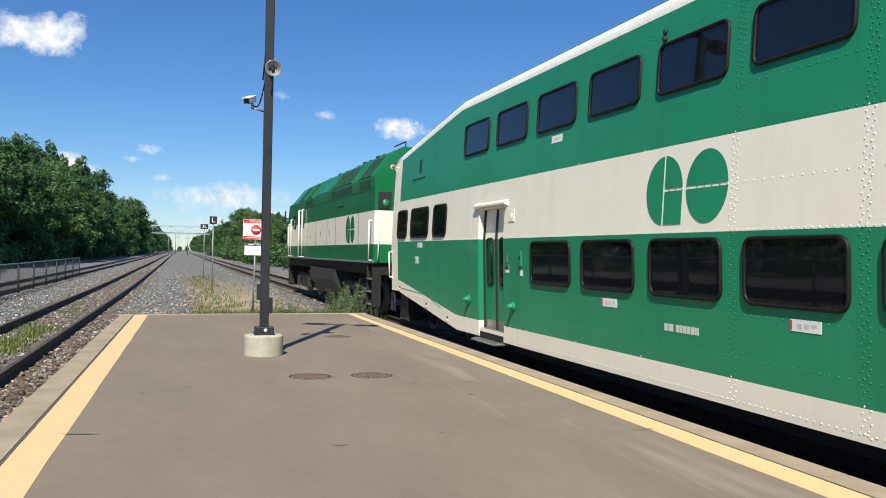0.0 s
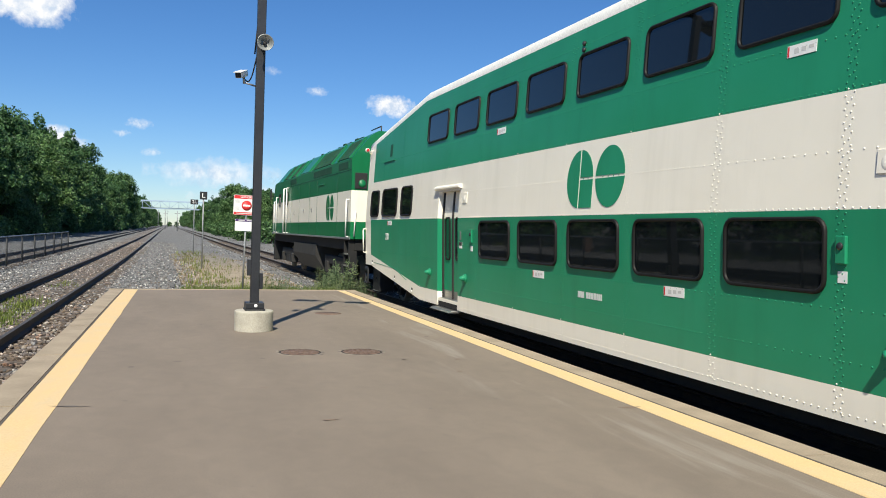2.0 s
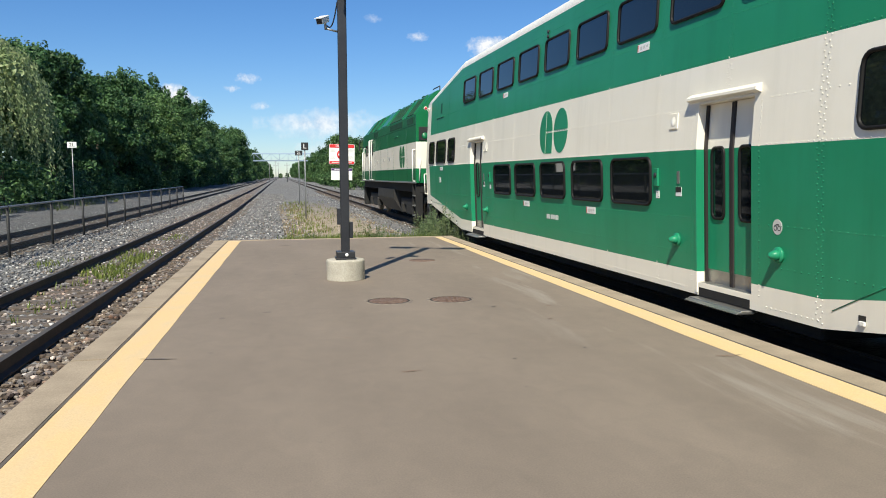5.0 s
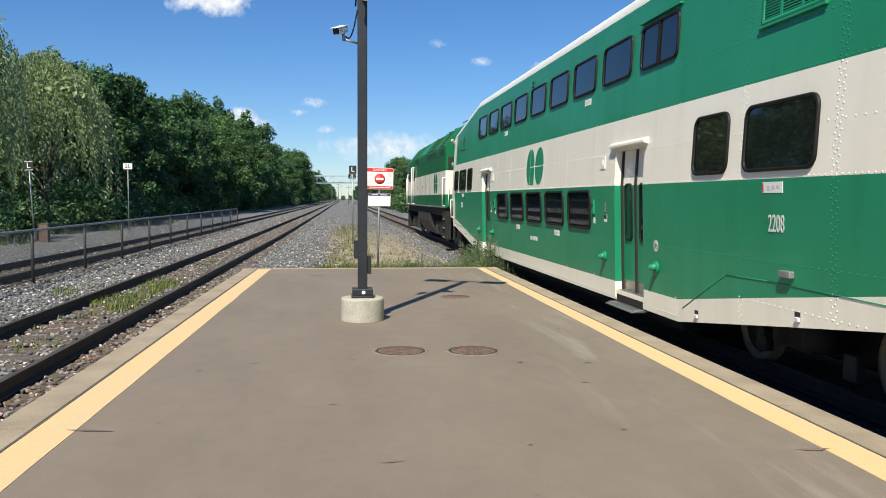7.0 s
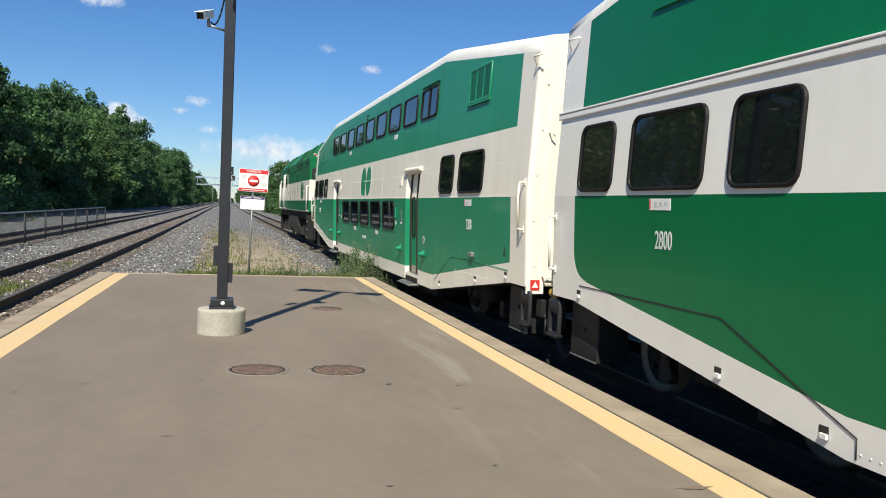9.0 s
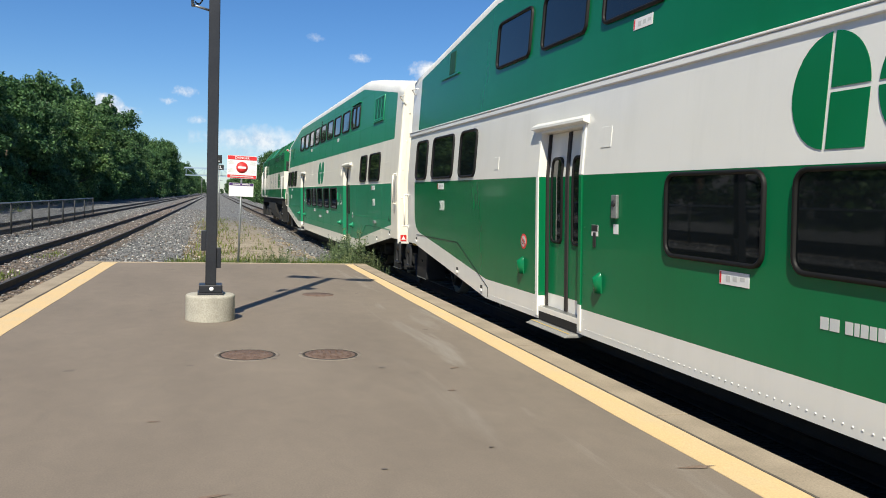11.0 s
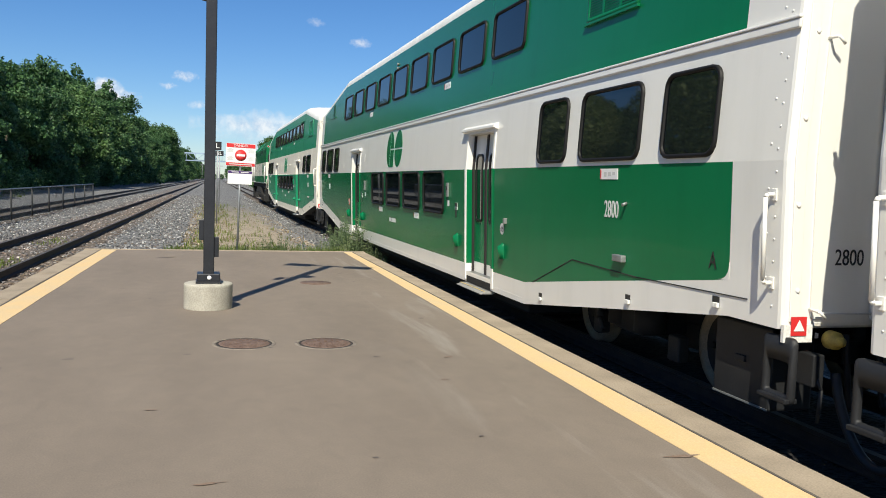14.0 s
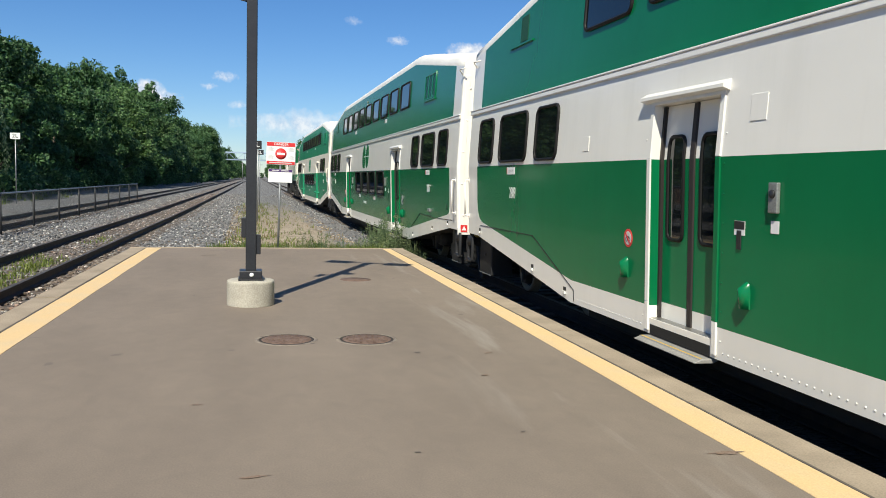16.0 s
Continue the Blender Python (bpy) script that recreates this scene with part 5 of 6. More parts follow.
    part("access_plate", plate(bmesh.new(), disc(0.08), 0.0, -0.004), LIGHTGREY, c, "round white pictogram", (-HALF, rear - 1.05, 1.27))
    for q in (-0.032, 0.032):
        v = rear - 1.05 + q
        part("pictogram_wheel", ring(bmesh.new(), rounded(v - 0.028, v + 0.028, 1.23, 1.286, 0.027), rounded(v - 0.019, v + 0.019, 1.239, 1.277, 0.018), -HALF - 0.0042, -HALF - 0.006), INK, c)
    part("pictogram_bar", boxed(-HALF - 0.006, -HALF - 0.0042, rear - 1.08, rear - 1.025, 1.288, 1.30), INK, c)
    if new_type:
        rd = part("warning_disc", plate(bmesh.new(), disc(0.10), 0.0, -0.004), RED, c, "red-ringed prohibition sign", (-HALF, front + 1.08, 1.28))
        part("disc_face", plate(bmesh.new(), disc(0.074), -0.0042, -0.007), LIGHTGREY, rd)
        for q in (-0.03, 0.03):
            part("symbol_wheel", ring(bmesh.new(), rounded(q - 0.026, q + 0.026, -0.04, 0.012, 0.025), rounded(q - 0.017, q + 0.017, -0.031, 0.003, 0.016), -0.0072, -0.0095), INK, rd)
        part("symbol_frame", boxed(-0.0095, -0.0072, -0.03, 0.026, 0.012, 0.022), INK, rd)
        sl = part("disc_slash", boxed(-0.012, -0.0097, -0.075, 0.075, -0.009, 0.009), RED, rd)
        sl.rotation_euler = (radians(45), 0, 0)
        # the light paint runs round the lower corners of the green panel
        for e in (-1, 1):
            bm = bmesh.new()
            u1, r = 11.958, 0.17 if e > 0 else 0.07
            u0 = u1 - 2 * r
            z0 = lambda u: sill(u) + 0.291
            pts = [(e * (u1 + 0.004), z0(u1) - 0.002), (e * (u1 + 0.004), z0(u1) + 2 * r)]
            for k in range(9):
                t = k / 8
                a = (1 - t) ** 2 * u1 + 2 * t * (1 - t) * u1 + t * t * u0
                z = (1 - t) ** 2 * (z0(u1) + 2 * r) + 2 * t * (1 - t) * z0(u1) + t * t * z0(u0)
                pts.append((e * a, z))
            pts.append((e * u0, z0(u0) - 0.002))
            part("corner_panel", plate(bm, pts, -HALF + 0.002, -HALF - 0.0015), cream, c)
        # rain gutter with a shadow gap
        bm = boxed(-HALF - 0.035, -HALF, -BODY, BODY, 3.125, 3.15, bevel=0.008)
        box(bm, -HALF - 0.026, -HALF, -BODY, BODY, 3.055, 3.125, bevel=0.012)
        part("gutter", bm, cream, c, "light grey rain gutter")
    # dark gear under the floor
    part("underframe", boxed(-1.28, 1.28, -7.4, 7.4, 0.16, 0.34, bevel=0.03), BLACK, c)
    for s in (-1, 1):
        truck(c, s * 9.75)
        bm = boxed(-1.30, -0.9, s * 11.95 - 0.36, s * 11.95 + 0.36, 0.19, 0.84, bevel=0.02)
        eb = part("equipment_box", bm, GEARBOX, c, "dark grey box with chipped edges")
        part("box_latch", boxed(-1.32, -1.298, s * 11.95 - 0.06, s * 11.95 + 0.06, 0.52, 0.57, bevel=0.005), STIRRUP, eb)
        part("box_rim", boxed(-1.307, -1.299, s * 11.95 - 0.35, s * 11.95 + 0.35, 0.195, 0.21), GREYBOX, eb, "bare worn metal edge")
        es = part("end_step", ring(bmesh.new(), rounded(s * 12.55 - 0.165, s * 12.55 + 0.165, 0.35, 0.84, 0.05), rounded(s * 12.55 - 0.115, s * 12.55 + 0.115, 0.42, 0.66, 0.02), -1.40, -1.45), STIRRUP, c, "dark grey steel stirrup step")
        part("tread", boxed(-1.48, -1.37, s * 12.55 - 0.155, s * 12.55 + 0.155, 0.365, 0.40, bevel=0.006), STIRRUP, es)
        part("coupler", boxed(-0.15, 0.15, s * 12.5 - 0.35, s * 12.5 + 0.42, 0.62, 0.88, bevel=0.04), BLACK, c)
        bm = boxed(-0.72, 0.72, s * 12.68 - 0.075, s * 12.68 + 0.075, 0.95, 3.9, bevel=0.04)
        part("end_fairing", bm, cream, c, "cream fairing round the gangway")
        bm = boxed(-0.65, 0.65, s * 12.9 - 0.08, s * 12.9 + 0.08, 0.95, 3.2, bevel=0.03)
        part("diaphragm", bm, RUBBER, c, "black rubber gangway between coaches")
        for k in range(2):
            part("hose", tube(bmesh.new(), [Vector((-0.6 - 0.3 * k, s * (12.62 + 0.1 * t), 0.85 - 0.55 * math.sin(t * 1.57))) for t in (i / 6 for i in range(7))], 0.025, 6), RUBBER, c)
        # bright end corner plate below the floor line, with its warning mark
        if s < 0:
            part("end_plate", boxed(-HALF, -HALF + 0.26, s * BODY - 0.01 if s > 0 else s * BODY - 0.02, s * BODY + 0.02 if s > 0 else s * BODY + 0.01, 0.80, 0.93), ROOF, c)
    wt = part("warning_mark", boxed(-HALF + 0.06, -HALF + 0.20, -BODY - 0.026, -BODY - 0.02, 0.85, 0.99), RED, c, "red high-voltage warning mark")
    bm = bmesh.new()
    tri = [bm.verts.new(p) for p in ((-HALF + 0.08, -BODY - 0.029, 0.885), (-HALF + 0.18, -BODY - 0.029, 0.885), (-HALF + 0.13, -BODY - 0.029, 0.97))]
    bm.faces.new(tri)
    part("mark_triangle", bm, WHITE, wt)
    # end wall: bolted corner strip and a shallow raised panel
    strip = part("corner_strip", boxed(-HALF + 0.055, -HALF + 0.15, -BODY - 0.012, -BODY + 0.01, 0.95, 3.9, bevel=0.005), cream, c)
    for k in range(5):
        z = 1.18 + 0.62 * k
        part("strip_bolt", lathe(bmesh.new(), [(0, -0.010), (0.016, -0.008), (0.022, 0), (0, 0)], 'y', 10), cream, strip, "", (-HALF + 0.085 + (LEAN_UP if z > BELT else -LEAN_DOWN) * (z - BELT), -BODY - 0.012, z))
    bm = bmesh.new()
    pts = rounded(-HALF + 0.24, -0.74, 0.97, 3.42, 0.05)
    a_r = [bm.verts.new((x, -BODY + 0.01, z)) for x, z in pts]
    b_r = [bm.verts.new((x, -BODY - 0.014, z)) for x, z in pts]
    for i in range(len(pts)):
        bm.faces.new((a_r[i], a_r[(i + 1) % len(pts)], b_r[(i + 1) % len(pts)], b_r[i]))
    bm.faces.new(b_r)
    bm.faces.new(a_r[::-1])
    bmesh.ops.recalc_face_normals(bm, faces=bm.faces[:])
    part("end_panel", bm, cream, c)
    # end wall: number, thin safety chain, hooks, yellow power plug with its looping cable
    text_mesh("end_number", number, 0.17, INK, c, (-0.93, -BODY - 0.018, 1.42), (90, 0, 0), "black fleet number on the end wall", 0.002, 0.8)
    bm = rod(bmesh.new(), (-HALF + 0.27, -BODY - 0.05, 1.02), (-0.72, -BODY - 0.05, 1.01), 0.007, 6)
    part("safety_chain", bm, LIGHTGREY, c)
    for z in (3.0, 1.04):
        bm = rod(bmesh.new(), (-HALF + 0.24, -BODY, z), (-HALF + 0.24, -BODY - 0.10, z), 0.012, 8)
        rod(bm, (-HALF + 0.24, -BODY - 0.10, z), (-HALF + 0.30, -BODY - 0.10, z - 0.05), 0.012, 8)
        part("end_hook", bm, cream, c)
    plug = part("power_plug", lathe(bmesh.new(), [(0, -0.10), (0.035, -0.10), (0.04, -0.05), (0.066, -0.045), (0.07, 0.03), (0.05, 0.06), (0, 0.06)], 'y', 18), YPLUG, c, "yellow power cable plug", (-1.06, -BODY - 0.06, 0.82))
    pts = [Vector((-0.04 * t, -0.05 - 0.95 * t, -0.08 - 0.72 * math.sin(math.pi * min(1, 0.02 + t)) ** 0.55)) for t in (i / 20 for i in range(20))]
    bm = tube(bmesh.new(), pts, 0.036)
    part("cable", bm, STIRRUP, plug, "thick dark grey cable loop")
    bm = boxed(-1.25, -1.15, -BODY - 0.10, -BODY + 0.10, 0.48, 0.72, bevel=0.01)
    for a, b in (((-1.2, -12.68, 0.55), (-1.2, -12.74, 0.47)), ((-1.2, -12.74, 0.47), (-1.2, -12.72, 0.22))):
        rod(bm, a, b, 0.016, 6)
    part("uncoupling_lever", bm, STIRRUP, c)
    text_mesh("end_letter", "A", 0.20, INK, c, (-HALF - 0.004, -11.74, 1.31), (90, 0, -90), "", 0.002, 0.8)
    # rivets
    def near_door(v, pad):
        return any(a - pad < v < b + pad for a, b in doors)
    rnd = random.Random(7)
    spots, emblem_spots = [], []
    if not new_type:
        for k in range(-7, 8):
            u = -0.84 + 1.68 * k
            if abs(u) > 12.2:
                continue
            for j in range(76):
                z = sill(u) + 0.05 + j * 0.057
                if z > eave(u) - 0.04:
                    break
                for d in (-0.035, 0.035):
                    uu = u + d + (0.012 if j % 2 else -0.012)
                    if near_door(uu, 0.1) and DOOR_Z0 - .2 < z < 2.82:
                        continue
                    if any(abs(uu - wu) < ww / 2 + .03 for wu, ww in wins) and 2.16 < z < 2.93:
                        continue
                    spots.append((uu, z + (0.028 if d > 0 else 0), band_index(uu, z)))
        for z, step in ((0.40, 0.085), (0.84, 0.11), (1.28, 0.11), (2.135, 0.085), (2.62, 0.13), (3.155, 0.085), (3.62, 0.11), (4.50, 0.11)):
            u = -11.8
            while u < 11.8:
                clear = sill(u) + 0.02 < z < eave(u) - 0.02
                if near_door(u, 0.22) and z < 2.85:
                    clear = False
                if z in (2.62,) and any(abs(u - wu) < ww / 2 + .05 for wu, ww in wins):
                    clear = False
                if z == 2.62 and abs(u) < 0.85:
                    emblem_spots.append((u, z, 1 if abs(abs(u) - 0.40) < 0.30 else 0))
                    clear = False
                if z == 0.40 and abs(u) > KNEE_LOW:
                    clear = False
                if clear:
                    spots.append((u, z, band_index(u, z)))
                u += step
    else:
        u = -7.5
        while u < 7.5:
            if not near_door(u, 0.1):
                spots.append((u, 0.40, 0))
            u += 0.085
    for e in (-1, 1):
        for j in range(48 if not new_type else 17):
            spots.append((e * 12.48, 1.05 + j * (0.06 if not new_type else 0.165), 0))
            if new_type and j % 2:
                spots.append((e * 12.40, 1.09 + j * 0.165, 0))
            if not new_type:
                spots.append((e * 12.05, 1.2 + j * 0.058, 0))
        for s in (-1, 1):
            for j in range(36 if not new_type else 8):
                uu = (front if e > 0 else rear) + s * 0.72
                z = 0.5 + j * (0.06 if not new_type else 0.26)
                spots.append((uu, z, band_index(uu, z)))
    rivet_field("rivets", c, spots, [cream, green], 0.0105)
    if emblem_spots:
        rivet_field("emblem_rivets", c, emblem_spots, [cream, green], 0.0105).location.x = -0.0055
    return c


def bell2(c, u, z, new_type, green):
    if not new_type:
        bm = lathe(bmesh.new(), [(0.0, -0.105), (0.028, -0.10), (0.052, -0.04), (0.062, 0.0)], 'x', 16)
        ob = part("lamp_cover", bm, green, c, "green bell-shaped cover", (-HALF - 0.018, u, z))
        part("flange", lathe(bmesh.new(), [(0.0, -0.010), (0.086, -0.010), (0.086, 0.018), (0.0, 0.018)], 'x', 20), green, ob)
    else:
        bm = bmesh.new()
        rows = []
        for k in range(11):
            t = math.pi * k / 10
            cc, s = math.cos(t) * 0.054, math.sin(t)
            rows.append([bm.verts.new((0.002, cc, 0.10 * s)), bm.verts.new((-0.075 * s - 0.01, cc * 0.9, -0.06 + 0.10 * s)), bm.verts.new((-0.05 * s - 0.01, cc * 0.9, -0.13)), bm.verts.new((0.002, cc, -0.13))])
        for a, b in zip(rows, rows[1:]):
            for i in range(3):
                bm.faces.new((a[i], a[i + 1], b[i + 1], b[i])).smooth = True
        bm.faces.new(rows[0])
        bm.faces.new(rows[-1])
        bmesh.ops.recalc_face_normals(bm, faces=bm.faces[:])
        part("lamp_cover", bm, green, c, "green hooded cover", (-HALF, u, z))


YPLUG = varied("grimy_yellow_plug", (0.50, 0.36, 0.06), (0.30, 0.22, 0.06), 0.55, 14, 60, 0.1)
VENT_DARK = varied("dark_green_grille", (0.006, 0.062, 0.03), (0.01, 0.08, 0.04), 0.6, 5, 60, 0.1)

PIPE = {(True, 1): [(7.5, 0.36), (7.5, 0.50), (9.05, 1.09), (11.78, 1.08)], (True, -1): [(7.9, 0.66), (9.05, 1.06), (10.5, 1.03), (12.2, 1.06)], (False, 1): [(8.6, 0.70), (9.6, 0.92), (11.7, 0.98)], (False, -1): [(7.75, 0.53), (8.9, 1.06), (9.8, 1.08), (11.9, 1.06)]}
WINS_NEW = ((11.47, 0.80), (10.03, 1.30), (8.57, 0.84), (-8.40, 0.82), (-9.83, 1.30), (-11.30, 0.82))
COACH1 = coach("2208", 7.50, False, (3.36, 1.68, 0.0, -1.68, -3.36), 6.72, ((11.58, 0.80), (10.14, 1.34), (8.66, 0.86), (-8.49, 0.86), (-9.96, 1.32)), ((-6.42, -5.27), (5.15, 6.32)), "green and cream riveted double-deck rail coach with tinted windows")
COACH2 = coach("2800", -18.59, True, (1.93, 0.24, -1.42, -3.12), 6.88, WINS_NEW, ((-6.30, -5.10), (4.42, 5.58)), "glossy green and light grey double-deck rail coach with smooth sides")
COACH3 = coach("2809", -44.585, True, (1.5, -0.19, -1.85, -3.5), 6.88, WINS_NEW, ((-6.30, -5.10), (4.32, 5.50)), "glossy green and light grey double-deck rail coach behind the others")


def locomotive():
    """Hood-bodied passenger engine: space as the coaches', y = 0 at its rear."""
    L = thing("locomotive", "green and cream diesel locomotive with a sloped cab and dark radiators", "locomotive", at=(XT, 21.95, RAIL))
    W = 1.5
    end = 18.1
    # cross section up one side: sill, shoulder, slanted radiator, roof
    sec = [(W, 1.56), (W, 2.08), (W, 3.03), (W, 4.00), (0.95, 4.70), (0.70, 4.86)]
    secm = [1, 0, 1, 1, 1]
    bm = bmesh.new()
    cuts = [0.0, 0.25, 14.4, end - 1.9]
    full = [(-x, z) for x, z in sec] + [(x, z) for x, z in sec[::-1]]
    mats_full = secm + [1] + secm[::-1]
    rows = [[bm.verts.new((x, u, z)) for x, z in full] for u in cuts]
    # the cab leans back at the front
    front = [(x * 0.985, end - (0.15 if z < 3.0 else 0.15 + (z - 3.0) * 0.75), min(z, 4.40)) for x, z in full]
    rows.append([bm.verts.new(p) for p in front])
    for a, b in zip(rows, rows[1:]):
        for i in range(len(full) - 1):
            f = bm.faces.new((a[i], b[i], b[i + 1], a[i + 1]))
            f.material_index = mats_full[i]
    bm.faces.new(rows[-1]).material_index = 1
    # rear face in bands
    back = rows[0]
    n = len(full)
    for i in range(5):
        f = bm.faces.new((back[i], back[i + 1], back[n - 2 - i], back[n - 1 - i]))
        f.material_index = mats_full[i]
    bmesh.ops.recalc_face_normals(bm, faces=bm.faces[:])
    body = part("body", bm, [CREAM_OLD, GREEN_LOCO], L)
    # dark slanted radiator and grille panels along the shoulder
    # sloped panels with slanted ends, framed by raised ribs
    p0, p1 = (-W, 4.01), (-0.95, 4.70)
    nx, nz = -0.782, 0.623

    def sloped(u0, u1, skew, out, t0=0.04, t1=0.96):
        bm = bmesh.new()
        vs = []
        for u, t in ((u0, t0), (u1, t0), (u1 + skew, t1), (u0 + skew, t1)):
            x, z = p0[0] + (p1[0] - p0[0]) * t, p0[1] + (p1[1] - p0[1]) * t
            vs.append([bm.verts.new((x + nx * d, u, z + nz * d)) for d in (-0.01, out)])
        bm.faces.new([v[1] for v in vs])
        bm.faces.new([v[0] for v in vs[::-1]])
        for a, b in zip(vs, vs[1:] + vs[:1]):
            bm.faces.new((a[0], a[1], b[1], b[0]))
        bmesh.ops.recalc_face_normals(bm, faces=bm.faces[:])
        return bm
    for u0, u1, m_, tag_ in ((0.35, 2.1, RADIATOR, "dark slanted radiator grille"), (3.1, 6.6, RADIATOR, "dark slanted radiator grille"), (7.4, 9.6, GREEN_LOCO, "green sloped panel"), (10.6, 12.0, RADIATOR, "dark slanted radiator grille"), (12.6, 14.1, RADIATOR, "dark slanted radiator grille")):
        pn = part("radiator_panel", sloped(u0, u1, 0.18, 0.018), m_, body, tag_)
        for e in (u0 - 0.05, u1):
            part("panel_rib", sloped(e, e + 0.05, 0.18, 0.04, 0.0, 1.0), GREEN_LOCO, pn)
        if m_ is RADIATOR:
            n_ = int((u1 - u0) / 0.16)
            for k in range(1, n_):
                e = u0 + (u1 - u0) * k / n_
                part("grille_bar", sloped(e - 0.01, e + 0.01, 0.18, 0.026, 0.06, 0.94), RADIATOR, pn)
    # dark side intake below the shoulder, with a drip ledge
    for u0, u1 in ((0.5, 1.9), (3.0, 6.4), (10.4, 12.1)):
        part("side_intake", boxed(-W - 0.010, -W, u0, u1, 3.72, 3.93), RADIATOR, body)
    part("drip_ledge", boxed(-W - 0.03, -W, 4.2, 5.3, 3.38, 3.42, bevel=0.006), GREEN_LOCO, body)
    for u, h in ((2.6, .07), (3.4, .10), (4.4, .07), (5.3, .10), (6.2, .06), (8.2, .06), (9.6, .08), (11.6, .06)):
        part("roof_fan", boxed(-0.62, 0.62, u - 0.2, u + 0.2, 4.85, 4.87 + h, bevel=0.02), RADIATOR, L)
    part("roof_rail", rod(rod(bmesh.new(), (-0.6, 0.1, 5.02), (-0.6, 1.3, 5.02), 0.02), (-0.6, 0.1, 4.8), (-0.6, 0.1, 5.02), 0.02), INK, L)
    # rear window with its disc; a black block stands for the dark opening
    rw = part("rear_opening", boxed(-1.40, -1.02, -0.03, 0.0, 3.08, 3.56, bevel=0.01), INK, L)
    part("rear_disc", lathe(bmesh.new(), [(0, -0.05), (0.10, -0.05), (0.12, -0.03), (0, -0.03)], 'y', 16), GREEN_LOCO, rw, "", (-1.18, 0, 3.24))
    # panel joints and doors along the side
    for u in (2.0, 5.6, 7.2, 9.6, 11.8, 13.6):
        part("side_panel_joint", boxed(-W - 0.006, -W, u - 0.012, u + 0.012, 1.62, 3.60), VENT_DARK, L)
    for u, z in ((6.6, 2.45), (8.4, 2.45), (10.8, 2.4)):
        part("door_latch", boxed(-W - 0.03, -W, u - 0.03, u + 0.03, z, z + 0.16, bevel=0.006), STEEL, L)
    part("side_ledge", boxed(-W - 0.03, -W, 0.0, end - 0.4, 1.54, 1.60, bevel=0.008), GALV, L, "pale ledge along the sill")
    part("side_seam", boxed(-W - 0.008, -W, 0.0, 14.4, 3.64, 3.66), VENT_DARK, L)
    # handrails at the rear corner, cab door and cab front
    for u, z0, z1 in ((0.25, 1.62, 2.75), (12.6, 1.62, 3.62), (13.4, 1.62, 3.62), (13.55, 1.62, 3.62), (15.9, 1.62, 3.3), (16.6, 1.62, 3.1)):
        bm = rod(bmesh.new(), (-W - 0.09, u, z0), (-W - 0.09, u, z1), 0.022)
        for z in (z0, z1):
            rod(bm, (-W, u, z), (-W - 0.09, u, z), 0.022)
        part("handrail", bm, ROOF, L, "white handrail")
    part("rear_handrail", rod(bmesh.new(), (-W + 0.10, -0.06, 1.62), (-W + 0.14, -0.06, 2.4), 0.02), ROOF, L, "white handrail")
    for u in (12.95, 15.2):
        ob = window(L, u, 3.15, 0.62, 0.55, 0.08)
    part("mirror", boxed(-W - 0.24, -W - 0.18, 16.9, 17.1, 3.2, 3.75, bevel=0.02), INK, L, "black rear-view mirror")
    part("mirror_arm", rod(bmesh.new(), (-W, 16.9, 3.4), (-W - 0.2, 17.0, 3.4), 0.018), INK, L)
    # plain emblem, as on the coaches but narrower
    logo_l(L, 3.2)
    # under the frame: tank, trucks, steps, pilot
    bm = bmesh.new()
    tank = [(-1.42, 1.25), (-1.45, 0.85), (-1.05, 0.28), (1.05, 0.28), (1.45, 0.85), (1.42, 1.25)]
    a = [bm.verts.new((x, 6.0, z)) for x, z in tank]
    b = [bm.verts.new((x, 11.2, z)) for x, z in tank]
    for i in range(6):
        bm.faces.new((a[i], a[(i + 1) % 6], b[(i + 1) % 6], b[i]))
    bm.faces.new(a)
    bm.faces.new(b)
    bmesh.ops.recalc_face_normals(bm, faces=bm.faces[:])
    part("fuel_tank", bm, varied("dusty_tank", (0.020, 0.019, 0.018), (0.036, 0.033, 0.030), 0.6, 3, 50, 0.1), L, "dusty dark fuel tank")
    part("frame", boxed(-1.35, 1.35, 0.1, end - 0.3, 1.20, 1.56, bevel=0.02), BLACK, L)
    for u in (3.2, 13.9):
        t = new("truck")
        t.parent = L
        t.location = (0, u, 0)
        for s in (-1, 1):
            bm = boxed(s * 1.15 - 0.1, s * 1.15 + 0.1, -1.9, 1.9, 0.62, 0.92, bevel=0.03)
            box(bm, s * 1.15 - 0.1, s * 1.15 + 0.1, -0.6, 0.6, 0.30, 0.64, bevel=0.03)
            part("side_frame", bm, BLACK, t)
            for k in (-1.37, 1.37):
                part("axle_box", boxed(s * 1.18 - 0.14, s * 1.18 + 0.14, k - 0.2, k + 0.2, 0.32, 0.72, bevel=0.03), GEAR, t)
        for k in (-1.37, 1.37):
            wheelset(L, u + k, "wheelset", 0.5)
    for i in range(3):
        part("rear_step", boxed(-W - 0.02, -W + 0.25, 0.15, 0.75, 0.35 + 0.36 * i, 0.39 + 0.36 * i), GREYBOX, L)
    for u in (0.13, 0.77):
        part("step_stringer", boxed(-W - 0.01, -W + 0.25, u - 0.02, u + 0.02, 0.30, 1.5), BLACK, L)
    bm = boxed(-1.35, 1.35, end - 0.3, end + 0.1, 0.22, 1.3, bevel=0.05)
    part("pilot", bm, BLACK, L)
    part("coupler", boxed(-0.15, 0.15, -0.75, 0.2, 0.75, 1.0, bevel=0.04), BLACK, L)
    return L


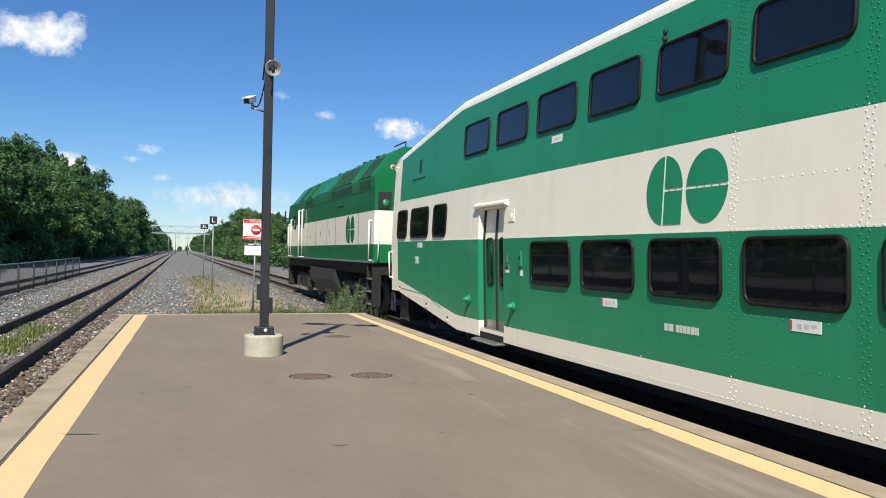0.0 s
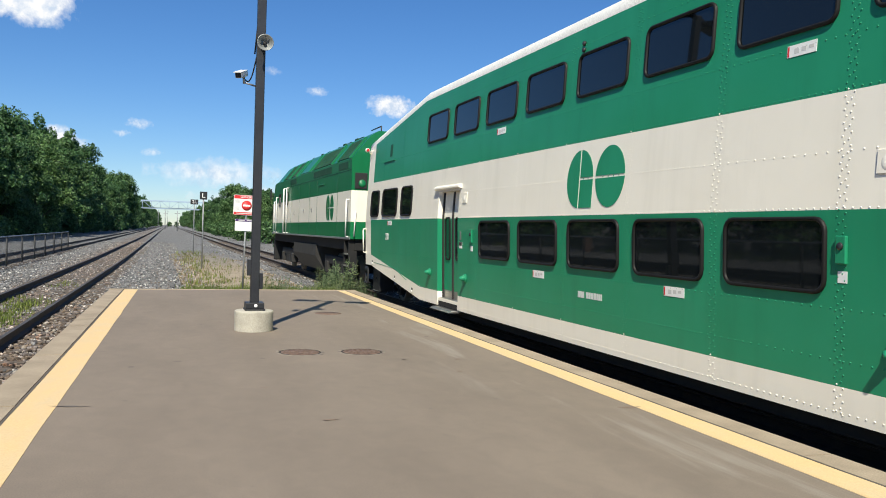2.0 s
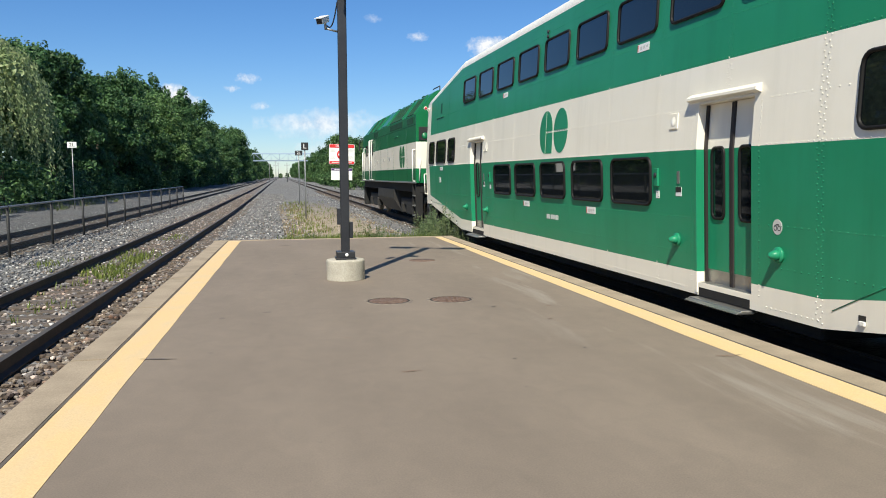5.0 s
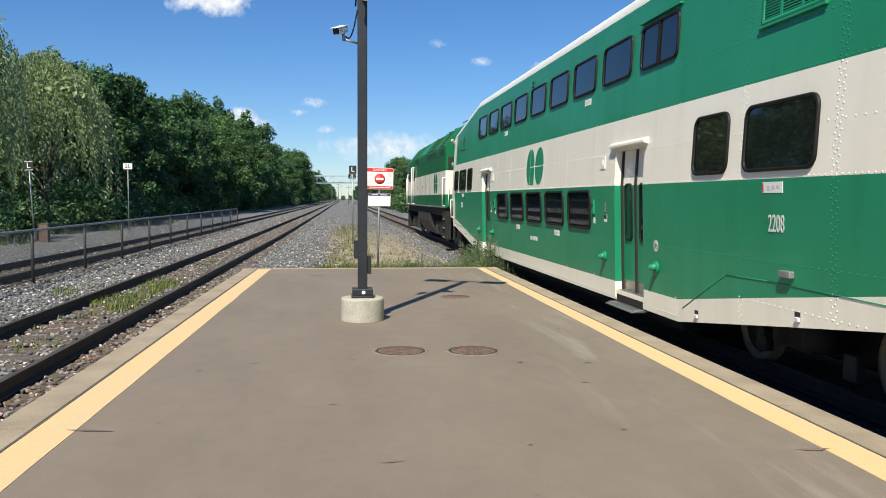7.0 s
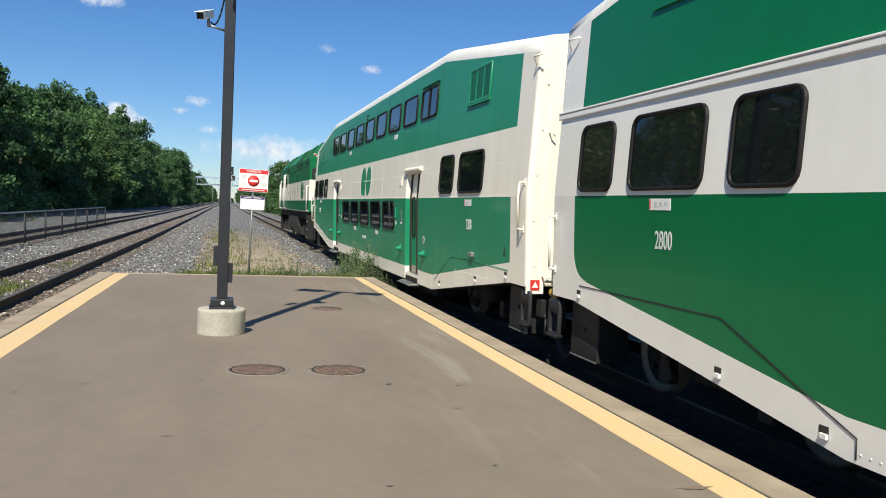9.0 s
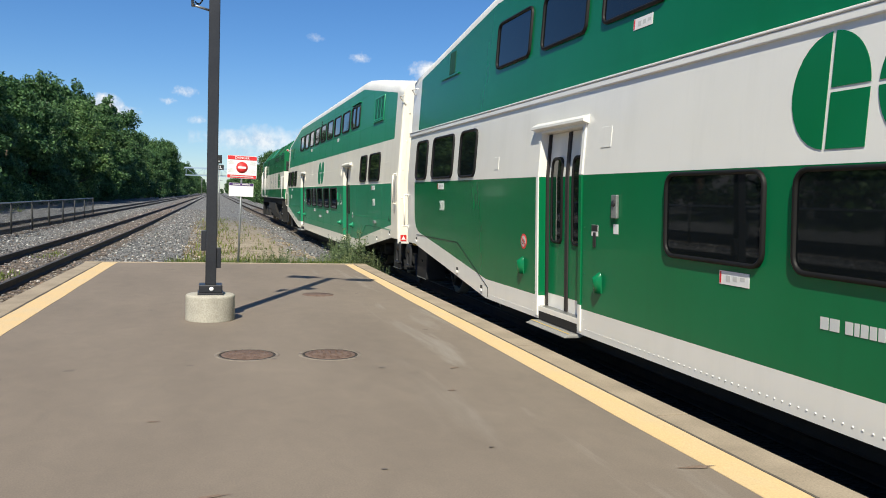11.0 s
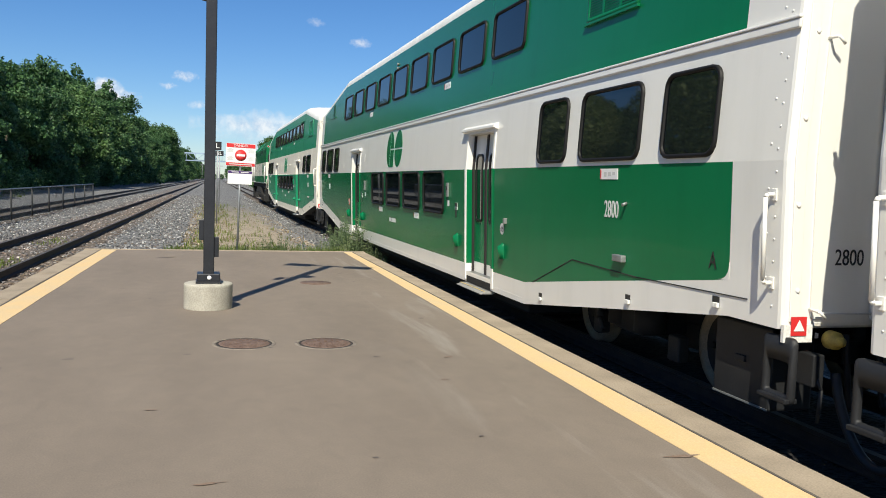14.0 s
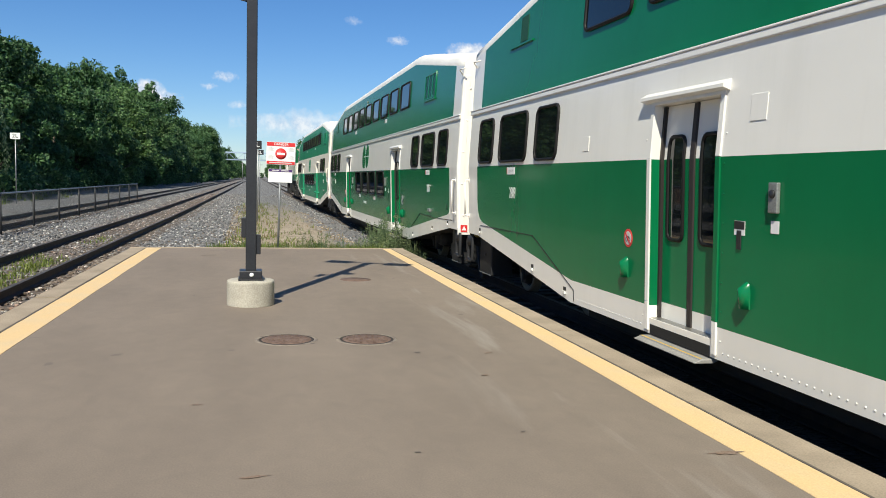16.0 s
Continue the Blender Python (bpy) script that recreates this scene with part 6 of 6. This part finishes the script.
def logo_l(parent, u):
    lo = new("emblem")
    lo.parent = parent
    lo.location = (-HALF - 0.002, u, 2.56)
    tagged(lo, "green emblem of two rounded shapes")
    rx, rz = 0.30, 0.42
    for c, a0, a1 in ((0.34, -90, 90), (0.34, 90, 180), (-0.34, 3, 177), (-0.34, 183, 357)):
        pts = [(c + rx * math.cos(radians(a0 + (a1 - a0) * i / 16)), rz * math.sin(radians(a0 + (a1 - a0) * i / 16))) for i in range(17)]
        if (a0, a1) == (90, 180):
            pts = [(x - 0.02, z + 0.015) for x, z in pts] + [(c - 0.02, 0.015)]
        elif a0 == -90:
            pts = [(x + 0.02, z) for x, z in pts]
        part("emblem_piece", plate(bmesh.new(), pts, 0.0, -0.004), GREEN_LOCO, lo)
    part("emblem_piece", plate(bmesh.new(), [(0.32, -0.015), (0.04, -0.015), (0.04, -rz), (0.32, -rz)], 0.0, -0.004), GREEN_LOCO, lo)


for ob_ in (COACH1, COACH2, COACH3):
    lean_sides(ob_)
LOCO = locomotive()
mk = part("marker_lamp", lathe(bmesh.new(), [(0, -0.10), (0.055, -0.10), (0.06, -0.02), (0.045, 0.06), (0, 0.06)], 'y', 16), [CREAM_OLD], COACH1, "marker lamp", (-HALF - 0.02, 12.52, 4.05))
part("lamp_lens", lathe(bmesh.new(), [(0, -0.115), (0.04, -0.112), (0.048, -0.098), (0, -0.098)], 'y', 16), LENS_RED, mk, "red lens")


# ---- trees ----
def crown_mesh(name, rnd, lumps, count, size, material, droop=0.0):
    """Many small folded leaf clumps spread through overlapping lumps, thinner inside, with gaps."""
    V, Fs = [], []
    total = sum(r[3] ** 2 for r in lumps)
    for cx, cy, cz, r, sq in [(l[0], l[1], l[2], l[3], l[4]) for l in lumps]:
        k = int(count * r * r / total)
        for _ in range(k):
            d = Vector((rnd.gauss(0, 1), rnd.gauss(0, 1), rnd.gauss(0, 1))).normalized()
            rr = r * (0.45 + 0.65 * rnd.random() ** 0.7)
            p = Vector((cx, cy, cz)) + Vector((d.x * rr, d.y * rr, d.z * rr * sq))
            p += 0.40 * r * Vector(noise.noise_vector(p * 0.9)) + 0.16 * r * Vector(noise.noise_vector(p * 2.7))
            s = size * rnd.uniform(0.55, 1.35)
            nrm = (d + Vector((rnd.gauss(0, .7), rnd.gauss(0, .7), rnd.gauss(0, .7) + 0.3))).normalized()
            a = nrm.orthogonal().normalized()
            a = (a * math.cos(rnd.random() * 6.28) + nrm.cross(a) * math.sin(rnd.random() * 6.28)).normalized()
            b = nrm.cross(a)
            base = len(V)
            f = nrm * s * 0.25
            V += [tuple(p - a * s - f), tuple(p + b * s * 0.5), tuple(p + a * s - f), tuple(p - b * s * 0.5)]
            Fs += [(base, base + 1, base + 3), (base + 1, base + 2, base + 3)]
    me = bpy.data.meshes.new(name)
    me.from_pydata(V, [], Fs)
    me.materials.append(material)
    return me


def trunk_bm(rnd, h, r, limbs=7, spread=2.4):
    bm = bmesh.new()
    pts = [Vector((0, 0, -0.4))]
    for i in range(1, 6):
        pts.append(Vector((rnd.uniform(-.2, .2) * i * .4, rnd.uniform(-.2, .2) * i * .4, h * i / 5)))
    for i, (a, b) in enumerate(zip(pts, pts[1:])):
        rod(bm, a, b, r * (1 - i / 6), 8, r * (1 - (i + 1) / 6))
    for k in range(limbs):
        t = 0.3 + 0.65 * k / limbs
        a = pts[min(4, int(t * 5))]
        ang = rnd.random() * 6.28
        b = a + Vector((math.cos(ang) * spread, math.sin(ang) * spread, h * 0.22 * rnd.uniform(.6, 1.2)))
        rod(bm, a, b, r * 0.32, 6, r * 0.08)
    return bm


def broad_tree(seed, h, rad, count, at):
    rnd = random.Random(seed)
    t = thing("tree", "leafy green deciduous tree in a dense row along the line", "tree", "trees along the line", at)
    lumps = []
    for k in range(46):
        f = rnd.random() ** 0.85
        z = h * (0.10 + 0.86 * f)
        wide = rad * (0.55 + 0.6 * math.sin(math.pi * min(1.0, 0.12 + f * 0.88))) * rnd.uniform(0.45, 1.0)
        ang = k * 2.4 + rnd.random()
        lumps.append((math.cos(ang) * wide * 0.85, math.sin(ang) * wide * 0.85, z, rad * rnd.uniform(0.16, 0.36), rnd.uniform(0.6, 1.0)))
    # shoots that stand out of the outline
    for k in range(12):
        ang = rnd.random() * 6.28
        q = rad * rnd.uniform(0.1, 0.75)
        lumps.append((math.cos(ang) * q, math.sin(ang) * q, h * rnd.uniform(0.84, 1.03), rad * rnd.uniform(0.08, 0.16), rnd.uniform(1.0, 1.5)))
    part("trunk", trunk_bm(rnd, h * 0.8, 0.22), BARK, t)
    place("crown", crown_mesh("crown", rnd, lumps, int(count * 2.3), 0.20, LEAF), t)
    return t


def willow_tree(seed, h, rad, at):
    rnd = random.Random(seed)
    t = thing("willow_tree", "large pale green weeping willow with hanging branches", "tree", "willows", at)
    part("trunk", trunk_bm(rnd, h * 0.75, 0.38, 9, rad * 0.6), BARK, t)
    V, Fs = [], []
    for s in range(420):
        ang, q = rnd.random() * 6.28, rnd.random() ** 0.5
        r0 = rad * q
        # strands hang from a lumpy dome
        top = h * (1 - 0.34 * q * q) + 0.9 * noise.noise((math.cos(ang) * r0 * .45, math.sin(ang) * r0 * .45, seed))
        length = rnd.uniform(0.15, 0.62) * h * (0.35 + 0.65 * q)
        x, y = math.cos(ang) * r0, math.sin(ang) * r0
        n = int(length / 0.17)
        for i in range(n):
            z = top - length * i / n
            x += rnd.gauss(0, .025) + math.cos(ang) * 0.03 * (1 - i / n)
            y += rnd.gauss(0, .025) + math.sin(ang) * 0.03 * (1 - i / n)
            for _ in range(2):
                p = Vector((x + rnd.gauss(0, .10), y + rnd.gauss(0, .10), z))
                d = Vector((rnd.gauss(0, .45), rnd.gauss(0, .45), -1)).normalized() * rnd.uniform(.16, .34)
                w = d.orthogonal().normalized() * 0.05
                b = len(V)
                V += [tuple(p), tuple(p + d * .5 + w), tuple(p + d), tuple(p + d * .5 - w)]
                Fs += [(b, b + 1, b + 2, b + 3)]
    me = bpy.data.meshes.new("crown")
    me.from_pydata(V, [], Fs)
    me.materials.append(WILLOW)
    place("crown", me, t)
    inner = [(rnd.uniform(-.5, .5) * rad, rnd.uniform(-.5, .5) * rad, h * rnd.uniform(.35, .8), rad * .42, .9) for _ in range(8)]
    place("inner_crown", crown_mesh("inner_crown", rnd, inner, 1800, 0.24, WILLOW), t)
    return t


def bush(seed, at, h, rad, material=None):
    rnd = random.Random(seed)
    t = thing("bush", "low leafy green bush under the trees", "bush", "bushes along the line", at)
    lumps = [(rnd.uniform(-.6, .6) * rad, rnd.uniform(-.6, .6) * rad, h * rnd.uniform(.25, .7), rad * rnd.uniform(.4, .6), .8) for _ in range(7)]
    bm = bmesh.new()
    for k in range(6):
        a = rnd.random() * 6.28
        rod(bm, (0, 0, -0.15), (math.cos(a) * rad * .5, math.sin(a) * rad * .5, h * .7), 0.03, 5, 0.01)
    tagged(part("stalk", bm, BARK, t), kind="stuff")
    tagged(place("foliage", crown_mesh("leaves", rnd, lumps, 900, 0.16, material or LEAF), t), kind="stuff")
    return t


def scaled(x, y, z, s, sz, rz):
    return Matrix.Translation((x, y, z)) @ Matrix.Rotation(rz, 4, 'Z') @ Matrix.Diagonal((s, s, s * sz, 1))


def woods():
    rnd = random.Random(21)
    protos = [broad_tree(31, 11.8, 4.2, 7000, (-20.5, 66, GROUND)), broad_tree(32, 13.2, 4.6, 7600, (-19.5, 78, GROUND)), broad_tree(33, 12.2, 3.9, 6400, (-18.0, 92, GROUND)), broad_tree(34, 13.2, 4.4, 7600, (-24, 86, GROUND))]
    willow_tree(41, 14.5, 5.6, (-22.0, 49.0, GROUND))
    willow_tree(42, 13.0, 5.0, (-20.5, 36.0, GROUND))
    willow_tree(43, 12.0, 3.8, (-18.6, 60.0, GROUND))
    bushes = [bush(51, (-16.5, 50, GROUND), 2.2, 1.8), bush(52, (-16.2, 70, GROUND), 3.0, 2.0)]
    # a continuous row on the left, nearer to the line further off
    y = 100.0
    k = 0
    while y < 420:
        f = (y - 60) / 340
        x = -17.5 + 4.3 * min(1.0, f * 1.3) + bend(-1, y) - 1.4
        h = 1.0 + 0.15 * math.sin(y * 0.05) + rnd.uniform(-.12, .14)
        copy_thing(protos[k % 4], scaled(x - rnd.uniform(0, 1.5), y, GROUND, h, rnd.uniform(.92, 1.1), rnd.random() * 6.28))
        copy_thing(protos[(k + 2) % 4], scaled(x - rnd.uniform(5, 8), y + 3, GROUND, h * 1.08, rnd.uniform(.95, 1.15), rnd.random() * 6.28))
        y += 7.5 + 0.02 * (y - 100)
        k += 1
    # filling behind and beside the willows, and to the left of the view
    for x, y, s in ((-27, 58, .8), (-27, 70, .95), (-30, 44, .75), (-23, 24, .9), (-25, 12, .9), (-24, 0, .9), (-19.0, 84, .95), (-25.5, 98, 1.1), (-29, 32, .75), (-22, -14, .95), (-17.2, 99, .85)):
        copy_thing(protos[k % 4], scaled(x, y, GROUND, s, 1, rnd.random() * 6.28))
        k += 1
    for i in range(34):
        y = 28 + 5.2 * i + rnd.uniform(-1.5, 1.5)
        x = -16.2 - rnd.uniform(-.5, 1.5) + 3.5 * min(1, max(0, (y - 80) / 150))
        copy_thing(bushes[i % 2], scaled(x, y, GROUND, rnd.uniform(.75, 1.3), rnd.uniform(.8, 1.1), rnd.random() * 6.28))
    for i in range(16):
        copy_thing(bushes[i % 2], scaled(-14.4 + rnd.uniform(-.8, .8) + bend(-1, 215 + 15 * i), 215 + 15 * i, GROUND, rnd.uniform(1.3, 1.9), rnd.uniform(.9, 1.3), rnd.random() * 6.28))
    # lower growth on the right, beyond the train's track
    for i in range(30):
        y = 48 + 9 * i
        x = 13.5 + rnd.uniform(0, 3.0) + (3.0 if i % 2 else 0)
        s = rnd.uniform(.42, .58) + 0.22 * min(1.0, max(0.0, (y - 70) / 120))
        x += 0.6 * bend(1, y)
        copy_thing(protos[(k + i) % 4], scaled(x, y, GROUND, s, rnd.uniform(.85, 1.1), rnd.random() * 6.28))
        copy_thing(bushes[i % 2], scaled(x - 2.6, y + 4, GROUND, rnd.uniform(.9, 1.5), 1, rnd.random() * 6.28))
    for i in range(26):
        y = 430 + 26 * i
        copy_thing(protos[i % 4], scaled(-14.5 - rnd.uniform(0, 4) + bend(-1, y), y, GROUND, rnd.uniform(1.0, 1.35), 1, rnd.random() * 6.28))
        if i % 2:
            copy_thing(protos[(i + 1) % 4], scaled(13 + rnd.uniform(0, 8) + bend(1, y), y, GROUND, rnd.uniform(.8, 1.1), 1, rnd.random() * 6.28))
    # far woods either side where the line vanishes
    for x, y, s in ((-11, 470, 1.0), (-14, 500, 1.1), (21, 520, .9), (24, 480, .9), (-22, 440, 1.1), (30, 430, .9), (-8, 640, .9), (24, 700, .8), (-26, 1300, .6), (-14, 1340, .55), (-4, 1280, .5), (3, 1350, .45), (34, 1320, .5), (44, 1280, .6), (56, 1340, .6), (-40, 1300, .7), (9, 760, .30), (8.5, 900, .38), (17, 930, .42), (1, 860, .36), (11, 1010, .42), (22, 1120, .5), (-5, 760, .42)):
        copy_thing(protos[k % 4], scaled(x, y, GROUND, s, 1, rnd.random() * 6.28))
        k += 1


woods()


# ---- weeds ----
def blades(name, rnd, spots, hgt, material, label, bend_=0.35, width=0.012):
    V, Fs = [], []
    for x, y, z, k in spots:
        for _ in range(k):
            h = hgt * rnd.uniform(.4, 1.15)
            a = rnd.random() * 6.28
            dx, dy = math.cos(a), math.sin(a)
            px, py = x + rnd.gauss(0, .07), y + rnd.gauss(0, .07)
            w = width * rnd.uniform(.6, 1.5)
            b = len(V)
            l = bend_ * h * rnd.uniform(.2, 1.3)
            V += [(px - dy * w, py + dx * w, z), (px + dy * w, py - dx * w, z), (px + dx * l * .4 + dy * w * .7, py + dy * l * .4 - dx * w * .7, z + h * .6), (px + dx * l * .4 - dy * w * .7, py + dy * l * .4 + dx * w * .7, z + h * .6), (px + dx * l, py + dy * l, z + h)]
            Fs += [(b, b + 1, b + 2, b + 3), (b + 3, b + 2, b + 4)]
    me = bpy.data.meshes.new(name)
    me.from_pydata(V, [], Fs)
    me.materials.append(material)
    return tagged(new(name, me), label, "grass" if material is not DRY else "dry stalks", kind="stuff")


def weeds():
    rnd = random.Random(61)
    g = [(rnd.uniform(0.1, 4.4), 21.95 + abs(rnd.gauss(0, .75)), GROUND + .02, 7) for _ in range(620)]
    blades("grass", rnd, g, 0.40, WEED, "green grass at the platform's end")
    g = [(rnd.gauss(1.9, 1.0), rnd.uniform(22, 60), GROUND + .02, 3) for _ in range(900)]
    blades("dry_grass", rnd, [(x, y, z, k) for x, y, z, k in g if 0.2 < x < 4.2], 0.16, DRY, "dry brown stalks and litter between the tracks", 0.8, 0.014)
    g = [(rnd.gauss(1.7, 0.9), 23 + 40 * rnd.random() ** 1.5, GROUND + .04, 5) for _ in range(360)]
    blades("sparse_grass", rnd, [q for q in g if 0.4 < q[0] < 3.8], 0.22, WEED, "sparse green tufts between the tracks", 0.6)
    # tufts between the rails of the near track
    g = []
    for cx, cy, n in ((-3.55, 18.3, 70), (-3.3, 20.6, 56), (-3.3, 17.2, 34), (-3.5, 22.2, 20), (-5.25, 20.3, 16), (-3.2, 28, 12), (-3.8, 14.0, 8)):
        g += [(rnd.gauss(cx, .26), rnd.gauss(cy, .7), GROUND + .02, 6) for _ in range(n)]
    blades("track_weeds", rnd, g, 0.14, WEED, "green weeds growing between the rails", 0.7, 0.010)
    g = [(rnd.uniform(-16.5, -12.6), rnd.uniform(26, 75), GROUND + .04, 5) for _ in range(520)]
    blades("verge_grass", rnd, [q for q in g if noise.noise((q[0] * .5, q[1] * .25, 3)) > -0.05], 0.34, WEED, "green grass in front of the trees", 0.6, 0.02)
    # leafy weed clumps by the platform's corner and the sign
    proto = thing("weed_clump", "tall leafy green weed clump beside the platform's end", "weed", "weeds at the platform's end", (4.62, 23.2, GROUND))
    V, Fs = [], []
    bm = bmesh.new()
    for s in range(26):
        a, l = rnd.random() * 6.28, rnd.uniform(.05, .40)
        top = Vector((math.cos(a) * l * 1.3, math.sin(a) * l * 1.3, rnd.uniform(.4, 1.3)))
        rod(bm, (math.cos(a) * .08, math.sin(a) * .08, -0.1), top, 0.007, 5, 0.004)
        for i in range(17):
            t = rnd.uniform(.15, 1.02)
            p = top * t + Vector((rnd.gauss(0, .03), rnd.gauss(0, .03), 0))
            d = Vector((rnd.gauss(0, 1), rnd.gauss(0, 1), rnd.uniform(-.1, .9))).normalized() * rnd.uniform(.06, .13)
            w = d.orthogonal().normalized() * 0.018
            b = len(V)
            V += [tuple(p), tuple(p + d * .5 + w), tuple(p + d), tuple(p + d * .5 - w)]
            Fs += [(b, b + 1, b + 2, b + 3)]
    tagged(part("stalk", bm, FEATHER, proto), kind="stuff")
    me = bpy.data.meshes.new("leaves")
    me.from_pydata(V, [], Fs)
    me.materials.append(FEATHER)
    tagged(place("foliage", me, proto), kind="stuff")
    for x, y, s in ((4.4, 23.9, .7), (4.85, 25.2, .7), (5.15, 22.8, .6), (1.9, 22.5, .35), (0.3, 22.4, .3), (1.3, 23.0, .3), (3.0, 23.2, .35), (4.75, 22.5, .62), (4.3, 22.4, .55), (4.9, 23.6, .8), (5.0, 22.0, .45), (4.15, 23.4, .6), (3.75, 22.6, .5), (2.75, 22.3, .62), (2.45, 22.25, .68), (4.7, 24.4, .7), (4.6, 26, .6), (5.1, 21.3, .35), (0.9, 22.3, .4), (3.3, 22.5, .42)):
        copy_thing(proto, scaled(x, y, GROUND, s, rnd.uniform(.9, 1.2), rnd.random() * 6.28))


weeds()


# ---- clouds: a distant backdrop ----
def cloud_mat(seed, soft, peak):
    m = bpy.data.materials.new("cloud_vapour")
    m.use_nodes = True
    nt = m.node_tree
    nt.nodes.remove(nt.nodes["Principled BSDF"])
    # emission stands in for sunlight on the cloud
    em = node(m, "ShaderNodeEmission")
    tr = node(m, "ShaderNodeBsdfTransparent")
    mx = node(m, "ShaderNodeMixShader")
    tc = node(m, "ShaderNodeTexCoord")
    mp = node(m, "ShaderNodeMapping")
    mp.inputs["Location"].default_value = (seed * 3.7, seed * 1.3, 0)
    mp.inputs["Scale"].default_value = (1.0, 1.0, 1.0)
    link(m, tc.outputs["Object"], mp.inputs["Vector"])
    n = noise_tex(m, mp.outputs["Vector"], 1.35, 11, 0.6, 0.15)
    # round fall-off from the middle of the plate, which is one unit in half height
    ln = node(m, "ShaderNodeVectorMath")
    ln.operation = "LENGTH"
    sc = node(m, "ShaderNodeVectorMath")
    sc.operation = "MULTIPLY"
    sc.inputs[1].default_value = (1, 0, 1)
    link(m, tc.outputs["Generated"], sc.inputs[0])
    sb = node(m, "ShaderNodeVectorMath")
    sb.operation = "SUBTRACT"
    sb.inputs[1].default_value = (0.5, 0, 0.5)
    link(m, sc.outputs[0], sb.inputs[0])
    link(m, sb.outputs[0], ln.inputs[0])
    mr = node(m, "ShaderNodeMapRange")
    for key, v in (("From Min", 0.5), ("From Max", 0.05), ("To Min", -0.42), ("To Max", 0.36)):
        mr.inputs[key].default_value = v
    link(m, ln.outputs["Value"], mr.inputs["Value"])
    ad = node(m, "ShaderNodeMath")
    ad.operation = "ADD"
    link(m, n, ad.inputs[0])
    link(m, mr.outputs[0], ad.inputs[1])
    al = ramp(m, ad.outputs[0], [(0.46, (0, 0, 0)), (0.46 + soft, (peak, peak, peak))])
    # blue-grey shaded parts are painted in by noise
    sh = noise_tex(m, mp.outputs["Vector"], 3.0, 5)
    col = ramp(m, sh, [(0.35, (0.62, 0.72, 0.86)), (0.58, (1.0, 1.0, 1.0))])
    link(m, col, em.inputs["Color"])
    em.inputs["Strength"].default_value = 0.80
    link(m, al, mx.inputs["Fac"])
    link(m, tr.outputs[0], mx.inputs[1])
    link(m, em.outputs[0], mx.inputs[2])
    link(m, mx.outputs[0], nt.nodes["Material Output"].inputs["Surface"])
    return m


def cloud(az, el, wide, high, seed, soft=0.42, peak=1.0):
    """A cloud bank at a bearing (degrees right of +y) and height angle, with its width and height in degrees."""
    D = 2600.0
    a, e = radians(az), radians(el)
    w, h = D * math.tan(radians(wide / 2)), D * math.tan(radians(high / 2))
    bm = bmesh.new()
    k = w / h
    vs = [bm.verts.new((x, 0, z)) for x, z in ((-k, -1), (k, -1), (k, 1), (-k, 1))]
    bm.faces.new(vs)
    ob = part("cloud", bm, cloud_mat(seed, soft, peak))
    ob.location = (D * math.sin(a) * math.cos(e), D * math.cos(a) * math.cos(e), D * math.sin(e))
    ob.rotation_euler = (radians(el), 0, -a)
    ob.scale = (h, h, h)
    ob.visible_shadow = False
    tagged(ob, "white cumulus cloud in a blue sky", "cloud", "clouds", "structure")


cloud(-7.9, 13.4, 10.5, 5.2, 1, 0.26)
cloud(10.2, 9.5, 2.4, 1.3, 2, 0.5, 0.6)
cloud(15.4, 8.8, 8.0, 2.6, 3, 0.3, 0.95)
cloud(-1.4, 6.6, 3.2, 1.3, 4, 0.55, 0.65)
cloud(-0.5, 4.8, 2.6, 1.0, 5, 0.6, 0.5)
cloud(3.4, 3.6, 16.0, 3.6, 6, 0.42, 0.75)
cloud(-6.3, 5.0, 6.4, 3.6, 7, 0.26)
cloud(7.1, 10.7, 2.2, 1.1, 8, 0.6, 0.4)
cloud(6.5, 2.0, 19.0, 3.0, 9, 0.45, 0.7)
cloud(12.0, 4.0, 10.0, 3.0, 11, 0.45, 0.8)
cloud(-30.0, 10.0, 7.0, 3.4, 12, 0.4, 0.8)
cloud(-38.5, 13.0, 8.0, 4.2, 13, 0.4, 0.8)
cloud(-47.0, 11.0, 8.0, 3.6, 14, 0.4, 0.7)
cloud(-2.5, 5.9, 2.0, 0.8, 10, 0.8, 0.55)


# ---- what moves ----
def motions():
    for ob in (LOCO, COACH1, COACH2, COACH3):
        home = ob.location.copy()
        walk(ob, [(t, pose(home.x, home.y + s, home.z)) for t, s in RUN])
    ts = [t for t, _ in RUN]
    ss = [s for _, s in RUN]
    steps = [i * 0.1 for i in range(161)]
    for w, u, r in WHEELS:
        rows = []
        for t in steps:
            s = float(np.interp(t, ts, ss))
            rows.append((t, pose(0, u, r, -math.degrees(s / r))))
        walk(w, rows)


motions()
